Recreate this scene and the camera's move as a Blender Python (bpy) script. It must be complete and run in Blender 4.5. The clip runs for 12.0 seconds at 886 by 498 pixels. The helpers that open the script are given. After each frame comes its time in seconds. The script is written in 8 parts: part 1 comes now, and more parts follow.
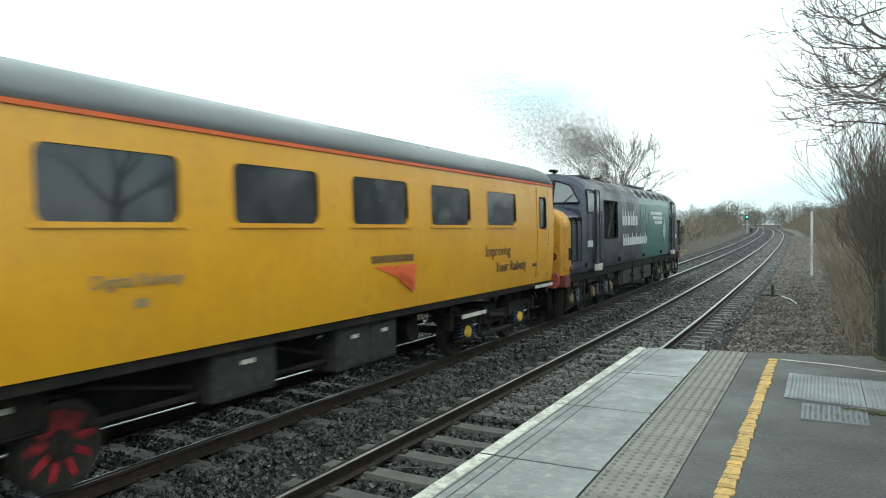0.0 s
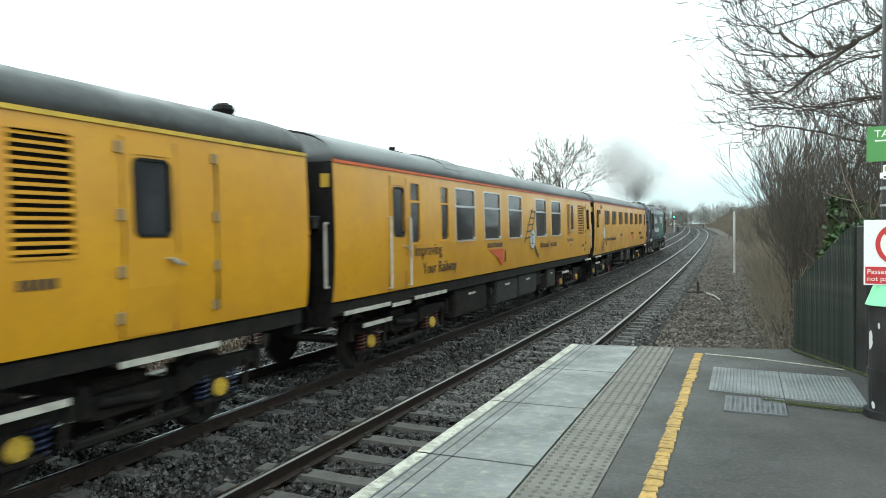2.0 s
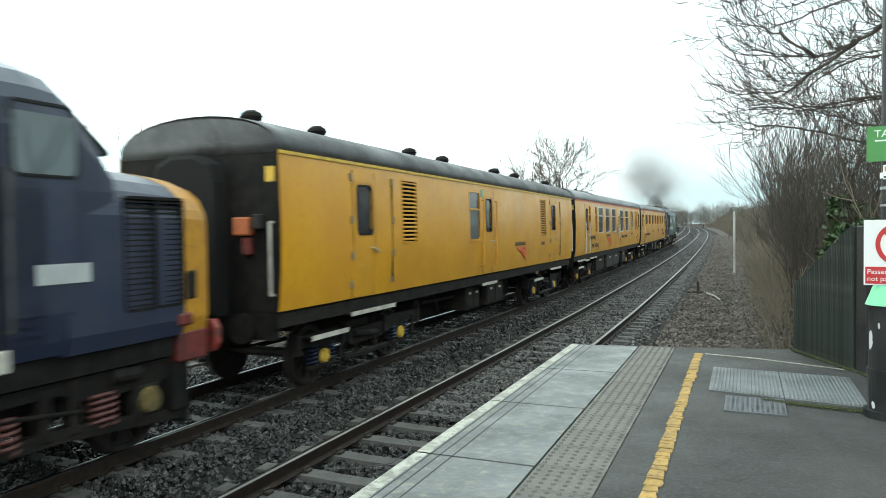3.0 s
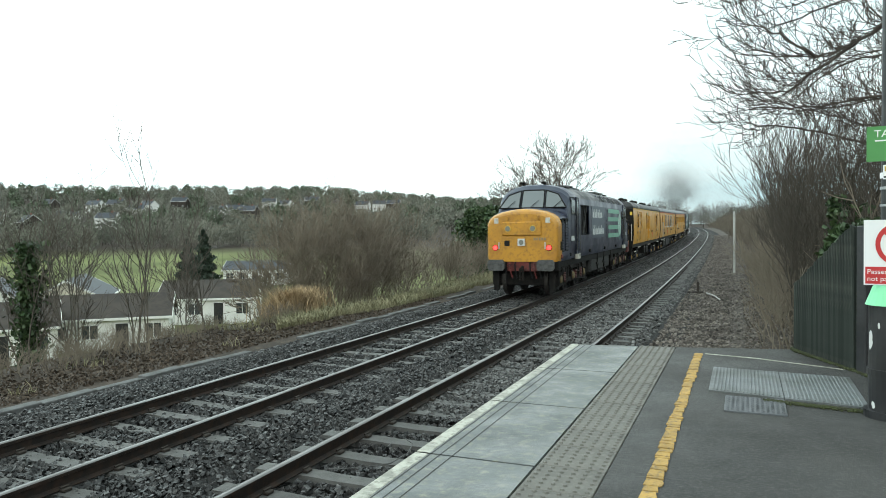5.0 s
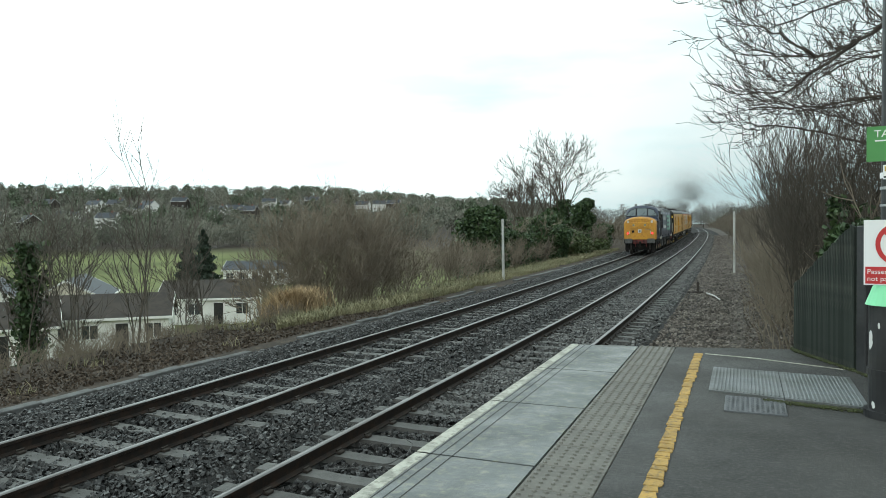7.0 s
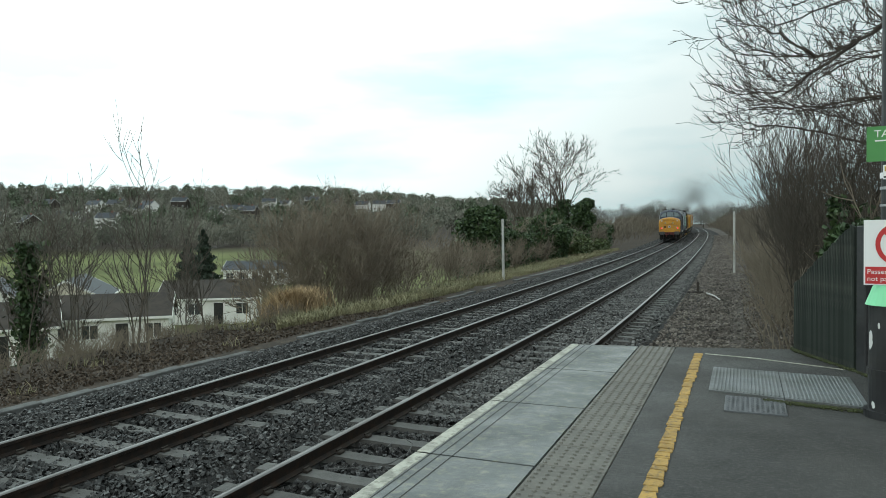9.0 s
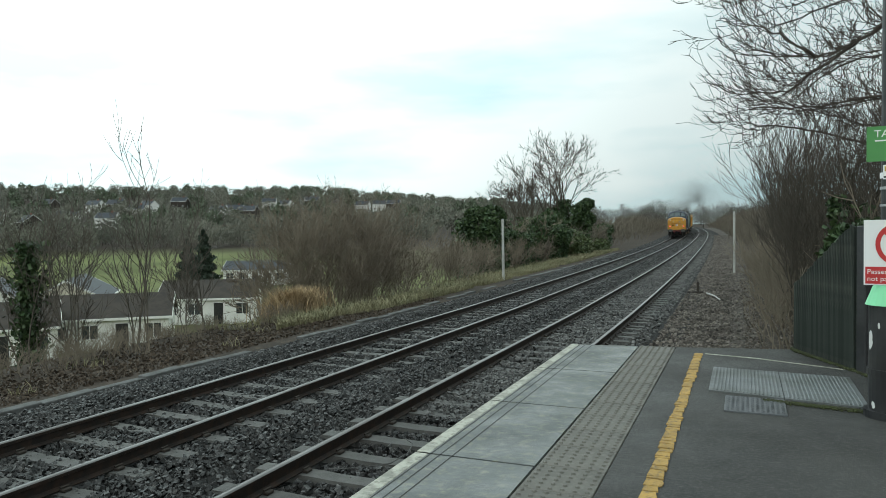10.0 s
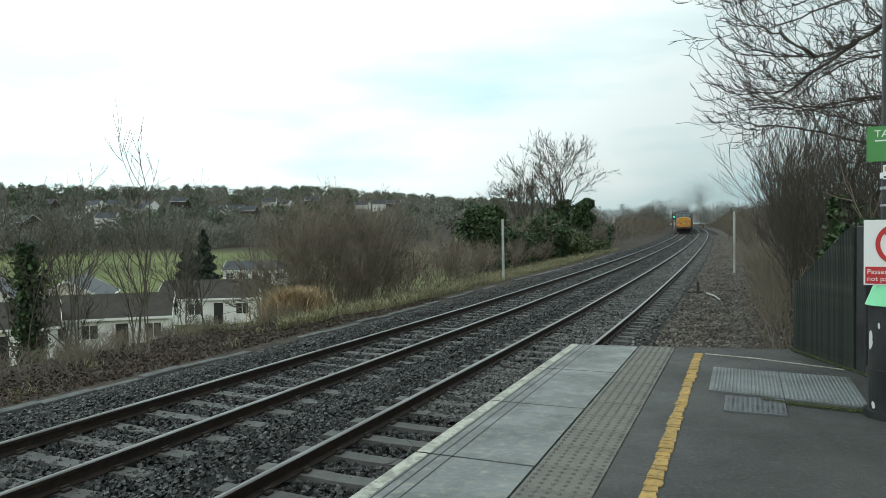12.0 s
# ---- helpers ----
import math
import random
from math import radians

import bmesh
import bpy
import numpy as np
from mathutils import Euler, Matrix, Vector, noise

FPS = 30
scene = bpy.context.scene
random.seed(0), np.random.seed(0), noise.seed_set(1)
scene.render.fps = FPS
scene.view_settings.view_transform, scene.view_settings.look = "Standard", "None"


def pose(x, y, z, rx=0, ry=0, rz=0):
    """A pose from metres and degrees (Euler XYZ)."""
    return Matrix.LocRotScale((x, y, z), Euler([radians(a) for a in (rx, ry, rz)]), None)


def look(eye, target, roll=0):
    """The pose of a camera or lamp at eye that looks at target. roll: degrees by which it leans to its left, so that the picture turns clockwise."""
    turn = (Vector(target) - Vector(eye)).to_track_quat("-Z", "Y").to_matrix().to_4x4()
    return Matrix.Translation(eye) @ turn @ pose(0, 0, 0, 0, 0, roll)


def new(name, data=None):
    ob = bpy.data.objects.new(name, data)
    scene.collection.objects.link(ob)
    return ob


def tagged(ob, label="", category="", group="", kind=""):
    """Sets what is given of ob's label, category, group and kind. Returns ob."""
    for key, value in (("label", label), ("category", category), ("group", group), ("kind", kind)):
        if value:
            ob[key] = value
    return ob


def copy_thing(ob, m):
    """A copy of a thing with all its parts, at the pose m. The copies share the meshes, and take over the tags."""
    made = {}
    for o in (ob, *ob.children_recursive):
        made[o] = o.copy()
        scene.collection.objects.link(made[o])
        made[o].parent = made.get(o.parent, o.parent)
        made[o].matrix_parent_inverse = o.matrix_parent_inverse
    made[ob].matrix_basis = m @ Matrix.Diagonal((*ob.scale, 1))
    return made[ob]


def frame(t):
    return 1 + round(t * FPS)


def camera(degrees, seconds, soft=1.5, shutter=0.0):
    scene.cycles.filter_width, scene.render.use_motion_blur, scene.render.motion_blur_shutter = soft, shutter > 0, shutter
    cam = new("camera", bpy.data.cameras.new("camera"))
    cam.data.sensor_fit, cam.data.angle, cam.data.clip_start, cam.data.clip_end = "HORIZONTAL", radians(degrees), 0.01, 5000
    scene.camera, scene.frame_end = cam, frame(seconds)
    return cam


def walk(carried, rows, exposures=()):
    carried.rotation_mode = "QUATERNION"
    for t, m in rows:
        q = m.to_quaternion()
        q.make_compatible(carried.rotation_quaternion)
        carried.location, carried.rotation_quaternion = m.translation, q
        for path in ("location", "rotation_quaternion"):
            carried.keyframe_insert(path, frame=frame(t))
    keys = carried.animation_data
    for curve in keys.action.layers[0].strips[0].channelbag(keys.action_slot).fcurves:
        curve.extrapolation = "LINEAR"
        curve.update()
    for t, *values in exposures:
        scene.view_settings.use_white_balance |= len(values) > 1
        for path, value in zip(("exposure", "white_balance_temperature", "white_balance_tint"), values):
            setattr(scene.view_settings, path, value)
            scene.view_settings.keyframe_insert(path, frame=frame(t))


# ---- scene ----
# ---- camera ----
FOV = 64.2
cam = camera(FOV, 12.0, soft=0.85, shutter=0.2)
EYE = (1.8715, 0.0, 1.382)


def aim(yaw, pitch, roll):
    y, p = radians(yaw), radians(pitch)
    way = Vector((-math.sin(y) * math.cos(p), math.cos(y) * math.cos(p), math.sin(p)))
    return look(EYE, Vector(EYE) + way * 50, roll)


walk(cam, [
    (0.0, aim(28.239, -1.482, -0.803)),
    (0.5, aim(25.785, -1.567, -0.765)),
    (1.0, aim(24.699, -1.590, -0.765)),
    (1.5, aim(23.646, -1.636, -0.740)),
    (2.0, aim(23.072, -1.636, -0.748)),
    (2.2, aim(23.072, -1.636, -0.748)),
    (12.0, aim(23.072, -1.636, -0.748)),
], exposures=[(0.0, 0.26), (1.5, 0.26), (3.0, 0.16), (5.0, -0.08), (5.5, -0.14), (7.0, -0.38), (9.0, -0.62), (12.0, -0.65)])

# ---- world and sun: a bright overcast winter sky ----
world = bpy.data.worlds.new("world")
scene.world = world
world.use_nodes = True
SUN_EL, SUN_ROT = radians(24), radians(200)


def build_world():
    nt = world.node_tree
    nt.nodes.clear()
    out = nt.nodes.new("ShaderNodeOutputWorld")
    bg = nt.nodes.new("ShaderNodeBackground")
    sky = nt.nodes.new("ShaderNodeTexSky")
    sky.sky_type, sky.sun_disc = "NISHITA", False
    sky.sun_elevation, sky.sun_rotation = SUN_EL, SUN_ROT
    sky.air_density, sky.dust_density = 1.0, 3.0
    co = nt.nodes.new("ShaderNodeTexCoord")
    sep = nt.nodes.new("ShaderNodeSeparateXYZ")
    nt.links.new(co.outputs["Generated"], sep.inputs[0])
    # cloud sheet: flattened noise over the dome
    mp = nt.nodes.new("ShaderNodeMapping")
    mp.inputs["Scale"].default_value = (1.6, 1.6, 7.0)
    nt.links.new(co.outputs["Generated"], mp.inputs[0])
    nz = nt.nodes.new("ShaderNodeTexNoise")
    nz.inputs["Scale"].default_value = 1.3
    nz.inputs["Detail"].default_value = 6
    nz.inputs["Roughness"].default_value = 0.5
    nt.links.new(mp.outputs[0], nz.inputs["Vector"])
    ramp = nt.nodes.new("ShaderNodeValToRGB")
    el = ramp.color_ramp.elements
    el[0].position, el[0].color = 0.36, (0.58, 0.80, 0.83, 1)
    el[1].position, el[1].color = 0.56, (0.875, 1.0, 0.985, 1)
    nt.links.new(nz.outputs["Fac"], ramp.inputs[0])
    # brighter with height, as an overcast sky is
    up = nt.nodes.new("ShaderNodeMapRange")
    up.inputs["From Min"].default_value, up.inputs["From Max"].default_value = 0.0, 0.42
    up.inputs["To Min"].default_value, up.inputs["To Max"].default_value = 0.98, 1.75
    nt.links.new(sep.outputs["Z"], up.inputs["Value"])
    # the cloud is thinner and brighter to the west, over the valley
    west = nt.nodes.new("ShaderNodeMapRange")
    west.interpolation_type = "SMOOTHSTEP"
    west.inputs["From Min"].default_value, west.inputs["From Max"].default_value = -0.75, 0.08
    west.inputs["To Min"].default_value, west.inputs["To Max"].default_value = 1.24, 0.64
    nt.links.new(sep.outputs["X"], west.inputs["Value"])
    both = nt.nodes.new("ShaderNodeMath")
    both.operation = "MULTIPLY"
    nt.links.new(up.outputs[0], both.inputs[0])
    nt.links.new(west.outputs[0], both.inputs[1])
    mul = nt.nodes.new("ShaderNodeVectorMath")
    mul.operation = "SCALE"
    nt.links.new(ramp.outputs[0], mul.inputs[0])
    nt.links.new(both.outputs[0], mul.inputs["Scale"])
    gain = nt.nodes.new("ShaderNodeVectorMath")
    gain.operation = "SCALE"
    gain.inputs["Scale"].default_value = 14.4
    nt.links.new(mul.outputs[0], gain.inputs[0])
    mix = nt.nodes.new("ShaderNodeMix")
    mix.data_type = "RGBA"
    mix.inputs["Factor"].default_value = 0.92
    nt.links.new(sky.outputs[0], mix.inputs["A"])
    nt.links.new(gain.outputs[0], mix.inputs["B"])
    nt.links.new(mix.outputs["Result"], bg.inputs["Color"])
    bg.inputs["Strength"].default_value = 0.115
    nt.links.new(bg.outputs[0], out.inputs[0])


build_world()
sun_data = bpy.data.lights.new("sun", "SUN")
sun_data.energy, sun_data.angle, sun_data.color = 0.6, radians(20), (1.0, 0.96, 0.9)
sun = new("sun", sun_data)
sun.matrix_world = look((0, 0, 60), (-math.sin(SUN_ROT) * 60 * -1, -math.cos(SUN_ROT) * 60, 60 - math.tan(SUN_EL) * 60))


# ---- materials ----
def material(name, base, rough=0.8, metal=0.0, vary=None, scale=8.0, grain=None, grain_scale=60.0,
             bump=0.0, bump_scale=40.0, spec=0.5, per_piece=0.0, island=0.0, coat=0.0, rough_vary=0.0, stretch=None, coords="Object"):
    """A surface with stains (vary), fine grain, relief, and a tone of its own for each piece."""
    m = bpy.data.materials.new(name)
    m.use_nodes = True
    nt = m.node_tree
    b = nt.nodes["Principled BSDF"]
    b.inputs["Roughness"].default_value = rough
    b.inputs["Metallic"].default_value = metal
    b.inputs["Specular IOR Level"].default_value = spec
    b.inputs["Coat Weight"].default_value = coat
    b.inputs["Coat Roughness"].default_value = 0.15
    co = nt.nodes.new("ShaderNodeTexCoord")
    src = co.outputs[coords]
    if stretch:
        mp = nt.nodes.new("ShaderNodeMapping")
        mp.inputs["Scale"].default_value = stretch
        nt.links.new(src, mp.inputs[0])
        src = mp.outputs[0]

    def noise_at(s, detail=5.0, rough_n=0.6):
        n = nt.nodes.new("ShaderNodeTexNoise")
        n.inputs["Scale"].default_value, n.inputs["Detail"].default_value = s, detail
        n.inputs["Roughness"].default_value = rough_n
        nt.links.new(src, n.inputs["Vector"])
        return n.outputs["Fac"]

    col = nt.nodes.new("ShaderNodeRGB")
    col.outputs[0].default_value = (*base, 1)
    last = col.outputs[0]

    def blend(fac, other, low, high):
        nonlocal last
        r = nt.nodes.new("ShaderNodeMapRange")
        r.inputs["From Min"].default_value, r.inputs["From Max"].default_value = low, high
        nt.links.new(fac, r.inputs["Value"])
        mx = nt.nodes.new("ShaderNodeMix")
        mx.data_type = "RGBA"
        nt.links.new(r.outputs[0], mx.inputs["Factor"])
        nt.links.new(last, mx.inputs["A"])
        mx.inputs["B"].default_value = (*other, 1)
        last = mx.outputs["Result"]

    if vary:
        blend(noise_at(scale), vary, 0.42, 0.66)
    if grain:
        blend(noise_at(grain_scale, 3.0, 0.7), grain, 0.5, 0.72)
    for amount, node, sock in ((per_piece, "ShaderNodeObjectInfo", "Random"), (island, "ShaderNodeNewGeometry", "Random Per Island")):
        if amount:
            info = nt.nodes.new(node)
            r = nt.nodes.new("ShaderNodeMapRange")
            r.inputs["To Min"].default_value, r.inputs["To Max"].default_value = 1 - amount, 1 + amount
            nt.links.new(info.outputs[sock], r.inputs["Value"])
            sc = nt.nodes.new("ShaderNodeVectorMath")
            sc.operation = "SCALE"
            nt.links.new(last, sc.inputs[0])
            nt.links.new(r.outputs[0], sc.inputs["Scale"])
            last = sc.outputs[0]
    nt.links.new(last, b.inputs["Base Color"])
    if rough_vary:
        r = nt.nodes.new("ShaderNodeMapRange")
        r.inputs["From Min"].default_value, r.inputs["From Max"].default_value = 0.35, 0.65
        r.inputs["To Min"].default_value, r.inputs["To Max"].default_value = max(0.02, rough - rough_vary), min(1, rough + rough_vary)
        nt.links.new(noise_at(scale * 0.7), r.inputs["Value"])
        nt.links.new(r.outputs[0], b.inputs["Roughness"])
    if bump:
        bp = nt.nodes.new("ShaderNodeBump")
        bp.inputs["Strength"].default_value, bp.inputs["Distance"].default_value = bump, 0.02
        nt.links.new(noise_at(bump_scale, 4.0, 0.7), bp.inputs["Height"])
        nt.links.new(bp.outputs[0], b.inputs["Normal"])
    return m


def glow(name, colour, strength):
    m = bpy.data.materials.new(name)
    m.use_nodes = True
    b = m.node_tree.nodes["Principled BSDF"]
    b.inputs["Base Color"].default_value = (*colour, 1)
    b.inputs["Emission Color"].default_value = (*colour, 1)
    b.inputs["Emission Strength"].default_value = strength
    return m


M = {
    # stone flecks and tones, with grain and spread raised to paint in bright highlights
    "ballast": material("ballast_stone", (0.0264, 0.02578, 0.02526), 0.5, vary=(0.0132, 0.01294, 0.01285), scale=1.2, grain=(0.105, 0.101, 0.096), grain_scale=30, island=0.95, spec=0.3),
    "ballast_pale": material("pale_ballast_stone", (0.0924, 0.09064, 0.08712), 0.6, vary=(0.0484, 0.04664, 0.04488), scale=1.2, grain=(0.1408, 0.1364, 0.1302), grain_scale=30, island=0.6, spec=0.3),
    # bed darker than its stones: shade of the gaps put into the colour
    "ballast_bed": material("ballast_bed", (0.0176, 0.01698, 0.01628), 0.85, vary=(0.00792, 0.007656, 0.007392), scale=14, grain=(0.0396, 0.03784, 0.03608), grain_scale=22, bump=1.0, bump_scale=17, spec=0.15),
    "cess_stone": material("cess_stone", (0.135, 0.118, 0.103), 0.85, vary=(0.080, 0.068, 0.060), scale=1.0, island=0.6, spec=0.25),
    "cess_bed": material("cess_gravel", (0.080, 0.069, 0.059), 0.9, vary=(0.045, 0.038, 0.033), scale=1.2, grain=(0.17, 0.15, 0.13), grain_scale=14, bump=1.0, bump_scale=18, spec=0.2),
    "rail_side": material("rusty_rail", (0.018, 0.0145, 0.013), 0.65, vary=(0.034, 0.021, 0.015), scale=9, bump=0.15, spec=0.2),
    "rail_head": material("polished_rail_head", (0.20, 0.195, 0.19), 0.3, 1.0, vary=(0.11, 0.10, 0.095), scale=3, stretch=(1, 0.2, 1)),
    "sleeper": material("concrete_sleeper", (0.08906, 0.08673, 0.08131), 0.8, vary=(0.05808, 0.05498, 0.05111), scale=5, grain=(0.1084, 0.1053, 0.09838), bump=0.2, per_piece=0.15),
    "clip": material("rail_clip_steel", (0.05, 0.042, 0.036), 0.6, 0.4, spec=0.2),
    "coping": material("coping_slab_concrete", (0.1126, 0.1206, 0.1179), 0.5, vary=(0.0748, 0.08008, 0.08008), scale=2.6, grain=(0.198, 0.1954, 0.1452), grain_scale=13, bump=0.3, bump_scale=30, per_piece=0.05, rough_vary=0.2),
    "edge_paint": material("worn_white_edge", (0.42, 0.41, 0.35), 0.75, vary=(0.20, 0.195, 0.165), scale=7, grain=(0.14, 0.138, 0.115), grain_scale=20, bump=0.3),
    "tactile": material("tactile_paving", (0.1188, 0.1109, 0.09504), 0.7, vary=(0.07744, 0.07216, 0.06248), scale=2.5, grain=(0.1584, 0.1478, 0.1276), grain_scale=22, bump=0.1, per_piece=0.06),
    "asphalt": material("damp_asphalt", (0.03344, 0.03124, 0.02816), 0.68, vary=(0.0176, 0.0169, 0.01584), scale=0.9, grain=(0.06864, 0.06424, 0.0572), grain_scale=42, bump=0.6, bump_scale=55, rough_vary=0.18),
    "groove": material("dark_joint", (0.04, 0.04, 0.038), 0.9),
    "yellow_line": material("cracked_yellow_paint", (0.43, 0.26, 0.065), 0.75, vary=(0.30, 0.185, 0.055), scale=8, grain=(0.13, 0.10, 0.06), grain_scale=26, bump=0.6, bump_scale=40, per_piece=0.12),
    "brick_dark": material("platform_wall_brick", (0.12, 0.09, 0.075), 0.9, vary=(0.07, 0.06, 0.055), scale=5, bump=0.3),
    "grp": material("ribbed_grey_cover", (0.132, 0.1408, 0.1452), 0.5, vary=(0.066, 0.0704, 0.06512), scale=1.8, grain=(0.088, 0.09152, 0.08624), grain_scale=18, bump=0.1, rough_vary=0.12),
    "plate": material("chequer_plate", (0.105, 0.11, 0.118), 0.5, 0.3, vary=(0.065, 0.068, 0.07), scale=6, bump=0.2, bump_scale=90),
    "earth": material("leaf_litter_earth", (0.075, 0.055, 0.04), 0.95, vary=(0.045, 0.038, 0.028), scale=0.35, grain=(0.15, 0.105, 0.07), grain_scale=9, bump=0.6, bump_scale=8),
    "trough": material("concrete_trough_lid", (0.090, 0.090, 0.088), 0.85, vary=(0.050, 0.049, 0.046), scale=3, bump=0.15, per_piece=0.12),
}


def mesh_object(name, verts, faces, mat, parent=None, smooth=False):
    me = bpy.data.meshes.new(name)
    me.from_pydata(verts, [], faces)
    me.update()
    if mat:
        me.materials.append(mat)
    if smooth:
        me.polygons.foreach_set("use_smooth", [True] * len(me.polygons))
    ob = new(name, me)
    ob.parent = parent
    return ob


def fast_mesh(name, verts, faces, mat, parent=None, smooth=False):
    """A large mesh from arrays: verts (n, 3), faces (m, k), all with k corners."""
    verts, faces = np.asarray(verts, np.float32), np.asarray(faces, np.int32)
    me = bpy.data.meshes.new(name)
    me.vertices.add(len(verts))
    me.vertices.foreach_set("co", verts.ravel())
    k = faces.shape[1]
    me.loops.add(faces.size)
    me.loops.foreach_set("vertex_index", faces.ravel())
    me.polygons.add(len(faces))
    me.polygons.foreach_set("loop_start", np.arange(len(faces), dtype=np.int32) * k)
    me.polygons.foreach_set("use_smooth", np.full(len(faces), smooth))
    me.update(calc_edges=True)
    me.validate()
    me.materials.append(mat)
    ob = new(name, me)
    ob.parent = parent
    return ob


def empty(name, m=None):
    ob = new(name)
    ob.empty_display_size = 0.2
    if m is not None:
        ob.matrix_world = m
    return ob


def part(name, bm, mat, parent, label="", smooth=False):
    me = bpy.data.meshes.new(name)
    bm.to_mesh(me)
    bm.free()
    me.materials.append(mat)
    if smooth:
        me.polygons.foreach_set("use_smooth", [True] * len(me.polygons))
    ob = new(name, me)
    ob.parent = parent
    if label:
        tagged(ob, label)
    return ob


def box(bm, x0, x1, y0, y1, z0, z1, bevel=0.0):
    r = bmesh.ops.create_cube(bm, size=1.0)
    for v in r["verts"]:
        v.co = Vector(((x0 + x1) / 2 + v.co.x * (x1 - x0), (y0 + y1) / 2 + v.co.y * (y1 - y0), (z0 + z1) / 2 + v.co.z * (z1 - z0)))
    if bevel:
        edges = list({e for v in r["verts"] for e in v.link_edges})
        bmesh.ops.bevel(bm, geom=edges, offset=bevel, segments=1, affect="EDGES")
    return bm


def box_bm(*a, bevel=0.0):
    return box(bmesh.new(), *a, bevel=bevel)


def rod(bm, a, b, r, r2=None, seg=8):
    """A cylinder or cone from a to b."""
    a, b = Vector(a), Vector(b)
    r2 = r if r2 is None else r2
    d = b - a
    m = Matrix.Translation((a + b) / 2) @ d.to_track_quat("Z", "Y").to_matrix().to_4x4()
    bmesh.ops.create_cone(bm, cap_ends=True, segments=seg, radius1=r, radius2=r2, depth=d.length, matrix=m)
    return bm


def prism(bm, outline, axis, a, b):
    """Extrudes an outline of (u, v) pairs along an axis from a to b. axis y: u = x, v = z; axis x: u = y, v = z; axis z: u = x, v = y."""
    def at(u, v, w):
        return {"y": (u, w, v), "x": (w, u, v), "z": (u, v, w)}[axis]
    va = [bm.verts.new(at(u, v, a)) for u, v in outline]
    vb = [bm.verts.new(at(u, v, b)) for u, v in outline]
    n = len(outline)
    bm.faces.new(va)
    bm.faces.new(vb[::-1])
    for i in range(n):
        bm.faces.new((va[i], vb[i], vb[(i + 1) % n], va[(i + 1) % n]))
    bmesh.ops.recalc_face_normals(bm, faces=bm.faces[:])
    return bm


# ---- the line of the railway: curvature and height along it ----
LINE_S = np.arange(-160, 901, 1.0)
LINE_K = np.interp(LINE_S, [-1, 0, 20, 50, 80, 110, 150, 200, 300, 340, 900], [0, -0.00031, 0.00058, 0.00024, 0.00007, 0.00059, 0.00043, 0.00008, 0.0, 0.003, 0.003])
LINE_H = np.concatenate([[0], np.cumsum((LINE_K[1:] + LINE_K[:-1]) / 2)])
LINE_H += 0.00568 - LINE_H[160]
LINE_X = np.concatenate([[0], np.cumsum(-np.sin((LINE_H[1:] + LINE_H[:-1]) / 2))])
LINE_Y = np.concatenate([[0], np.cumsum(np.cos((LINE_H[1:] + LINE_H[:-1]) / 2))])
LINE_X -= LINE_X[160]
LINE_Y -= LINE_Y[160]
LINE_Z = np.interp(LINE_S, [0, 20, 50, 80, 110, 150, 200, 300, 900], [0, -0.07, 0.0, 0.18, 0.56, 1.0, 1.26, 1.72, 2.0])
RAIL_TOP = -0.924
NEAR_TRACK, FAR_TRACK = -1.60, -5.00


def on_line(s, off, dz=0.0):
    x, y = np.interp(s, LINE_S, LINE_X), np.interp(s, LINE_S, LINE_Y)
    h, z = np.interp(s, LINE_S, LINE_H), np.interp(s, LINE_S, LINE_Z)
    return Vector((x + off * math.cos(h), y + off * math.sin(h), z + dz)), h


def to_line(x, y):
    """Arrays of places to (distance along, offset from, height of) the line."""
    s = np.clip(np.interp(y, LINE_Y[:620], LINE_S[:620]), -160, 900)
    for _ in range(2):
        px, py, h = np.interp(s, LINE_S, LINE_X), np.interp(s, LINE_S, LINE_Y), np.interp(s, LINE_S, LINE_H)
        s = np.clip(s + (x - px) * -np.sin(h) + (y - py) * np.cos(h), -160, 459)
    px, py, h = np.interp(s, LINE_S, LINE_X), np.interp(s, LINE_S, LINE_Y), np.interp(s, LINE_S, LINE_H)
    return s, (x - px) * np.cos(h) + (y - py) * np.sin(h), np.interp(s, LINE_S, LINE_Z)


# ---- the ground: one sheet to the horizon ----
def value_noise(x, y, seed=0):
    """Smooth noise over the plane, about -1 to 1."""
    r = np.random.RandomState(seed)
    out = np.zeros_like(x)
    for i in range(5):
        a, p, q = r.uniform(0, 6.283), r.uniform(0, 6.283), r.uniform(0.7, 1.4)
        out += np.sin((x * math.cos(a) + y * math.sin(a)) * q + p) * np.sin((y * math.cos(a) - x * math.sin(a)) * q * 0.8 + 2 * p)
    return out / 2.2


VALLEY = -7.2


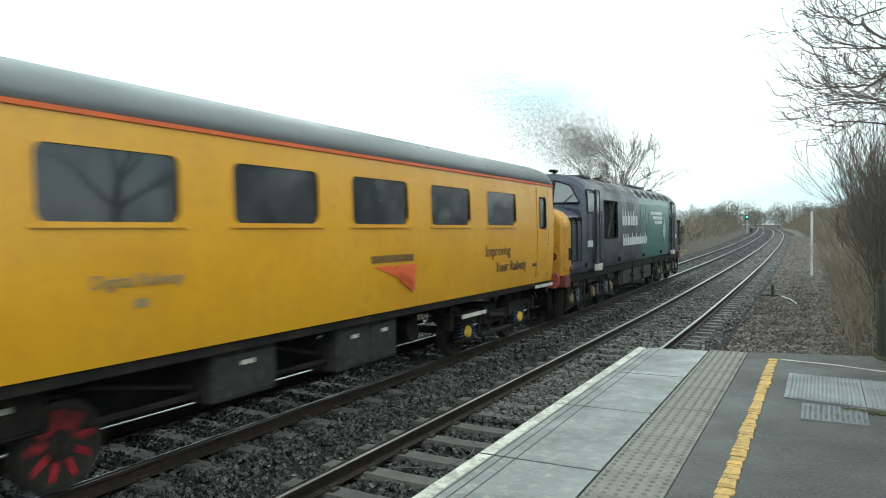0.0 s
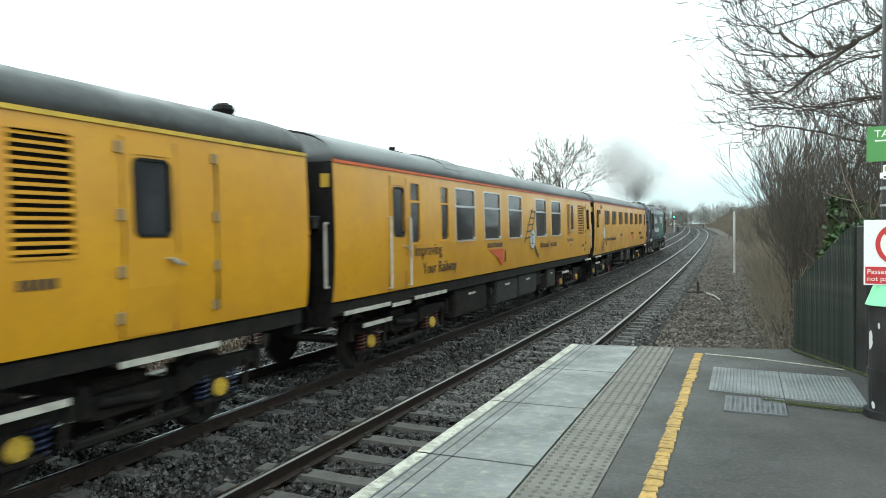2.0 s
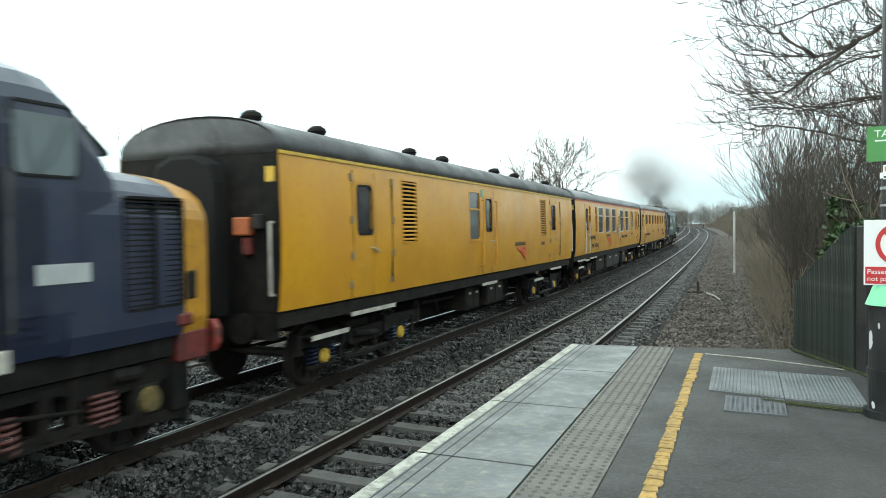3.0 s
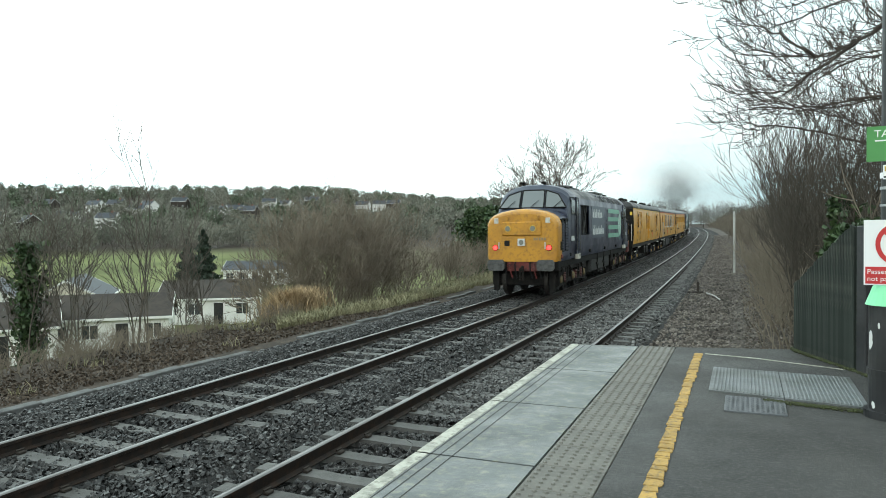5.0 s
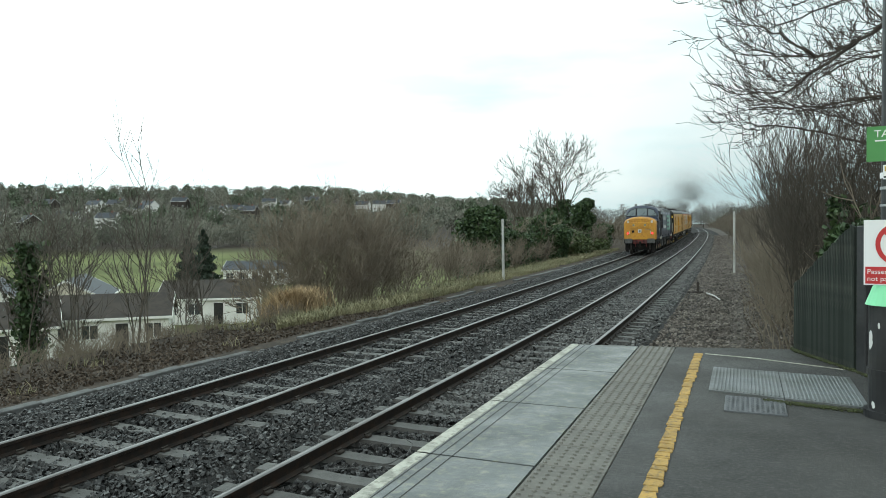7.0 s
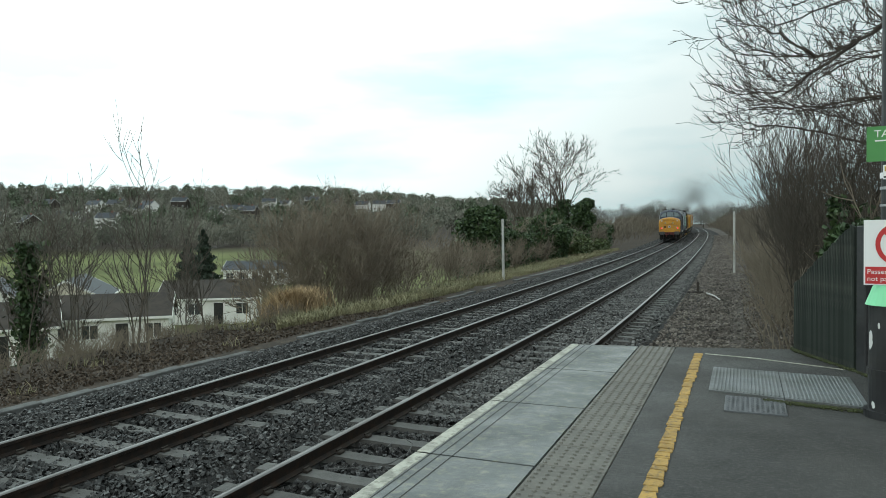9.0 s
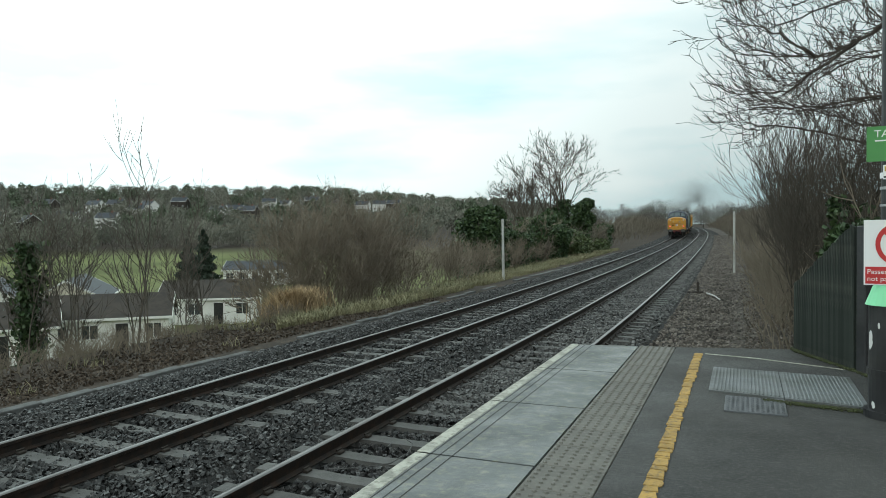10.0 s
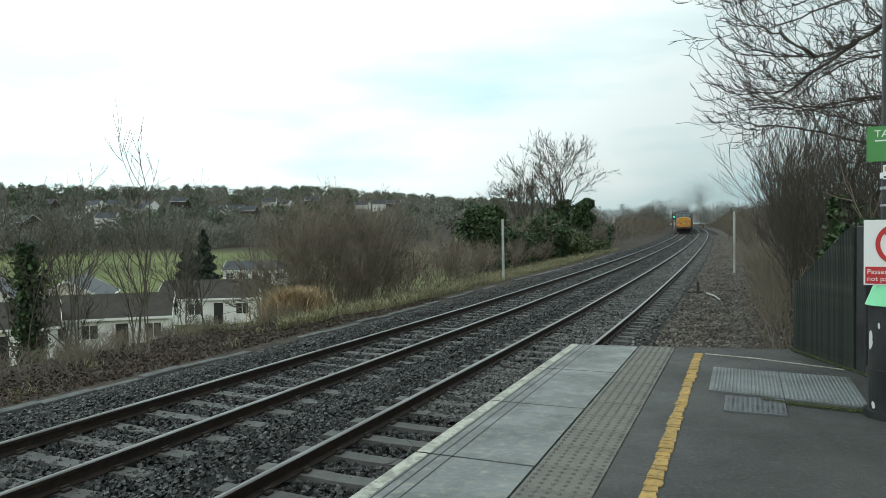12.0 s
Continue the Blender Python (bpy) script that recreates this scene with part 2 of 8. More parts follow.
def ground_height(x, y):
    x, y = np.asarray(x, float), np.asarray(y, float)
    s, u, z = to_line(x, y)
    bed = RAIL_TOP - 0.30 + z
    # left bank down to the valley, which ends where the line runs among trees
    drop = np.interp(u, [-60, -27, -14.2, -12.4, -9.0, -7.4], [VALLEY, VALLEY, -2.1, -1.42, -1.24, -1.22])
    fade = np.clip((s - 95) / 120, 0, 1)
    left = drop * (1 - fade) + np.interp(u, [-80, -12, -9.0], [-3.0, -0.6, -1.22]) * fade
    far = np.hypot(x, y)
    hill = np.interp(far, [200, 300, 420, 640, 900, 1400, 3000], [0, 1.5, 9, 30, 50, 56, 60])
    side = np.clip((np.arctan2(-x, y) - 0.06) / 0.5, 0, 1)
    left = left + hill * (0.18 + 0.82 * side) * np.where(u < -20, 1, 0)
    right = np.interp(u, [0.3, 2.6, 5.0, 9.0, 60, 400], [-1.16, -1.1, -0.5, 0.1, 0.6, 4.0])
    mid = np.full_like(x, RAIL_TOP - 0.30)
    g = np.where(u < -7.4, left, np.where(u > 0.3, right, mid))
    g = g + z * np.clip(1 - np.abs(u + 3) / 90, 0, 1)
    rough_amt = np.clip((np.abs(u + 3.3) - 5.0) / 6, 0, 1)
    g = g + rough_amt * (0.10 * value_noise(x * 0.9, y * 0.9, 3) + 0.05 * value_noise(x * 2.7, y * 2.7, 5))
    # below the platform
    under = (y < 8.6) & (u > -0.05)
    return np.where(under, -1.3, g)


def sheet_axis(near, step, reach, n):
    inner = np.arange(-near, near + 1e-6, step)
    outer = near * (reach / near) ** (np.arange(1, n + 1) / n)
    return np.concatenate([-outer[::-1], inner, outer])


def build_ground():
    gx = sheet_axis(40, 0.8, 3500, 46) - 6
    gy = sheet_axis(60, 1.0, 3500, 50) + 40
    X, Y = np.meshgrid(gx, gy)
    Z = ground_height(X, Y)
    nx, ny = len(gx), len(gy)
    i = np.arange(nx * ny).reshape(ny, nx)
    faces = np.stack([i[:-1, :-1], i[:-1, 1:], i[1:, 1:], i[1:, :-1]], -1).reshape(-1, 4)
    ob = fast_mesh("ground", np.stack([X, Y, Z], -1).reshape(-1, 3), faces, M["ground"], smooth=True)
    return tagged(ob, "brown winter ground falling to a green valley field", "ground", kind="structure")


def ground_material():
    m = material("winter_ground", (0.052, 0.041, 0.033), 0.95, spec=0.15, vary=(0.032, 0.027, 0.022), scale=0.4, grain=(0.095, 0.073, 0.054), grain_scale=9, bump=0.6, bump_scale=7)
    nt = m.node_tree
    b = nt.nodes["Principled BSDF"]
    brown = b.inputs["Base Color"].links[0].from_socket
    geo = nt.nodes.new("ShaderNodeNewGeometry")
    sep = nt.nodes.new("ShaderNodeSeparateXYZ")
    nt.links.new(geo.outputs["Position"], sep.inputs[0])
    low = nt.nodes.new("ShaderNodeMapRange")
    low.inputs["From Min"].default_value, low.inputs["From Max"].default_value = -3.6, -5.2
    nt.links.new(sep.outputs["Z"], low.inputs["Value"])
    nz = nt.nodes.new("ShaderNodeTexNoise")
    nz.inputs["Scale"].default_value = 0.05
    nt.links.new(geo.outputs["Position"], nz.inputs["Vector"])
    grass = nt.nodes.new("ShaderNodeValToRGB")
    e = grass.color_ramp.elements
    e[0].position, e[0].color = 0.35, (0.090, 0.102, 0.036, 1)
    e[1].position, e[1].color = 0.65, (0.15, 0.165, 0.062, 1)
    nt.links.new(nz.outputs["Fac"], grass.inputs[0])
    mx = nt.nodes.new("ShaderNodeMix")
    mx.data_type = "RGBA"
    nt.links.new(low.outputs[0], mx.inputs["Factor"])
    nt.links.new(brown, mx.inputs["A"])
    nt.links.new(grass.outputs[0], mx.inputs["B"])
    nt.links.new(mx.outputs["Result"], b.inputs["Base Color"])
    return m


M["ground"] = ground_material()
build_ground()


# ---- ballast bed, rails and sleepers ----
def ribbon(name, outline, s0, s1, mat, parent=None, step=None, smooth=False, closed=False):
    """Sweeps a cross-section of (offset, height) pairs along the line."""
    ss = np.arange(s0, s1 + 0.01, step or 1.0)
    x, y = np.interp(ss, LINE_S, LINE_X), np.interp(ss, LINE_S, LINE_Y)
    h, z = np.interp(ss, LINE_S, LINE_H), np.interp(ss, LINE_S, LINE_Z)
    o = np.array(outline, float)
    V = np.stack([x[:, None] + o[:, 0] * np.cos(h)[:, None], y[:, None] + o[:, 0] * np.sin(h)[:, None], z[:, None] + o[:, 1]], -1)
    n, k = len(ss), len(o)
    i = np.arange(n * k).reshape(n, k)
    if closed:
        i = np.concatenate([i, i[:, :1]], 1)
    f = np.stack([i[:-1, :-1], i[1:, :-1], i[1:, 1:], i[:-1, 1:]], -1).reshape(-1, 4)
    return fast_mesh(name, V.reshape(-1, 3), f, mat, parent, smooth)


BED = RAIL_TOP - 0.185
bed = ribbon("ballast_bed", [(-8.1, -1.30), (-7.3, BED + 0.0), (-6.6, BED + 0.0), (-6.3, BED - 0.04), (-3.8, BED - 0.04), (-3.5, BED), (-3.1, BED), (-2.8, BED - 0.07), (-0.4, BED - 0.07), (0.05, BED - 0.03), (0.6, BED - 0.03), (1.2, -1.2)], -60, 420, M["ballast_bed"])
tagged(bed, "grey crushed stone ballast bed under two tracks", "ballast", kind="structure")
cess = ribbon("cess_path", [(0.9, -1.25), (1.15, -1.165), (1.8, -1.11), (2.6, -1.075), (3.3, -1.0), (3.6, -1.1)], 8.7, 260, M["cess_bed"])
tagged(cess, "brown-grey gravel path beside the near track", "path", kind="structure")

track_rng = random.Random(4)


def rail_outline(c):
    t = RAIL_TOP
    half = [(0.036, t - 0.012), (0.036, t - 0.042), (0.012, t - 0.052), (0.010, t - 0.132), (0.07, t - 0.150), (0.07, t - 0.159)]
    return [(c + a, b) for a, b in half] + [(c - a, b) for a, b in half[::-1]]


def build_track(name, centre, label):
    track = empty(name)
    tagged(track, label, "railway track", group="running lines", kind="structure")
    for side in (-0.7525, 0.7525):
        c = centre + side
        ribbon("rail", rail_outline(c), -60, 420, M["rail_side"], track, closed=True)
        head = ribbon("rail_head", [(c - 0.036, RAIL_TOP - 0.012), (c - 0.028, RAIL_TOP - 0.001), (c, RAIL_TOP + 0.001), (c + 0.028, RAIL_TOP - 0.001), (c + 0.036, RAIL_TOP - 0.012)], -60, 420, M["rail_head"], track, smooth=True)
        tagged(head, "shiny worn running surface")
    # a concrete sleeper, lower in the middle
    bm = bmesh.new()
    zt = RAIL_TOP - 0.165
    prof = [(-1.25, zt - 0.20), (-1.25, zt - 0.02), (-1.23, zt), (-0.5, zt), (-0.3, zt - 0.010), (0.3, zt - 0.010), (0.5, zt), (1.23, zt), (1.25, zt - 0.02), (1.25, zt - 0.20)]
    prism(bm, prof, "y", -0.125, 0.125)
    for v in bm.verts:
        if v.co.z > zt - 0.06:
            v.co.y *= 0.84
    first = part("sleeper", bm, M["sleeper"], track)
    cb = bmesh.new()
    for side in (-0.7525, 0.7525):
        for e in (-1, 1):
            c = side + e * 0.105
            box(cb, c - 0.03, c + 0.03, -0.05, 0.05, zt, zt + 0.035, bevel=0.008)
            rod(cb, (c - e * 0.02, -0.05, zt + 0.045), (c - e * 0.02, 0.05, zt + 0.045), 0.012, seg=6)
    clips = part("rail_clips", cb, M["clip"], track)
    n = 0
    s = -3.0
    while s < 160:
        p, h = on_line(s, centre, track_rng.uniform(-0.012, 0.006))
        m = Matrix.Translation(p) @ Matrix.Rotation(h + track_rng.uniform(-0.01, 0.01), 4, "Z")
        ob, cl = (first, clips) if n == 0 else (first.copy(), clips.copy())
        if n:
            scene.collection.objects.link(ob)
            if s < 45:
                scene.collection.objects.link(cl)
        ob.matrix_basis = m
        cl.matrix_basis = m
        s += 0.65
        n += 1
    return track


build_track("near_track", NEAR_TRACK, "empty near track on concrete sleepers beside the platform")
build_track("far_track", FAR_TRACK, "far track on concrete sleepers that carries the yellow train")


# ---- the platform ----
PLAT_S = -40.0
EDGE_Y = 8.25


def build_platform():
    plat = empty("platform")
    tagged(plat, "asphalt station platform with pale coping slabs and studded paving", "platform", kind="structure")
    bm = bmesh.new()
    prism(bm, [(1.162, PLAT_S), (9.0, PLAT_S), (9.0, 7.0), (2.95, 7.45), (2.4, 8.68), (1.162, 8.42)], "z", -1.25, -0.004)
    part("asphalt", bm, M["asphalt"], plat, "dark damp asphalt surface")
    bm = bmesh.new()
    prism(bm, [(0.06, PLAT_S), (1.160, PLAT_S), (1.160, 8.42), (0.06, 8.2)], "z", -1.25, -0.065)
    part("platform_wall", bm, M["brick_dark"], plat, "dark brick platform wall")
    # coping slabs, each with a worn pale nosing and two grooves
    joints = [8.25, 6.75, 5.33, 3.93]
    while joints[-1] > -12:
        joints.append(joints[-1] - 1.42)
    for a, b in zip(joints[1:], joints[:-1]):
        bm = bmesh.new()
        e = 0.011
        prof = [(0.0, -0.064), (0.0, -0.012), (0.012, 0.0), (0.752, 0.0), (0.752, -0.064)]
        prism(bm, prof, "y", a + e, b - e)
        far = b == 8.25
        if far:
            for v in bm.verts:
                if v.co.y > 8:
                    v.co.y += v.co.x * 0.10
        slab = part("coping_slab", bm, M["coping"], plat)
        bm = bmesh.new()
        box(bm, -0.003, 0.085, a + e, b - e - 0.002, -0.05, 0.0035, bevel=0.003)
        part("nosing", bm, M["edge_paint"], slab, "flaking off-white painted edge")
        for gx in (0.095, 0.155, 0.235):
            bm = box_bm(gx, gx + 0.009, a + e, b - e, -0.01, 0.0012)
            part("groove", bm, M["groove"], slab)
    # studded paving, in tiles of 400 mm
    tile = bmesh.new()
    box(tile, 0.004, 0.396, 0.004, 0.396, -0.064, 0.0, bevel=0.004)
    for i in range(6):
        for j in range(6):
            m = Matrix.Translation((0.035 + i * 0.066, 0.035 + j * 0.066, 0.004))
            bmesh.ops.create_cone(tile, cap_ends=True, segments=8, radius1=0.0150, radius2=0.0095, depth=0.010, matrix=m)
    first = part("tactile_tile", tile, M["tactile"], plat)
    y, n = 8.38 - 0.4, 0
    tile_rng = random.Random(8)
    while y > -4:
        ob = first if n == 0 else first.copy()
        if n:
            scene.collection.objects.link(ob)
        ob.matrix_basis = pose(0.760, y, tile_rng.uniform(-0.002, 0.002), tile_rng.uniform(-0.25, 0.25), tile_rng.uniform(-0.25, 0.25), 0)
        y -= 0.4
        n += 1
    # yellow line in cracked, uneven pieces
    r = random.Random(5)
    y = 8.08
    while y > -1.5:
        ln = r.choice((0.05, 0.06, 0.08, 0.10, 0.14, 0.18)) * r.uniform(0.8, 1.2)
        bm = bmesh.new()
        w0, w1 = 1.380 + r.uniform(-0.007, 0.007), 1.466 + r.uniform(-0.007, 0.007)
        k = [(w0, y - ln), (w0 + 0.03, y - ln + r.uniform(-0.008, 0.008)), (w1, y - ln + r.uniform(-0.008, 0.008)), (w1 + r.uniform(-0.006, 0.006), y - ln / 2), (w1 - 0.008, y - 0.013),
             (w0 + 0.05, y - 0.012 + r.uniform(-0.006, 0.005)), (w0 + 0.008, y - 0.013)]
        prism(bm, k, "z", -0.01, 0.004 + r.uniform(-0.0015, 0.001))
        part("yellow_line_piece", bm, M["yellow_line"], plat)
        y -= ln
    bm = bmesh.new()
    prism(bm, [(1.49, 8.09), (2.0, 7.97), (2.75, 7.62), (2.75, 7.60), (2.0, 7.945), (1.49, 8.065)], "z", -0.01, 0.002)
    part("thin_line", bm, M["edge_paint"], plat, "faded thin painted line")
    return plat


build_platform()
# ---- the train ----
M.update({
    "yellow": material("train_yellow_paint", (0.6201, 0.2989, 0.01166), 0.38, vary=(0.5459, 0.2523, 0.01166), scale=1.1, grain=(0.5618, 0.2491, 0.01908), grain_scale=7, coat=0.25, rough_vary=0.1, bump=0.03, bump_scale=2.0),
    "yellow_door": material("faded_yellow_door", (0.5936, 0.2841, 0.01378), 0.42, vary=(0.5088, 0.2353, 0.01484), scale=2, coat=0.2),
    "nose_yellow": material("nose_yellow_paint", (0.50, 0.235, 0.015), 0.45, vary=(0.40, 0.180, 0.015), scale=2.2, grain=(0.28, 0.13, 0.02), grain_scale=9, coat=0.2),
    "orange_line": material("orange_cantrail_line", (0.60, 0.10, 0.015), 0.45, vary=(0.48, 0.08, 0.015), scale=3),
    "roof_grey": material("weathered_grey_roof", (0.135, 0.147, 0.152), 0.5, vary=(0.10, 0.106, 0.108), scale=1.2, grain=(0.15, 0.155, 0.155), grain_scale=9, rough_vary=0.12, stretch=(1, 0.35, 1)),
    "roof_dark": material("sooty_dark_roof", (0.06, 0.062, 0.064), 0.5, vary=(0.038, 0.038, 0.038), scale=1.4, grain=(0.085, 0.085, 0.08), grain_scale=9, rough_vary=0.15, spec=0.25),
    "tinted": material("tinted_carriage_glass", (0.030, 0.032, 0.036), 0.06, spec=0.75),
    "cab_glass": material("cab_glass", (0.10, 0.12, 0.125), 0.06, spec=0.8),
    "alloy": material("aluminium_frame", (0.62, 0.63, 0.63), 0.35, 0.8),
    "pale_step": material("worn_pale_step_edge", (0.50, 0.48, 0.42), 0.6, vary=(0.30, 0.28, 0.24), scale=7),
    "black": material("sooty_black_steel", (0.009, 0.0088, 0.0085), 0.7, vary=(0.018, 0.016, 0.014), scale=5, bump=0.15, spec=0.12),
    "frame_grey": material("grimy_underframe", (0.012, 0.011, 0.010), 0.72, vary=(0.026, 0.022, 0.018), scale=4, grain=(0.009, 0.0085, 0.008), grain_scale=25, bump=0.1, spec=0.15),
    "box_grey": material("grey_equipment_box", (0.0288, 0.0288, 0.0276), 0.65, vary=(0.0168, 0.0162, 0.015), scale=2.5, grain=(0.051, 0.048, 0.0432), grain_scale=12, spec=0.25),
    "wheel": material("wheel_steel", (0.045, 0.040, 0.036), 0.55, 0.5, vary=(0.028, 0.025, 0.022), scale=6),
    "red_wheel": material("red_wheel_centre", (0.36, 0.02, 0.03), 0.5, vary=(0.22, 0.015, 0.02), scale=8),
    "axle_yellow": material("yellow_axle_cap", (0.62, 0.40, 0.04), 0.5, vary=(0.42, 0.27, 0.05), scale=9),
    "dirty_cap": material("grimy_yellow_cap", (0.154, 0.112, 0.035), 0.6, vary=(0.063, 0.049, 0.0245), scale=9),
    "spring": material("coil_spring_steel", (0.05, 0.06, 0.085), 0.45, 0.3),
    "spring_blue": material("blue_coil_spring", (0.014, 0.022, 0.06), 0.5),
    "spring_red": material("red_coil_spring", (0.10, 0.034, 0.028), 0.65),
    "red": material("red_bufferbeam_paint", (0.15, 0.022, 0.017), 0.6, vary=(0.05, 0.016, 0.014), scale=7),
    "buffer_red": material("faded_red_buffer", (0.34, 0.05, 0.035), 0.55, vary=(0.10, 0.04, 0.035), scale=8),
    "orange_box": material("orange_jumper_box", (0.42, 0.12, 0.04), 0.55, vary=(0.28, 0.08, 0.03), scale=6),
    "navy": material("navy_loco_paint", (0.017, 0.0238, 0.0527), 0.4, vary=(0.0238, 0.0306, 0.0561), scale=1.4, grain=(0.0306, 0.0357, 0.051), grain_scale=6, coat=0.1, rough_vary=0.12),
    "navy_dark": material("dark_navy_loco_paint", (0.015, 0.021, 0.044), 0.4, vary=(0.022, 0.029, 0.05), scale=1.4, coat=0.1, rough_vary=0.12),
    "teal": material("teal_loco_paint", (0.0102, 0.1105, 0.08925), 0.36, vary=(0.0136, 0.0935, 0.0782), scale=1.0, coat=0.3),
    "mint": material("pale_green_vinyl", (0.1615, 0.374, 0.272), 0.45, vary=(0.136, 0.3145, 0.2295), scale=3),
    "pale_mint": material("pale_mint_vinyl", (0.357, 0.527, 0.442), 0.45, vary=(0.306, 0.459, 0.3825), scale=3),
    "white_vinyl": material("off_white_vinyl", (0.51, 0.5355, 0.527), 0.5, vary=(0.425, 0.442, 0.425), scale=5),
    "dark_vinyl": material("dark_brown_lettering", (0.055, 0.035, 0.02), 0.55),
    "grey_vinyl": material("grey_lettering", (0.22, 0.17, 0.10), 0.55),
    "red_vinyl": material("orange_red_vinyl", (0.62, 0.10, 0.03), 0.5),
    "rubber": material("black_rubber", (0.014, 0.014, 0.014), 0.8, spec=0.15),
    "lamp_white": material("lamp_glass", (0.20, 0.20, 0.17), 0.12),
    "tail_glow": glow("tail_light", (1.0, 0.05, 0.04), 2.6),
    "buffer_steel": material("greasy_buffer_steel", (0.10, 0.10, 0.098), 0.5, 0.5, vary=(0.05, 0.05, 0.048), scale=8),
})

WHEELSETS = []     # (wheelset, its y and height in the bogie, radius)


def bar_x(name, mat, parent, y0, y1, z0, z1, x, thick=0.01, label=""):
    return part(name, box_bm(x - thick, x, y0, y1, z0, z1), mat, parent, label)


def rounded(y0, y1, z0, z1, r, n=4):
    pts = []
    for cy, cz, a0 in ((y1 - r, z1 - r, 0), (y0 + r, z1 - r, 90), (y0 + r, z0 + r, 180), (y1 - r, z0 + r, 270)):
        for i in range(n + 1):
            a = radians(a0 + 90 * i / n)
            pts.append((cy + r * math.cos(a), cz + r * math.sin(a)))
    return pts


def ring(bm, y0, y1, z0, z1, r, w, fx, out=0.008, back=0.03):
    """A rounded window surround of width w on a side whose x at height z is fx(z)."""
    a, b = rounded(y0 - w, y1 + w, z0 - w, z1 + w, r + w), rounded(y0, y1, z0, z1, r)
    rows = []
    for pts, dx in ((a, 0.0), (a, out), (b, out), (b, -back)):
        rows.append([bm.verts.new((fx(z) + dx, y, z)) for y, z in pts])
    n = len(a)
    for p, q in zip(rows[:-1], rows[1:]):
        for i in range(n):
            bm.faces.new((p[i], q[i], q[(i + 1) % n], p[(i + 1) % n]))
    bmesh.ops.recalc_face_normals(bm, faces=bm.faces[:])
    return bm


def side_skin(name, length, zs, fx, openings, mat, parent, mirror=True):
    """A carriage side with openings cut through it, folded back 40 mm at each opening, and its twin on the far side."""
    ys = sorted({-length / 2, length / 2, *[v for o in openings for v in o[:2]]})
    zz = sorted({*zs, *[v for o in openings for v in o[2:4]]})
    # keep quads from growing too long
    full = []
    for a, b in zip(ys[:-1], ys[1:]):
        n = max(1, int((b - a) / 1.5))
        full += [a + (b - a) * i / n for i in range(n)]
    ys = full + [length / 2]
    bm = bmesh.new()

    def hole(y, z):
        return any(o[0] < y < o[1] and o[2] < z < o[3] for o in openings)
    for sx in (1, -1) if mirror else (1,):
        grid = {}

        def vert(i, j, d=0):
            k = (i, j, d)
            if k not in grid:
                z = zz[j]
                grid[k] = bm.verts.new((sx * (fx(z) - 0.04 * d), ys[i], z))
            return grid[k]
        ny, nz = len(ys) - 1, len(zz) - 1
        solid = [[not hole((ys[i] + ys[i + 1]) / 2, (zz[j] + zz[j + 1]) / 2) for j in range(nz)] for i in range(ny)]
        for i in range(ny):
            for j in range(nz):
                if solid[i][j]:
                    bm.faces.new((vert(i, j), vert(i + 1, j), vert(i + 1, j + 1), vert(i, j + 1)))
                    for di, dj, e in ((-1, 0, ((0, 0), (0, 1))), (1, 0, ((1, 0), (1, 1))), (0, -1, ((0, 0), (1, 0))), (0, 1, ((0, 1), (1, 1)))):
                        u, w = i + di, j + dj
                        if 0 <= u < ny and 0 <= w < nz and not solid[u][w]:
                            (a0, a1), (b0, b1) = e
                            bm.faces.new((vert(i + a0, j + a1), vert(i + b0, j + b1), vert(i + b0, j + b1, 1), vert(i + a0, j + a1, 1)))
    bmesh.ops.recalc_face_normals(bm, faces=bm.faces[:])
    ob = part(name, bm, mat, parent)
    for p in ob.data.polygons:
        p.use_smooth = False
    return ob


def loft(sections, cap=True):
    bm = bmesh.new()
    rows = [[bm.verts.new(p) for p in s] for s in sections]
    n = len(rows[0])
    for a, b in zip(rows[:-1], rows[1:]):
        for i in range(n):
            bm.faces.new((a[i], a[(i + 1) % n], b[(i + 1) % n], b[i]))
    if cap:
        bm.faces.new(rows[0])
        bm.faces.new(rows[-1])
    bmesh.ops.recalc_face_normals(bm, faces=bm.faces[:])
    return bm


TEXTS = {}


def lettering(name, words, size, mat, parent, y, z, x, lean=0.0, stretch=1.0, label=""):
    """Words in the built-in font on a carriage side, read towards the front."""
    if words not in TEXTS:
        cu = bpy.data.curves.new("lettering", "FONT")
        cu.body, cu.size, cu.extrude, cu.resolution_u = words, 1.0, 0.004, 3
        ob = bpy.data.objects.new("lettering", cu)
        scene.collection.objects.link(ob)
        me = bpy.data.meshes.new_from_object(ob.evaluated_get(bpy.context.evaluated_depsgraph_get()))
        bpy.data.objects.remove(ob)
        TEXTS[words] = me
    me = TEXTS[words].copy()
    me.materials.clear()
    me.materials.append(mat)
    n = len(me.vertices)
    co = np.empty(n * 3)
    me.vertices.foreach_get("co", co)
    co = co.reshape(-1, 3)
    me.vertices.foreach_set("co", np.stack([x + co[:, 2] + 0.0 * co[:, 0], y + co[:, 0] * size * stretch + lean * co[:, 1] * size, z + co[:, 1] * size], -1).ravel())
    me.update()
    ob = new(name, me)
    ob.parent = parent
    if label:
        tagged(ob, label)
    return ob


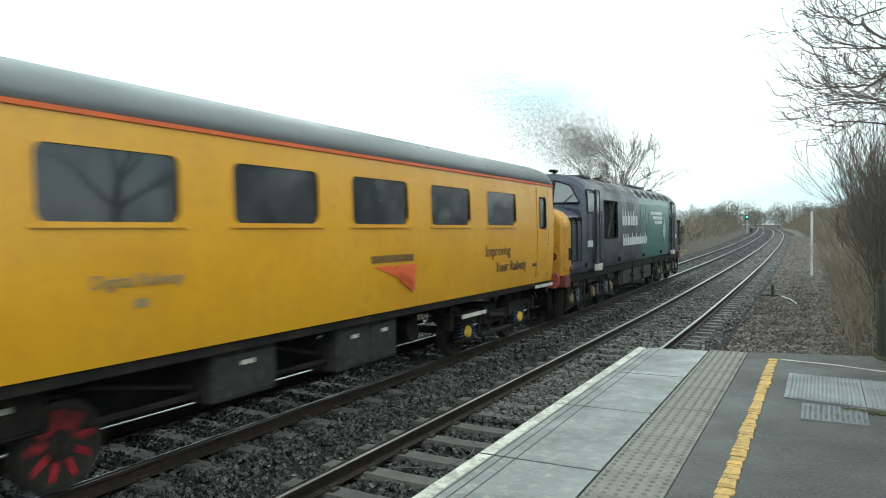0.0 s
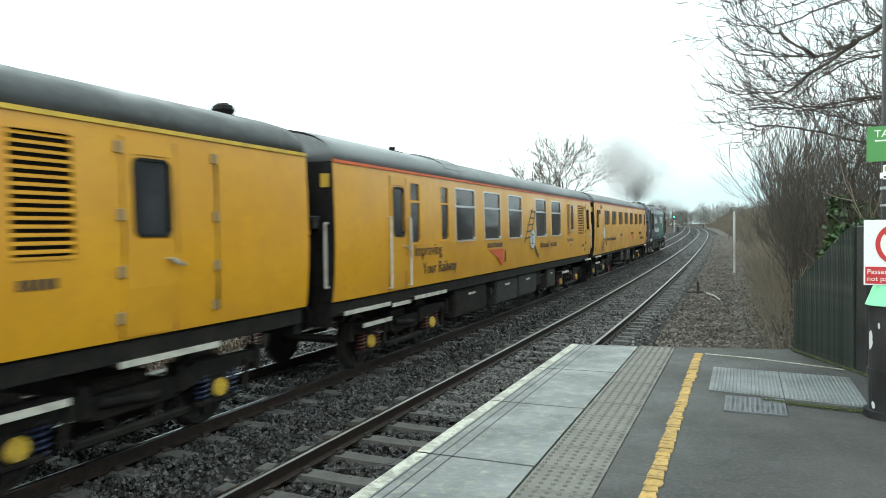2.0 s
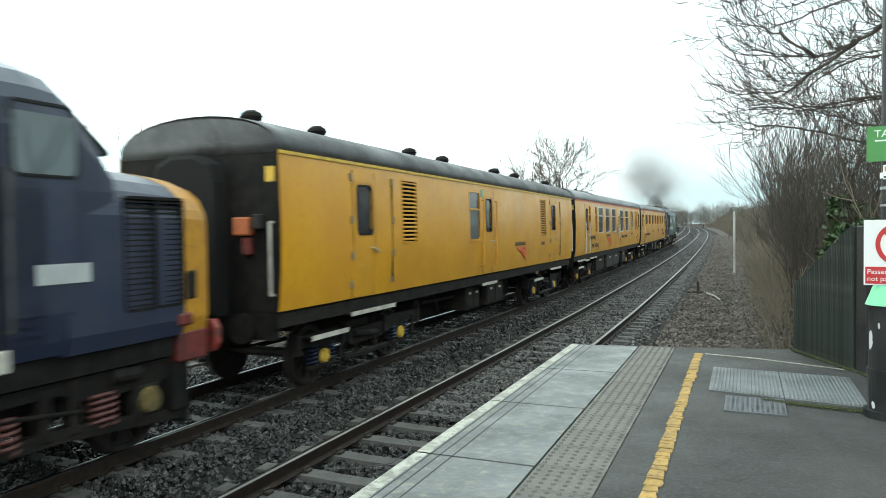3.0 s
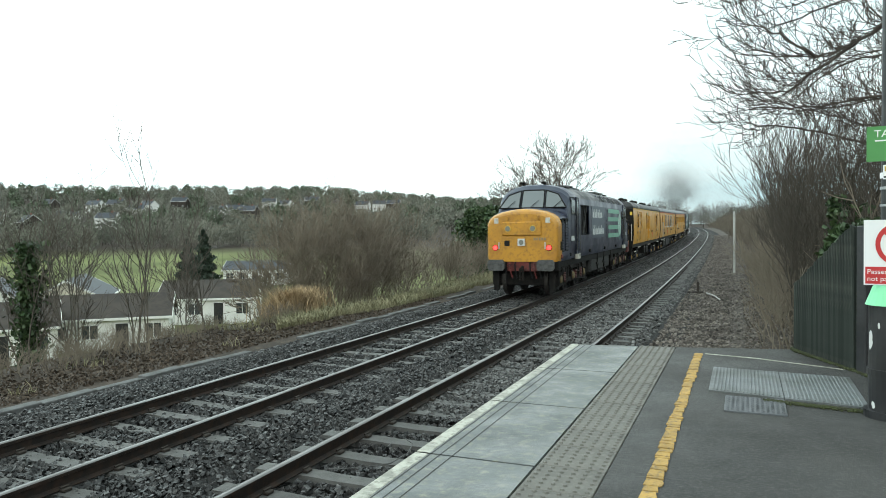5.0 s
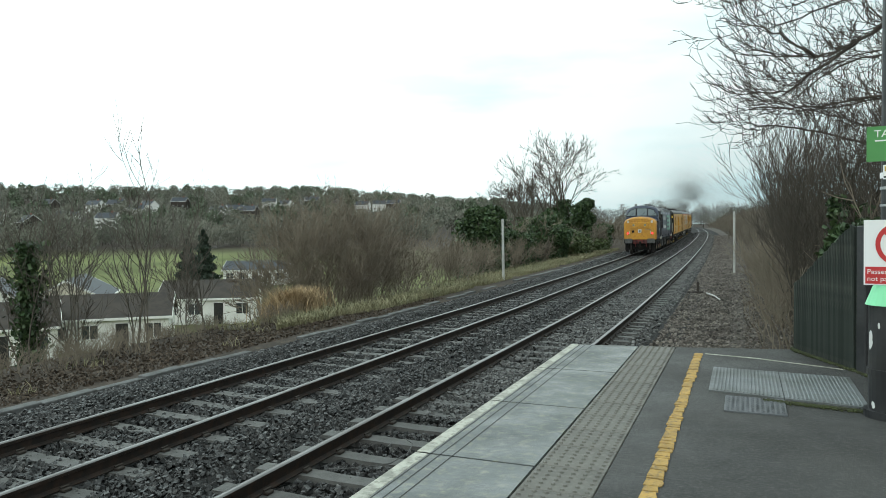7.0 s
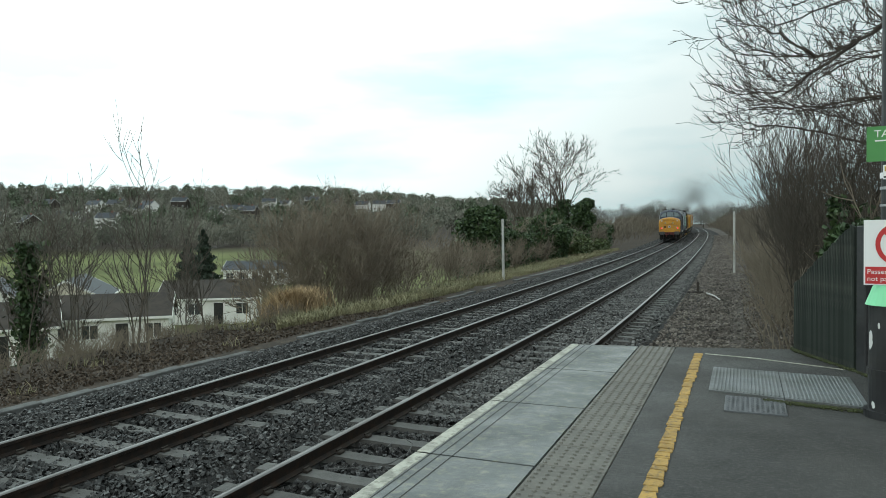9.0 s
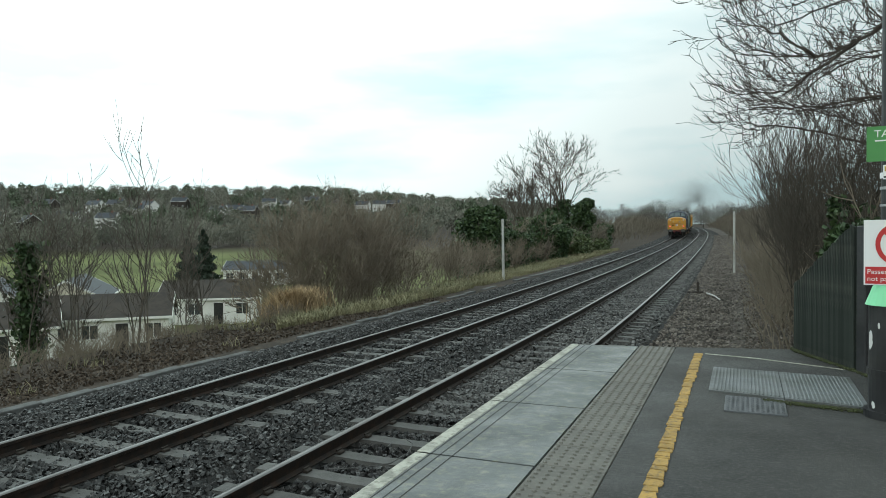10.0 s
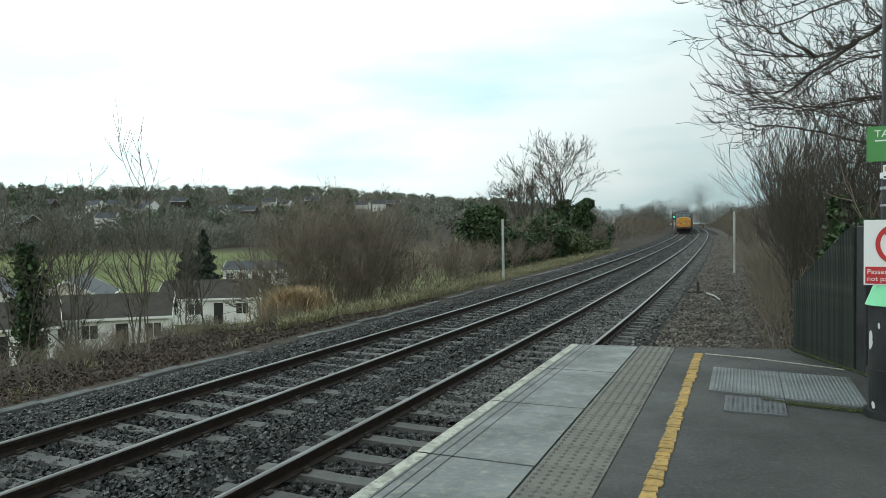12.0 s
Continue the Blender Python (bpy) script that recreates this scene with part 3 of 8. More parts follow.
def louvre(parent, y0, y1, z0, z1, fx, n, mat, dark, label=""):
    g = part("louvre", ring(bmesh.new(), y0, y1, z0, z1, 0.02, 0.03, fx, out=0.012, back=0.05), mat, parent, label)
    x = fx((z0 + z1) / 2)
    part("backing", box_bm(x - 0.08, x - 0.045, y0 - 0.01, y1 + 0.01, z0 - 0.01, z1 + 0.01), dark, g)
    step = (z1 - z0) / n
    bm = bmesh.new()
    prism(bm, [(y0, 0), (y1, 0), (y1, step * 0.2), (y0, step * 0.2)], "x", -0.02, 0.004)
    for v in bm.verts:
        v.co.z -= 0.3 * step * (v.co.x + 0.02) / 0.024
    first = part("slat", bm, mat, g)
    for i in range(n):
        ob = first if i == 0 else first.copy()
        if i:
            scene.collection.objects.link(ob)
        z = z0 + step * (i + 0.65)
        ob.location = (fx(z) + 0.002, 0, z)
    return g


def coil(bm, x, y, z0, z1, r, wire, turns=5, seg=10):
    pts = [Vector((x + r * math.cos(a), y + r * math.sin(a), z0 + (z1 - z0) * i / (turns * seg))) for i in range(turns * seg + 1) for a in (2 * math.pi * i / seg,)]
    prev = None
    for i, p in enumerate(pts):
        d = (pts[min(i + 1, len(pts) - 1)] - pts[max(i - 1, 0)]).normalized()
        out = Vector((p.x - x, p.y - y, 0)).normalized()
        up = d.cross(out)
        row = [bm.verts.new(p + (out * math.cos(a) + up * math.sin(a)) * wire) for a in (0, 1.571, 3.142, 4.712)]
        if prev:
            for k in range(4):
                bm.faces.new((prev[k], prev[(k + 1) % 4], row[(k + 1) % 4], row[k]))
        prev = row
    return bm


def wheel_mesh(r, spokes):
    bm = bmesh.new()
    for sx in (-1, 1):
        prof = [(0.68, r + 0.028), (0.71, r + 0.025), (0.72, r), (0.815, r - 0.004), (0.815, r - 0.06), (0.79, r - 0.07), (0.775, 0.16), (0.82, 0.14), (0.82, 0.0)]
        rows = []
        for i in range(28):
            a = 2 * math.pi * i / 28
            rows.append([bm.verts.new((sx * x, q * math.cos(a), q * math.sin(a))) for x, q in prof[:-1]])
        for i in range(28):
            p, q = rows[i], rows[(i + 1) % 28]
            for k in range(len(prof) - 2):
                bm.faces.new((p[k], p[k + 1], q[k + 1], q[k]))
        bm.faces.new([w[0] for w in rows])
        bm.faces.new([w[-1] for w in rows])
    bmesh.ops.recalc_face_normals(bm, faces=bm.faces[:])
    rod(bm, (-0.9, 0, 0), (0.9, 0, 0), 0.075, seg=10)
    return bm


def wheelset(bogie, y, r, red=False):
    ws = part("wheelset", wheel_mesh(r, 0), M["wheel"], bogie)
    # bolts and marks on the wheel face, so that its turning shows
    for sx in (-1, 1):
        bm = bmesh.new()
        for i in range(9):
            a = 2 * math.pi * i / 9
            m = Matrix.Rotation(a, 4, "X")
            n0 = len(bm.verts)
            box(bm, min(sx * 0.76, sx * 0.80), max(sx * 0.76, sx * 0.80), -0.035, 0.035, 0.13, r - 0.09)
            bm.verts.ensure_lookup_table()
            for v in bm.verts[n0:]:
                v.co = m @ v.co
        part("wheel_spokes", bm, M["red_wheel"] if red else M["frame_grey"], ws)
    ws.matrix_basis = pose(0, y, r)
    WHEELSETS.append((ws, y, r))
    return ws


def coach_bogie(vehicle, yc, spring_mat, red_axle=None, cap="axle_yellow", plain=False):
    bogie = part("bogie", box_bm(-0.95, 0.95, -0.35, 0.35, 0.62, 0.86, bevel=0.03), M["frame_grey"], vehicle)
    bogie.location = (0, yc, 0)
    wb = 1.3
    for y in (-wb, wb):
        wheelset(bogie, y, 0.455, red=(red_axle == y))
    for sx in (-1, 1):
        bm = bmesh.new()
        # long side frame, dipped between the axles
        k = [(-2.0, 0.66), (-2.0, 0.80), (-0.9, 0.83), (-0.55, 0.74), (0.55, 0.74), (0.9, 0.83), (2.0, 0.80), (2.0, 0.66), (0.95, 0.60), (0.5, 0.50), (-0.5, 0.50), (-0.95, 0.60)]
        prism(bm, k, "x", min(sx * 0.98, sx * 1.10), max(sx * 0.98, sx * 1.10))
        for y in (-2.0, -0.62, 0.62, 2.0):
            box(bm, min(sx * 0.94, sx * 1.14), max(sx * 0.94, sx * 1.14), y - 0.05, y + 0.05, 0.55, 0.86, bevel=0.01)
        box(bm, min(sx * 1.02, sx * 1.13), max(sx * 1.02, sx * 1.13), -0.75, 0.75, 0.27, 0.36, bevel=0.02)
        for y in (-0.3, 0.3):
            rod(bm, (sx * 1.08, y, 0.34), (sx * 1.05, y * 1.3, 0.72), 0.03, seg=6)
        rod(bm, (sx * 1.14, -0.5, 0.68), (sx * 1.14, 0.25, 0.60), 0.055, seg=10)
        part("side_frame", bm, M["frame_grey"], bogie)
        for y in (-wb, wb):
            bm = bmesh.new()
            box(bm, min(sx * 0.94, sx * 1.08), max(sx * 0.94, sx * 1.08), y - 0.15, y + 0.15, 0.32, 0.62, bevel=0.03)
            box(bm, min(sx * 0.96, sx * 1.08), max(sx * 0.96, sx * 1.08), y - 0.34, y + 0.34, 0.27, 0.34, bevel=0.02)
            ab = part("axle_box", bm, M["frame_grey"], bogie)
            bm = rod(bmesh.new(), (sx * 1.08, y, 0.455), (sx * 1.12, y, 0.455), 0.115, 0.10, seg=16)
            part("axle_cap", bm, M[cap], ab, "yellow axle end cap")
            for dy in (-0.25, 0.25):
                part("coil_spring", coil(bmesh.new(), sx * 1.03, y + dy, 0.34, 0.64, 0.07, 0.016), spring_mat, ab)
            bm = rod(bmesh.new(), (sx * 1.12, y + 0.42, 0.36), (sx * 1.12, y + 0.46, 0.72), 0.035, seg=8)
            part("damper", bm, M["alloy" if plain else "frame_grey"], ab)
        bm = box_bm(min(sx * 1.1, sx * 1.3), max(sx * 1.1, sx * 1.3), -1.95, -0.95, 0.80, 0.83)
        sb = part("step_board", bm, M["frame_grey"], bogie)
        part("step_edge", box_bm(min(sx * 1.3, sx * 1.315), max(sx * 1.3, sx * 1.315), -1.95, -0.95, 0.775, 0.845), M["pale_step"], sb)
    for y in (-0.75, 0.75):
        bm = bmesh.new()
        for sx in (-1, 1):
            box(bm, min(sx * 0.70, sx * 0.82), max(sx * 0.70, sx * 0.82), y - 0.05, y + 0.05, 0.3, 0.62, bevel=0.02)
        rod(bm, (-0.9, y, 0.40), (0.9, y, 0.40), 0.03, seg=6)
        part("brake_gear", bm, M["black"], bogie)
    return bogie


def coach_side(z):
    """Half width of a carriage at a height: a smooth tumblehome below, a slight lean in above."""
    if z < 2.2:
        return 1.405 - 0.078 * ((2.2 - z) / 1.04) ** 2.2
    return 1.405 - 0.030 * ((z - 2.2) / 1.16) ** 2


def roof_outline(n=14, half=1.375, z0=3.36, top=3.92):
    return [(half * math.cos(math.pi * i / n) if i not in (0,) else half, z0 + (top - z0) * math.sin(math.pi * i / n) ** 0.72) for i in range(n + 1)]


def window(vehicle, y0, y1, z0, z1, frame_mat, divide=None, glass="tinted", r=0.09, w=0.035):
    win = part("window", ring(bmesh.new(), y0, y1, z0, z1, r, w, coach_side), frame_mat, vehicle)
    spans = [(z0, z1)] if divide is None else [(z0, divide), (divide, z1)]
    for i, (a, b) in enumerate(spans):
        x = coach_side((a + b) / 2) - 0.026
        bm = box_bm(x - 0.008, x, y0 - 0.01, y1 + 0.01, a - (0.01 if i == 0 else 0), b + 0.01)
        part("pane", bm, M[glass], win)
    if divide is not None:
        x = coach_side(divide)
        part("glazing_bar", box_bm(x - 0.03, x + 0.012, y0, y1, divide - 0.022, divide + 0.022), frame_mat, win)
    part("sill", box_bm(coach_side(z0) - 0.01, coach_side(z0) + 0.02, y0 - 0.05, y1 + 0.05, z0 - w - 0.02, z0 - w), frame_mat if frame_mat is not M["alloy"] else M["yellow"], win)
    return win


def door(vehicle, y0, y1, wy0, wy1, wz0, wz1, z0=1.30, z1=3.26, rails=True, handle=True, glass="tinted"):
    """A side door: a leaf a little proud of the side, with its own window, handle and grab rails."""
    bm = bmesh.new()
    zz = [z0, 1.6, 2.0, wz0 - 0.06, wz1 + 0.06, z1]
    for ya, yb, za, zb in [(y0, y1, zz[0], zz[3]), (y0, y1, zz[4], zz[5]), (y0, wy0, zz[3], zz[4]), (wy1, y1, zz[3], zz[4])]:
        n = max(1, int((zb - za) / 0.45))
        for i in range(n):
            a, b = za + (zb - za) * i / n, za + (zb - za) * (i + 1) / n
            xa, xb = coach_side(a), coach_side(b)
            v = [bm.verts.new(c) for c in ((xa + 0.012, ya, a), (xa + 0.012, yb, a), (xb + 0.012, yb, b), (xb + 0.012, ya, b), (xa - 0.01, ya, a), (xa - 0.01, yb, a), (xb - 0.01, yb, b), (xb - 0.01, ya, b))]
            for f in ((0, 1, 2, 3), (0, 4, 5, 1), (1, 5, 6, 2), (2, 6, 7, 3), (3, 7, 4, 0)):
                bm.faces.new([v[q] for q in f])
    bmesh.ops.recalc_face_normals(bm, faces=bm.faces[:])
    d = part("door", bm, M["yellow_door"], vehicle)
    part("door_window_frame", ring(bmesh.new(), wy0, wy1, wz0, wz1, 0.06, 0.03, lambda z: coach_side(z) + 0.010), M["rubber"], d)
    x = coach_side((wz0 + wz1) / 2) - 0.004
    part("pane", box_bm(x - 0.02, x - 0.012, wy0 - 0.03, wy1 + 0.03, wz0 - 0.03, wz1 + 0.03), M[glass], d)
    for e in (y0, y1):
        bm = bmesh.new()
        for a, b in ((z0, 2.2), (2.2, z1)):
            prism(bm, [(coach_side(a) + 0.0125, a), (coach_side(b) + 0.0125, b), (coach_side(b) + 0.0145, b), (coach_side(a) + 0.0145, a)], "y", e - 0.007, e + 0.007)
        part("door_gap", bm, M["rubber"], d)
    if handle:
        bm = bmesh.new()
        rod(bm, (coach_side(2.0) + 0.06, y1 - 0.16, 2.06), (coach_side(2.0) + 0.06, y1 - 0.04, 2.00), 0.016, seg=6)
        rod(bm, (coach_side(2.0), y1 - 0.15, 2.055), (coach_side(2.0) + 0.06, y1 - 0.15, 2.055), 0.012, seg=6)
        part("door_handle", bm, M["alloy"], d)
    return d


def hinges(vehicle, y, zs):
    for z in zs:
        part("hinge", box_bm(coach_side(z), coach_side(z) + 0.03, y - 0.035, y + 0.035, z - 0.06, z + 0.06, bevel=0.008), M["grey_vinyl"], vehicle)


def rail_logo(vehicle, y, z, s=1.0):
    """A red-orange wedge of fanned stripes under a bar of lettering, drawn as plain shapes."""
    x = coach_side(z) + 0.008
    lb = bmesh.new()
    r = random.Random(3)
    u = 0.0
    while u < 1.15:
        w = r.uniform(0.05, 0.075)
        box(lb, x - 0.006, x, y + u * s, y + (u + w) * s, z + 0.03, z + 0.135 * s)
        u += w + 0.028
    logo = part("logo", lb, M["dark_vinyl"], vehicle, "dark bar of marks above fanned red stripes")
    for a, b in ((0.0, 0.42), (0.50, 0.70), (0.76, 0.90), (0.95, 1.1)):
        bm = bmesh.new()
        prism(bm, [(y + 0.06 * s + a * 1.05 * s, z - 0.02), (y + 0.06 * s + b * 1.05 * s, z - 0.02), (y + (1.0 + b * 0.15) * s, z - (0.22 + 0.2 * b) * s), (y + (0.55 + a * 0.5) * s, z - (0.16 + 0.25 * a) * s)], "x", x - 0.006, x)
        part("stripe", bm, M["red_vinyl"], logo)
    return logo


def ladder_emblem(vehicle, y, z, flip, tilt=1):
    """A round white glass with a dark handle, and a dark ladder."""
    x = coach_side(z) + 0.008
    bm = bmesh.new()
    prism(bm, [(y + 0.27 * math.cos(2 * math.pi * i / 28), z + 0.27 * math.sin(2 * math.pi * i / 28)) for i in range(28)], "x", x - 0.006, x + 0.001)
    e = part("emblem", bm, M["white_vinyl"], vehicle, "white round glass with a dark handle and ladder")
    bm = bmesh.new()
    n = 28
    for i in range(n):
        a, b = 2 * math.pi * i / n, 2 * math.pi * (i + 1) / n
        bm.faces.new([bm.verts.new((x + 0.003, y + q * math.cos(c), z + q * math.sin(c))) for q, c in ((0.27, a), (0.30, a), (0.30, b), (0.27, b))])
    prism(bm, [(y + 0.18, z - 0.23), (y + 0.23, z - 0.18), (y + 0.68, z - 0.50), (y + 0.62, z - 0.58)], "x", x - 0.006, x + 0.002)
    part("handle", bm, M["dark_vinyl"], e)
    bm = bmesh.new()
    if flip:      # the ladder rises from the glass
        a0, a1, b0, b1 = (y - 0.85, z - 0.1), (y - 0.05, z + 0.85), (y - 0.25, z - 0.02), (y + 0.3, z + 0.80)
    else:         # the ladder hangs below the glass
        a0, a1, b0, b1 = (y - 0.78, z - 0.86), (y - 0.22, z - 0.27), (y - 0.36, z - 0.82), (y + 0.05, z - 0.27)
    for p, q in ((a0, a1), (b0, b1)):
        w = 0.045
        prism(bm, [p, (p[0] + w, p[1]), (q[0] + w, q[1]), q], "x", x - 0.006, x + 0.0015)
    for i in range(5):
        f = 0.08 + i * 0.21
        p = (a0[0] + (a1[0] - a0[0]) * f, a0[1] + (a1[1] - a0[1]) * f)
        q = (b0[0] + (b1[0] - b0[0]) * f, b0[1] + (b1[1] - b0[1]) * f)
        prism(bm, [p, q, (q[0], q[1] + 0.045), (p[0], p[1] + 0.045)], "x", x - 0.006, x + 0.001)
    part("ladder", bm, M["dark_vinyl"], e)
    if flip:
        bm = bmesh.new()
        for dz in (-0.16, 0.1):
            box(bm, x, x + 0.003, y - 0.11, y + 0.11, z + dz, z + dz + 0.035)
        box(bm, x, x + 0.003, y - 0.03, y + 0.03, z - 0.16, z + 0.1)
        part("rail_mark", bm, M["dark_vinyl"], e)
    return e


def number_bars(vehicle, y, z, mat, n=5, h=0.09, x=None, w=0.06):
    x = coach_side(z) + 0.008 if x is None else x
    bm = bmesh.new()
    for i in range(n):
        box(bm, x - 0.006, x, y + i * w * 1.3, y + i * w * 1.3 + w, z, z + h)
    part("marking", bm, mat, vehicle)


def coach_shell(v, L, openings, roof_mat, line_mat, skirt=1.28):
    side_skin("body_side", L, [skirt, *np.arange(1.30, 2.25, 0.07).tolist(), 2.5, 2.8, 3.1, 3.30, 3.36], coach_side, openings, M["yellow"], v)
    # roof, with the ends rounded down
    base = roof_outline()
    secs = []
    for y, sh in ((-L / 2, 0.10), (-L / 2 + 0.05, 0.03), (-L / 2 + 0.25, 0.0), (L / 2 - 0.25, 0.0), (L / 2 - 0.05, 0.03), (L / 2, 0.10)):
        secs.append([(x * (1 - sh * 0.1), y, 3.36 + (z - 3.36) * (1 - sh)) for x, z in base])
    part("roof", loft(secs), roof_mat, v, smooth=True)
    for sx in (1, -1):
        xs = sx * 1.378
        part("cantrail_line", box_bm(min(xs, xs + sx * 0.018), max(xs, xs + sx * 0.018), -L / 2 + 0.01, L / 2 - 0.01, 3.345, 3.39), line_mat, v, "thin orange line below the roof")
        part("gutter", box_bm(min(sx * 1.30, sx * 1.335), max(sx * 1.30, sx * 1.335), -L / 2 + 0.1, L / 2 - 0.1, 3.475, 3.492), M["roof_dark"], v)
    for sy in (-1, 1):
        y0 = sy * L / 2
        bm = bmesh.new()
        k = [(coach_side(z), z) for z in (1.28, 1.45, 1.75, 2.2, 2.8, 3.36)] + roof_outline()[1:-1] + [(-coach_side(z), z) for z in (3.36, 2.8, 2.2, 1.75, 1.45, 1.28)]
        prism(bm, [(x * 0.985, z - 0.012 if z > 3.3 else z) for x, z in k], "y", y0 - sy * 0.03, y0 - sy * 0.005 if sy < 0 else y0 - 0.005)
        e = part("end_wall", bm, M["black"], v, "sooty black end")
        g = [(0.55, 1.2), (0.55, 3.0), (0.45, 3.25), (0.2, 3.36), (-0.2, 3.36), (-0.45, 3.25), (-0.55, 3.0), (-0.55, 1.2)]
        bm = loft([[(x * (1 - 0.08 * (i % 2)), y0 + sy * i * 0.035, 2.2 + (z - 2.2) * (1 - 0.05 * (i % 2))) for x, z in g] for i in range(8)])
        part("gangway", bm, M["rubber"], e)
        # jumper box, lamp bracket, yellow notice, rising pipe
        bm = box_bm(0.75, 1.0, min(y0, y0 + sy * 0.16), max(y0, y0 + sy * 0.16), 2.28, 2.52, bevel=0.02)
        part("jumper_box", bm, M["orange_box"], e)
        bm = box_bm(1.04, 1.16, min(y0, y0 + sy * 0.14), max(y0, y0 + sy * 0.14), 2.36, 2.56, bevel=0.02)
        part("lamp_box", bm, M["box_grey"], e)
        bm = box_bm(0.86, 0.98, min(y0, y0 + sy * 0.12), max(y0, y0 + sy * 0.12), 2.02, 2.26, bevel=0.02)
        part("air_valve", bm, M["red"], e)
        bm = box_bm(1.18, 1.32, min(y0, y0 + sy * 0.012), max(y0, y0 + sy * 0.012), 2.98, 3.18)
        part("notice", bm, M["axle_yellow"], e)
        bm = bmesh.new()
        rod(bm, (1.28, y0 + sy * 0.07, 1.5), (1.28, y0 + sy * 0.07, 2.45), 0.022, seg=8)
        rod(bm, (1.28, y0, 1.5), (1.28, y0 + sy * 0.07, 1.5), 0.018, seg=6)
        rod(bm, (1.28, y0, 2.45), (1.28, y0 + sy * 0.07, 2.45), 0.018, seg=6)
        part("handrail", bm, M["pale_step"], e)
        bm = bmesh.new()
        for x in (-0.87, 0.87):
            rod(bm, (x, y0 - sy * 0.1, 1.06), (x, y0 + sy * 0.12, 1.06), 0.10, seg=12)
            rod(bm, (x, y0 + sy * 0.12, 1.06), (x, y0 + sy * 0.18, 1.06), 0.20, seg=16)
        box(bm, -1.25, 1.25, min(y0, y0 - sy * 0.15), max(y0, y0 - sy * 0.15), 0.90, 1.27)
        rod(bm, (0, y0, 1.0), (0, y0 + sy * 0.42, 1.0), 0.07, seg=8)
        rod(bm, (0.35, y0 + sy * 0.05, 1.0), (0.3, y0 + sy * 0.2, 0.55), 0.03, seg=6)
        part("buffer", bm, M["black"], e)
    part("floor_frame", box_bm(-1.28, 1.28, -L / 2 + 0.02, L / 2 - 0.02, 1.06, 1.285), M["black"], v)
    # plain black box, added to block light and the view through beneath the floor
    part("underfloor_gear", box_bm(-0.55, 0.55, -L / 2 + 4.9, L / 2 - 4.9, 0.40, 1.06, bevel=0.03), M["black"], v)
    for sx in (1, -1):
        part("solebar", box_bm(min(sx * 1.24, sx * 1.30), max(sx * 1.24, sx * 1.30), -L / 2 + 0.05, L / 2 - 0.05, 1.05, 1.25, bevel=0.01), M["frame_grey"], v)


def under_box(v, y0, y1, z0, z1, mat="box_grey", lids=2, x=1.2):
    b = part("equipment_box", box_bm(x - 0.75, x, y0, y1, z0, z1, bevel=0.02), M[mat], v)
    w = (y1 - y0) / lids
    for i in range(lids):
        bm = box_bm(x, x + 0.015, y0 + i * w + 0.04, y0 + (i + 1) * w - 0.04, z0 + 0.05, z1 - 0.05, bevel=0.006)
        lid = part("lid", bm, M[mat], b)
        part("catch", box_bm(x + 0.014, x + 0.03, y0 + (i + 0.4) * w, y0 + (i + 0.6) * w, z1 - 0.18, z1 - 0.13), M["pale_step"], b)
    part("box_far", box_bm(-x, -x + 0.6, y0, y1, z0, z1, bevel=0.02), M[mat], v)
    return b


def footboard(v, y0, y1, z=1.10, x=1.42):
    b = part("footboard", box_bm(1.22, x, y0, y1, z - 0.02, z + 0.015), M["frame_grey"], v)
    part("step_edge", box_bm(x, x + 0.015, y0, y1, z - 0.035, z + 0.03), M["pale_step"], b, "pale worn step edge")
    return b


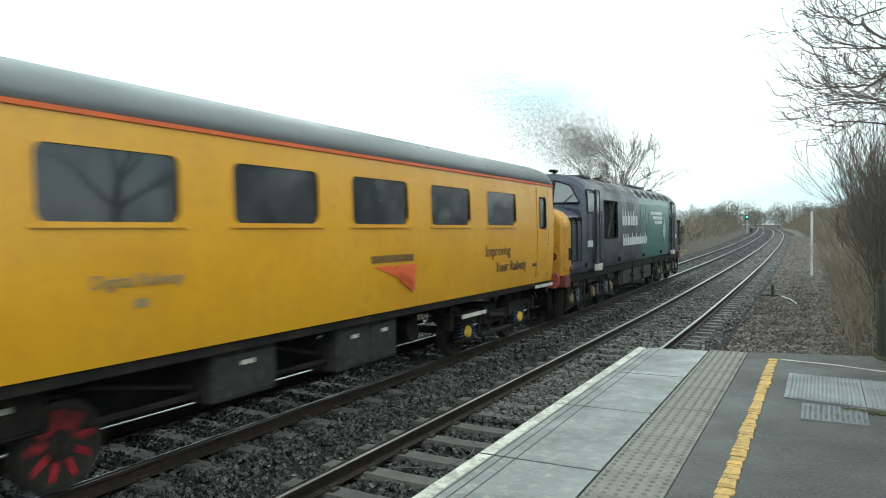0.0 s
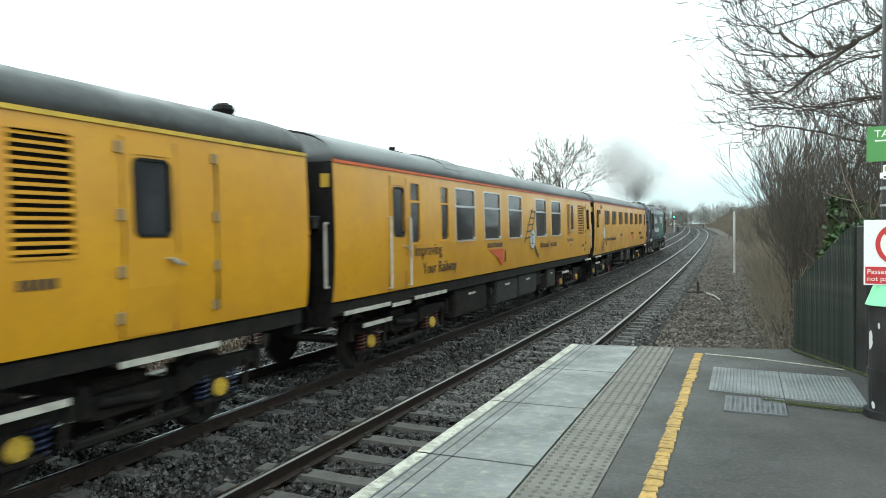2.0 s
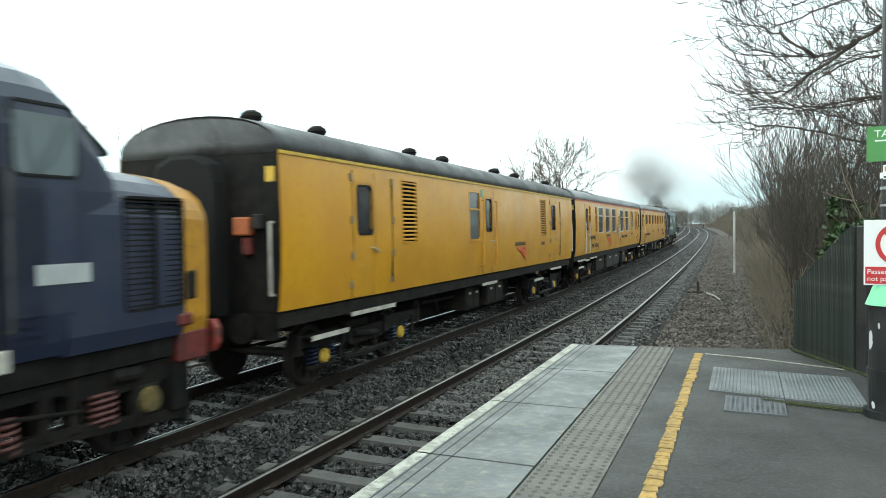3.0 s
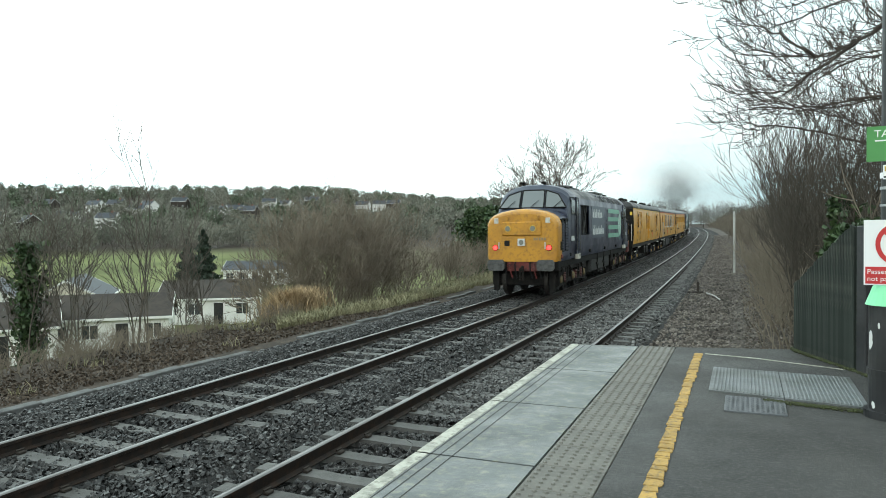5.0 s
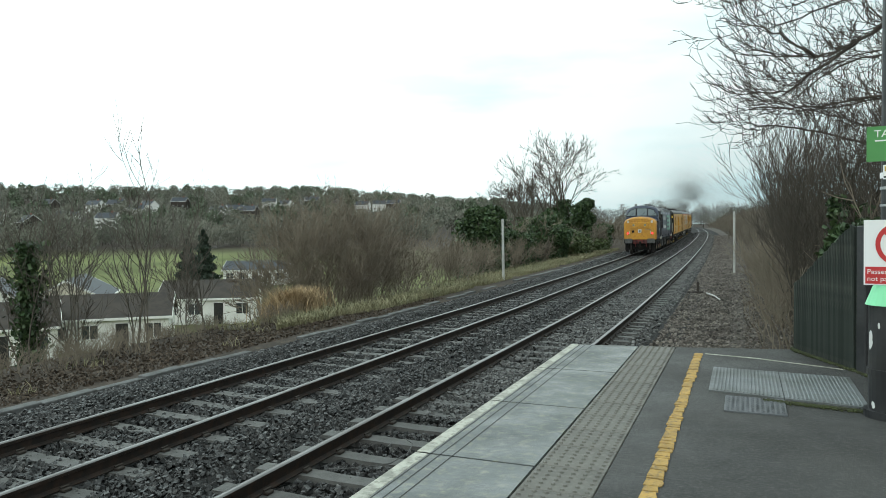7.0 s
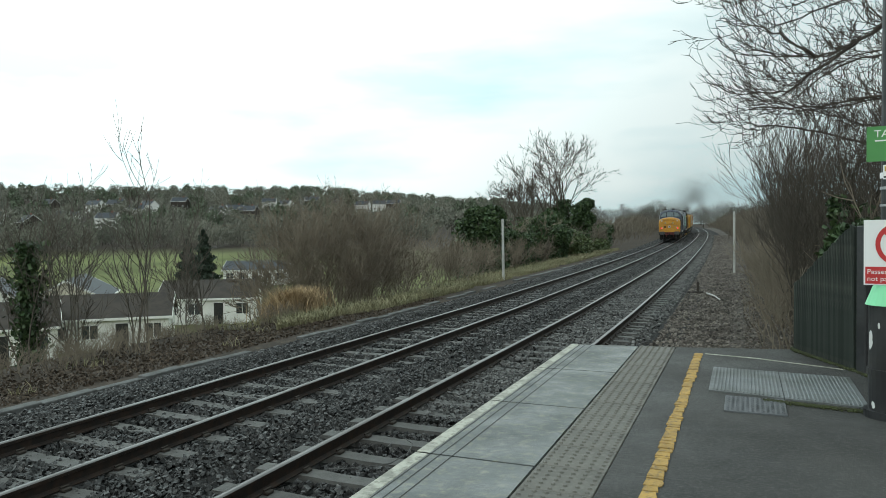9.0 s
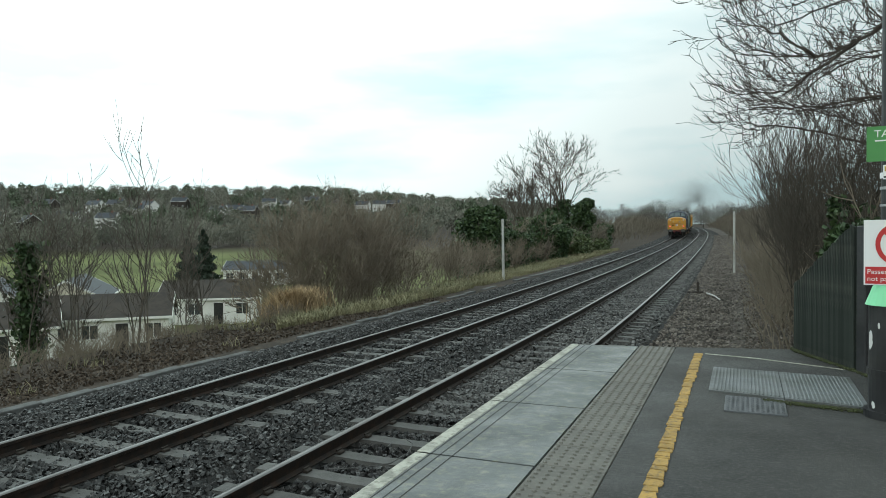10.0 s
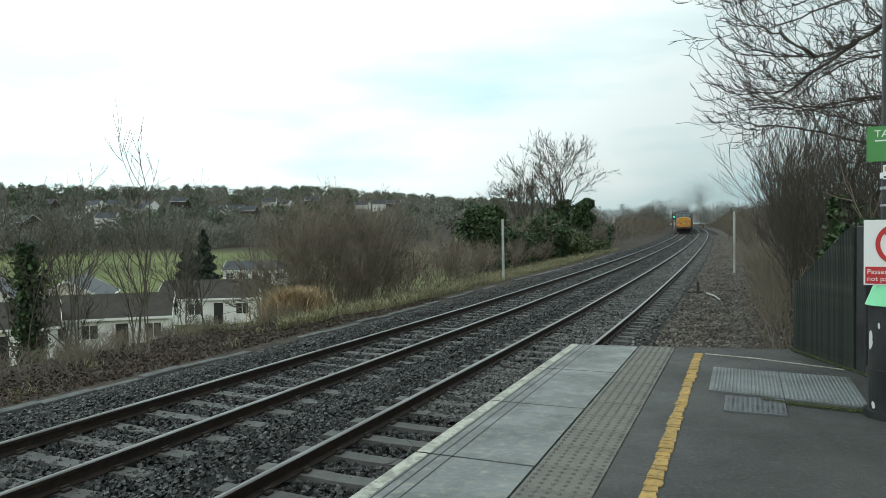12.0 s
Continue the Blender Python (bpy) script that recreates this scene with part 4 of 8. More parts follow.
def inspection_coach():
    """The leading yellow carriage, next to the front engine: seven sealed windows."""
    L = 19.3
    v = empty("test_coach")
    tagged(v, "bright yellow inspection coach with seven dark sealed windows", "railway carriage", group="yellow test coaches")
    h = L / 2
    wins = [(2.55 + 2.165 * i - h, 4.0 + 2.165 * i - h, 2.44, 3.08) for i in range(7)]
    dw = [(0.55 - h, 0.95 - h, 2.36, 3.05), (18.35 - h, 18.75 - h, 2.40, 3.05)]
    coach_shell(v, L, wins + dw + [(1.5 - h, 2.0 - h, 3.14, 3.29)], M["roof_grey"], M["orange_line"], skirt=1.17)
    for w in wins:
        window(v, *w, M["yellow"])
    door(v, 0.38 - h, 1.15 - h, *dw[0])
    door(v, 18.2 - h, 18.92 - h, *dw[1])
    louvre(v, 1.5 - h, 2.0 - h, 3.14, 3.29, coach_side, 4, M["yellow_door"], M["black"])
    part("alarm_box", box_bm(1.37, 1.43, 1.2 - h, 1.36 - h, 2.9, 3.08, bevel=0.01), M["red"], v)
    part("hatch", ring(bmesh.new(), 1.6 - h, 1.78 - h, 1.5, 1.7, 0.02, 0.02, coach_side), M["yellow_door"], v)
    ladder_emblem(v, 2.4 - h, 2.08, False)
    lettering("lettering", "Overhead Line Inspection", 0.26, M["dark_vinyl"], v, 3.1 - h, 1.70, coach_side(1.75) + 0.006, stretch=1.02)
    lettering("lettering", "Digital Railway", 0.17, M["grey_vinyl"], v, 7.35 - h, 1.86, coach_side(1.9) + 0.006, stretch=1.0)
    number_bars(v, 7.8 - h, 1.66, M["grey_vinyl"], 2, 0.08)
    rail_logo(v, 11.65 - h, 1.86)
    lettering("lettering", "Improving", 0.30, M["dark_vinyl"], v, 15.45 - h, 1.85, coach_side(1.9) + 0.006)
    lettering("lettering", "Your Railway", 0.30, M["dark_vinyl"], v, 15.95 - h, 1.53, coach_side(1.6) + 0.008)
    number_bars(v, 17.95 - h, 1.55, M["dark_vinyl"], 5, 0.07, w=0.05)
    coach_bogie(v, -6.95, M["spring_blue"])
    coach_bogie(v, 6.95, M["spring_blue"])
    # a measuring trolley with a red-centred wheelset under the middle
    trolley = part("measuring_trolley", box_bm(-0.6, 0.6, -0.25, 0.25, 0.55, 1.06, bevel=0.03), M["black"], v)
    trolley.location = (0, 7.45 - h, 0)
    wheelset(trolley, 0.0, 0.42, red=True)
    under_box(v, 11.1 - h, 12.6 - h, 0.45, 1.05, lids=2)
    under_box(v, 8.9 - h, 9.9 - h, 0.50, 1.05, lids=1)
    under_box(v, 5.6 - h, 7.2 - h, 0.62, 1.05, "frame_grey", 2, x=1.0)
    for y in (4.9 - h, 13.6 - h):
        part("air_tank", rod(bmesh.new(), (-0.9, y, 0.7), (0.9, y, 0.7), 0.2, seg=12), M["frame_grey"], v)
    for y0, y1 in ((7.5 - h, 8.8 - h), (10.0 - h, 11.0 - h)):
        part("pipe", rod(bmesh.new(), (1.0, y0, 0.95), (1.0, y1, 0.7), 0.03, seg=6), M["frame_grey"], v)
        part("pipe", rod(bmesh.new(), (1.05, y0, 0.62), (1.05, y1, 0.62), 0.035, seg=6), M["frame_grey"], v)
    footboard(v, 0.1 - h, 1.4 - h)
    footboard(v, 18.0 - h, 19.1 - h)
    bm = bmesh.new()
    box(bm, -0.5, 0.5, 1.0 - h, 3.2 - h, 3.80, 3.87, bevel=0.02)
    box(bm, -0.3, 0.4, 15.4 - h, 16.1 - h, 3.80, 3.90, bevel=0.03)
    part("roof_hatch", bm, M["roof_dark"], v)
    return v, 57.55 + h, 6.95


def ultrasonic_coach():
    """The middle carriage: windows with toplights, louvres at one end and a cut-down roof at the other."""
    L = 19.66
    v = empty("test_coach")
    tagged(v, "yellow ultrasonic test coach with toplight windows and louvres", "railway carriage", group="yellow test coaches")
    h = L / 2
    big = [(4.85, 6.0), (6.65, 7.85), (8.55, 9.75), (11.2, 12.42), (13.1, 14.35)]
    wins = [(a - h, b - h, 2.11, 3.18) for a, b in big]
    narrow = [(2.62 - h, 3.02 - h, 2.11, 3.18), (4.05 - h, 4.42 - h, 2.14, 3.18)]
    side = [(15.92 - h, 16.36 - h, 2.25, 3.14)]
    dw = [(1.92 - h, 2.32 - h, 2.25, 3.05), (18.72 - h, 19.12 - h, 2.30, 3.02)]
    grilles = [(15.3 - h, 15.84 - h, 2.10, 3.18), (17.12 - h, 18.2 - h, 2.10, 3.18)]
    coach_shell(v, L, wins + narrow + side + dw + grilles, M["roof_grey"], M["orange_line"])
    for w in wins:
        window(v, *w, M["alloy"], divide=2.82, r=0.05)
    for w in narrow:
        window(v, *w, M["yellow"], divide=2.85, r=0.05)
    for w in side:
        window(v, *w, M["alloy"], r=0.05, w=0.025)
    door(v, 1.8 - h, 2.45 - h, *dw[0])
    door(v, 18.6 - h, 19.28 - h, *dw[1], rails=False)
    for y in (1.74 - h, 2.52 - h):
        bm = bmesh.new()
        rod(bm, (1.45, y, 1.35), (1.45, y, 2.55), 0.022, seg=8)
        for z in (1.35, 2.55):
            rod(bm, (1.38, y, z), (1.45, y, z), 0.016, seg=6)
        part("grab_rail", bm, M["pale_step"], v)
    louvre(v, 15.3 - h, 15.84 - h, 2.10, 3.18, coach_side, 17, M["yellow_door"], M["black"])
    louvre(v, 17.12 - h, 18.2 - h, 2.10, 3.18, coach_side, 17, M["yellow_door"], M["black"])
    ladder_emblem(v, 10.8 - h, 2.04, True)
    lettering("lettering", "Ultrasonic Test Unit", 0.25, M["dark_vinyl"], v, 11.68 - h, 1.76, coach_side(1.85) + 0.006)
    lettering("lettering", "Digital Railway", 0.17, M["grey_vinyl"], v, 15.3 - h, 1.87, coach_side(1.9) + 0.006)
    number_bars(v, 15.85 - h, 1.68, M["grey_vinyl"], 2, 0.08)
    rail_logo(v, 6.85 - h, 1.86)
    part("arrow_mark", box_bm(1.395, 1.402, 8.2 - h, 8.28 - h, 1.5, 1.8), M["dark_vinyl"], v)
    lettering("lettering", "Improving", 0.32, M["dark_vinyl"], v, 2.75 - h, 1.85, coach_side(1.95) + 0.006)
    lettering("lettering", "Your Railway", 0.32, M["dark_vinyl"], v, 3.15 - h, 1.50, coach_side(1.6) + 0.008)
    number_bars(v, 17.9 - h, 1.62, M["dark_vinyl"], 5, 0.08)
    hinges(v, 18.45 - h, (1.5, 2.2, 3.1))
    part("stop_mark", rod(bmesh.new(), (1.39, 18.55 - h, 1.75), (1.41, 18.55 - h, 1.75), 0.06, seg=12), M["red"], v)
    coach_bogie(v, -6.9, M["spring_red"])
    coach_bogie(v, 7.05, M["spring_red"])
    for y0, y1 in ((5.2, 7.3), (8.0, 9.9), (10.0, 11.9), (13.2, 14.3)):
        under_box(v, y0 - h, y1 - h, 0.42, 1.03, "frame_grey" if y0 < 7 else "box_grey", 1)
    bm = bmesh.new()
    box(bm, 0.6, 1.1, 12.2 - h, 12.9 - h, 0.55, 1.0, bevel=0.03)
    part("compressor", bm, M["frame_grey"], v)
    part("pipe", rod(bmesh.new(), (1.1, 12.0 - h, 0.85), (1.1, 13.1 - h, 0.85), 0.05, seg=8), M["frame_grey"], v)
    part("bracket", box_bm(1.1, 1.24, 7.5 - h, 7.62 - h, 0.72, 0.88), M["frame_grey"], v)
    footboard(v, 0.2 - h, 1.7 - h)
    footboard(v, 1.8 - h, 2.5 - h, 1.06)
    footboard(v, 2.7 - h, 4.2 - h)
    footboard(v, 18.3 - h, 19.4 - h)
    # the raised, rounded roof ends over a lowered part, with a silencer on it
    bm = bmesh.new()
    box(bm, 0.3, 0.9, 2.9 - h, 3.5 - h, 3.74, 3.84, bevel=0.03)
    rod(bm, (0.75, 3.2 - h, 3.78), (0.75, 3.2 - h, 3.92), 0.07, seg=10)
    part("silencer", bm, M["black"], v)
    bm = bmesh.new()
    arch = [(x * 0.99, 3.37 + (z - 3.36) * 1.07) for x, z in roof_outline(12)]
    prism(bm, arch, "y", 4.5 - h, 5.5 - h)
    part("roof_cowl", bm, M["roof_grey"], v, "raised grey roof hump", smooth=False)
    return v, 37.05 + h, 6.9


def brake_van():
    """The rear carriage: a short full-brake van, nearly windowless, with double doors and louvres."""
    L = 17.37
    v = empty("brake_van")
    tagged(v, "plain yellow brake van with louvres and double doors", "railway carriage", group="yellow test coaches")
    h = L / 2
    wins = [(6.98 - h, 7.64 - h, 2.11, 3.16)]
    dw = [(2.0 - h, 2.45 - h, 2.29, 3.02), (8.05 - h, 8.45 - h, 2.30, 3.02), (14.35 - h, 14.8 - h, 2.31, 3.04)]
    grilles = [(3.6 - h, 4.2 - h, 2.13, 3.2), (13.05 - h, 13.65 - h, 2.13, 3.2)]
    coach_shell(v, L, wins + dw + grilles, M["roof_dark"], M["axle_yellow"])
    window(v, *wins[0], M["yellow"], divide=2.78, r=0.06, glass="cab_glass")
    door(v, 1.86 - h, 2.56 - h, *dw[0])
    door(v, 7.9 - h, 8.6 - h, *dw[1])
    door(v, 14.2 - h, 14.9 - h, *dw[2])
    for y in (1.82, 3.2, 14.16, 15.5):
        hinges(v, y - h, (1.5, 1.95, 2.5, 3.15))
    for y in (2.56, 14.9):
        part("door_leaf_seam", box_bm(1.36, 1.412, y + 0.62 - h, y + 0.632 - h, 1.45, 3.2), M["rubber"], v)
        bm = bmesh.new()
        rod(bm, (1.45, y - 0.10 - h, 2.05), (1.45, y + 0.06 - h, 1.98), 0.018, seg=6)
        part("door_handle", bm, M["alloy"], v)
    for y in (7.78 - h, 8.72 - h):
        bm = bmesh.new()
        rod(bm, (1.45, y, 1.5), (1.45, y, 3.0), 0.022, seg=8)
        for z in (1.5, 3.0):
            rod(bm, (1.37, y, z), (1.45, y, z), 0.016, seg=6)
        part("grab_rail", bm, M["yellow_door"], v)
    louvre(v, 3.6 - h, 4.2 - h, 2.13, 3.2, coach_side, 15, M["yellow_door"], M["black"])
    louvre(v, 13.05 - h, 13.65 - h, 2.13, 3.2, coach_side, 15, M["yellow_door"], M["black"])
    rail_logo(v, 10.4 - h, 1.86, 0.85)
    number_bars(v, 13.1 - h, 1.85, M["dark_vinyl"], 5, 0.09)
    part("notice", box_bm(1.385, 1.398, 7.75 - h, 7.92 - h, 3.08, 3.24), M["mint"], v)
    for y in (0.45, 2.1, 5.55, 7.3, 11.0, 12.9, 16.6):
        bm = bmesh.new()
        rod(bm, (0.62, y - h, 3.80), (0.62, y - h, 3.92), 0.085, seg=12)
        bmesh.ops.create_uvsphere(bm, u_segments=12, v_segments=6, radius=0.17, matrix=Matrix.Translation((0.62, y - h, 3.92)) @ Matrix.Diagonal((1, 1, 0.6, 1)))
        part("roof_vent", bm, M["black"], v)
    coach_bogie(v, -5.9, M["spring_blue"])
    coach_bogie(v, 5.9, M["spring_blue"])
    under_box(v, 7.2 - h, 8.1 - h, 0.50, 1.03, "frame_grey", 2)
    under_box(v, 8.6 - h, 9.9 - h, 0.48, 1.03, "frame_grey", 2)
    bm = bmesh.new()
    rod(bm, (0.9, 6.0 - h, 1.0), (0.75, 6.6 - h, 0.5), 0.05, seg=6)
    rod(bm, (0.9, 5.4 - h, 0.85), (0.9, 10.9 - h, 0.75), 0.04, seg=6)
    rod(bm, (-0.4, 5.2 - h, 0.75), (0.9, 5.2 - h, 0.75), 0.22, seg=12)
    part("brake_cylinder", bm, M["frame_grey"], v)
    footboard(v, 1.75 - h, 3.2 - h, 1.06)
    footboard(v, 7.7 - h, 8.75 - h, 1.06)
    footboard(v, 14.1 - h, 15.5 - h, 1.06)
    return v, 19.0 + h, 5.9


# ---- the two diesel engines ----
def loco_side(z):
    return float(np.interp(z, [1.15, 1.30, 1.55, 1.9, 2.6, 3.1, 3.32, 3.45, 3.6], [1.24, 1.29, 1.33, 1.345, 1.345, 1.33, 1.29, 1.22, 1.05]))


def loco_section(y, zb=1.18, top=3.80, squeeze=1.0):
    """Closed outline of the engine's body, from the right foot over the roof to the left foot."""
    right = [(loco_side(z), z) for z in (zb, 1.3, 1.55, 1.9, 2.6, 3.1, 3.32, 3.45, 3.6)] + [(0.8, 3.71), (0.5, 3.77), (0.2, 3.80)]
    pts = right + [(-x, z) for x, z in right[::-1]]
    return [(x * squeeze, y, zb + (z - zb) * (top - zb) / (3.80 - zb)) for x, z in pts]


def nose_section(y, w, top, r):
    """Outline of the nose: upright sides and a rounded top."""
    zb = 1.16
    k = [(w * 0.97, zb), (w, 1.32), (w, 1.7), (w, top - r - 0.10), (w * 0.985, top - r), (w * 0.93, top - r * 0.70), (w * 0.82, top - r * 0.44), (w * 0.62, top - r * 0.22), (w * 0.38, top - r * 0.08), (w * 0.15, top)]
    pts = k + [(-x, z) for x, z in k[::-1]]
    return [(x, y, z) for x, z in pts]


def loco_end(v, sy, mats, lit, headcode):
    """One end: nose, cab front with three windscreens, lamps, buffers, hoses. sy: which way it faces."""
    body, dark = mats
    y_c, y_n = 7.25, 8.86

    def m(y):
        return sy * y
    nose = part("nose", loft([nose_section(m(y), w, t, r) for y, w, t, r in ((6.9, 1.325, 2.96, 0.46), (7.6, 1.32, 2.95, 0.46), (8.42, 1.28, 2.90, 0.44))]), body, v, smooth=False)
    front = part("nose_front", loft([nose_section(m(y), w, t, r) for y, w, t, r in ((8.40, 1.285, 2.908, 0.44), (8.66, 1.27, 2.89, 0.43), (8.78, 1.25, 2.86, 0.42), (8.84, 1.21, 2.81, 0.40), (8.86, 1.15, 2.74, 0.37))]), M["nose_yellow"], v, "warning yellow nose front")
    # recessed code panel with two lamps, hatches and notices
    def face(name, x0, x1, z0, z1, mat, d0=0.0, d1=0.03, parent=front, label="", bevel=0.008):
        a, b = m(8.855 + d0), m(8.86 + d1)
        return part(name, box_bm(x0, x1, min(a, b), max(a, b), z0, z1, bevel=bevel), mat, parent, label)
    pn = face("code_panel", -0.70, 0.70, 2.02, 2.48, M["nose_yellow"], 0.0, 0.055, bevel=0.03)
    for x in (-0.48, 0.40):
        bm = rod(bmesh.new(), (x, m(8.90), 2.25), (x, m(8.94), 2.25), 0.115, 0.11, seg=16)
        lamp = part("marker_lamp", bm, M["axle_yellow"], pn)
        bm = rod(bmesh.new(), (x, m(8.935), 2.25), (x, m(8.95), 2.25), 0.09, seg=16)
        part("lens", bm, M["lamp_white"], lamp)
    hl = face("headlamp", -0.14, 0.12, 1.68, 1.92, M["alloy"], 0.0, 0.05)
    part("lens", rod(bmesh.new(), (-0.01, m(8.90), 1.80), (-0.01, m(8.925), 1.80), 0.085, seg=16), M["lamp_white"], hl)
    face("socket", -0.62, -0.44, 1.68, 1.86, M["rubber"], 0, 0.025)
    for x in (-0.95, 0.95):
        bm = rod(bmesh.new(), (x, m(8.70), 1.62), (x, m(8.875), 1.62), 0.105, seg=16)
        tl = part("tail_lamp", bm, M["black"], front)
        part("lens", rod(bmesh.new(), (x, m(8.87), 1.62), (x, m(8.89), 1.62), 0.080, seg=16), M["tail_glow"] if lit else M["red"], tl, "glowing red tail light" if lit else "")
        face("lamp_iron", x * 0.86 - 0.02, x * 0.86 + 0.02, 1.58, 1.80, M["alloy"], -0.04, 0.03)
        face("notice", x * 0.96 - 0.08, x * 0.96 + 0.08, 2.42, 2.60, M["pale_step"], -0.02, 0.006)
        bm = rod(bmesh.new(), (x * 0.55, m(8.78), 2.60), (x * 0.55, m(8.92), 2.60), 0.075, seg=10)
        part("horn_cover", bm, M["nose_yellow"], front)
    fb = bmesh.new()
    for i in range(5):
        a, b = m(8.87), m(8.876)
        box(fb, 0.42 + i * 0.09, 0.48 + i * 0.09, min(a, b), max(a, b), 1.86, 1.95)
    part("marking", fb, M["grey_vinyl"], front)
    # grilles on the nose side
    for y0, y1 in ((7.58, 7.95), (7.99, 8.36)):
        a, b = sorted((m(y0), m(y1)))
        louvre(v, a, b, 1.50, 2.55, lambda z: 1.325 - 0.05 * max(0, (abs(a + b) / 2 - 7.6)) / 0.8, 20, M["black"], M["rubber"])
    if True:
        a, b = sorted((m(8.42), m(8.58)))
        part("brake_hose_box", box_bm(1.22, 1.30, a, b, 1.52, 1.82, bevel=0.02), M["rubber"], nose)
        a, b = sorted((m(8.3), m(8.5)))
        part("red_valve", box_bm(1.25, 1.31, a, b, 1.25, 1.38, bevel=0.02), M["red"], nose)
    # cab roof and raked front
    cab = part("cab", loft([loco_section(m(y), 2.6, t, q) for y, t, q in ((5.9, 3.80, 1.0), (6.7, 3.80, 1.0), (6.95, 3.76, 0.995), (7.12, 3.62, 0.985), (7.34, 3.20, 0.972), (7.48, 2.88, 0.96))]), dark, v)
    # windscreens: one flat in the middle, one wrapping to each side
    def screen(x0, x1, xt0, xt1, zt0, zt1, label=""):
        pts = []
        def sy_at(x, z):
            base = np.interp(z, [2.88, 3.20, 3.62], [7.487, 7.345, 7.125])
            return base + 0.012 - 0.0 * x
        low, high = 2.96, None
        quad = [(x0, low), (x1, low), (xt1, zt1), (xt0, zt0)]
        bm = bmesh.new()
        front_v = [bm.verts.new((x, m(sy_at(x, z)), z)) for x, z in quad]
        back_v = [bm.verts.new((x, m(sy_at(x, z) - 0.03), z)) for x, z in quad]
        bm.faces.new(front_v)
        bm.faces.new(back_v[::-1])
        for i in range(4):
            bm.faces.new((front_v[i], back_v[i], back_v[(i + 1) % 4], front_v[(i + 1) % 4]))
        bmesh.ops.recalc_face_normals(bm, faces=bm.faces[:])
        p = part("windscreen", bm, M["cab_glass"], cab)
        fr = bmesh.new()
        for i in range(4):
            (ax, az), (bx, bz) = quad[i], quad[(i + 1) % 4]
            rod(fr, (ax, m(sy_at(ax, az)), az), (bx, m(sy_at(bx, bz)), bz), 0.022, seg=6)
        part("window_frame", fr, M["rubber"], p)
        wp = bmesh.new()
        mx = (x0 + x1) / 2
        rod(wp, (mx - 0.1, m(sy_at(0, 2.94) + 0.03), 2.93), (mx + 0.22, m(sy_at(0, 3.2) + 0.03), 3.22), 0.012, seg=5)
        part("wiper", wp, M["rubber"], p)
    screen(-0.42, 0.42, -0.40, 0.40, 3.58, 3.58)
    screen(0.48, 1.24, 0.46, 0.92, 3.57, 3.42)
    screen(-1.24, -0.48, -0.92, -0.46, 3.42, 3.57)
    ch = bmesh.new()
    for x in (-0.55, 0.25):
        rod(ch, (x, m(6.6), 3.76), (x, m(6.6), 3.86), 0.05, seg=8)
        box(ch, x - 0.1, x + 0.1, min(m(6.5), m(6.8)), max(m(6.5), m(6.8)), 3.83, 3.90, bevel=0.02)
    part("roof_horn", ch, M["black"], cab)
    # cab side: droplight window, recessed door with pale handrails, step
    a, b = sorted((m(6.42), m(7.02)))
    cw = part("cab_side_window", ring(bmesh.new(), a, b, 2.72, 3.30, 0.06, 0.03, lambda z: loco_side(z) + 0.002), M["rubber"], v)
    part("pane", box_bm(1.322, 1.345, a, b, 2.70, 3.22), M["cab_glass"], cw)
    a, b = sorted((m(5.86), m(6.26)))
    dr = part("cab_door", box_bm(1.30, 1.352, a, b, 1.30, 3.34), dark, v, "recessed dark cab door")
    part("door_edge", ring(bmesh.new(), a + 0.02, b - 0.02, 1.32, 3.30, 0.03, 0.02, lambda z: 1.355), M["rubber"], dr)
    part("door_window", box_bm(1.352, 1.36, a + 0.08, b - 0.08, 2.62, 3.2), M["cab_glass"], dr)
    part("cab_step", box_bm(1.30, 1.42, a - 0.02, b + 0.02, 1.14, 1.32, bevel=0.01), M["pale_step"], dr, "worn pale step")
    hr = bmesh.new()
    for y in (a - 0.06, b + 0.06):
        rod(hr, (1.40, y, 1.45), (1.40, y, 2.75), 0.02, seg=8)
        for z in (1.45, 2.75):
            rod(hr, (1.33, y, z), (1.40, y, z), 0.015, seg=6)
    part("handrail", hr, M["buffer_steel"], v)
    number_bars(v, min(m(6.6), m(7.1)), 1.80, M["white_vinyl"], 5, 0.17, x=1.35, w=0.085)
    # buffer beam, buffers, coupling, hoses
    bm = box_bm(-1.25, 1.25, min(m(8.35), m(8.78)), max(m(8.35), m(8.78)), 0.86, 1.18, bevel=0.02)
    beam = part("buffer_beam", bm, M["black"] if lit else M["red"], v, "grimy buffer beam")
    part("drawhook_plate", box_bm(-0.56, 0.56, min(m(8.7), m(8.80)), max(m(8.7), m(8.80)), 0.84, 1.17, bevel=0.02), M["red"], beam, "grimy red plate round the drawhook")
    for x in (-0.87, 0.87):
        bm = bmesh.new()
        rod(bm, (x, m(8.7), 1.05), (x, m(9.0), 1.05), 0.13, seg=14)
        prism(bm, [(x + 0.30 * c, 1.05 + 0.18 * s_) for c, s_ in ((1, 0.5), (0.8, 1), (-0.8, 1), (-1, 0.5), (-1, -0.5), (-0.8, -1), (0.8, -1), (1, -0.5))], "y", min(m(9.0), m(9.10)), max(m(9.0), m(9.10)))
        part("buffer", bm, M["buffer_steel"] if lit else M["buffer_red"], beam, "greasy grey oval buffer" if lit else "faded red oval buffer")
    bm = bmesh.new()
    rod(bm, (0, m(8.75), 0.98), (0, m(8.98), 0.92), 0.06, seg=8)
    rod(bm, (0.05, m(8.95), 0.95), (0.05, m(8.92), 0.55), 0.04, seg=8)
    rod(bm, (-0.05, m(8.95), 0.95), (-0.05, m(8.92), 0.55), 0.04, seg=8)
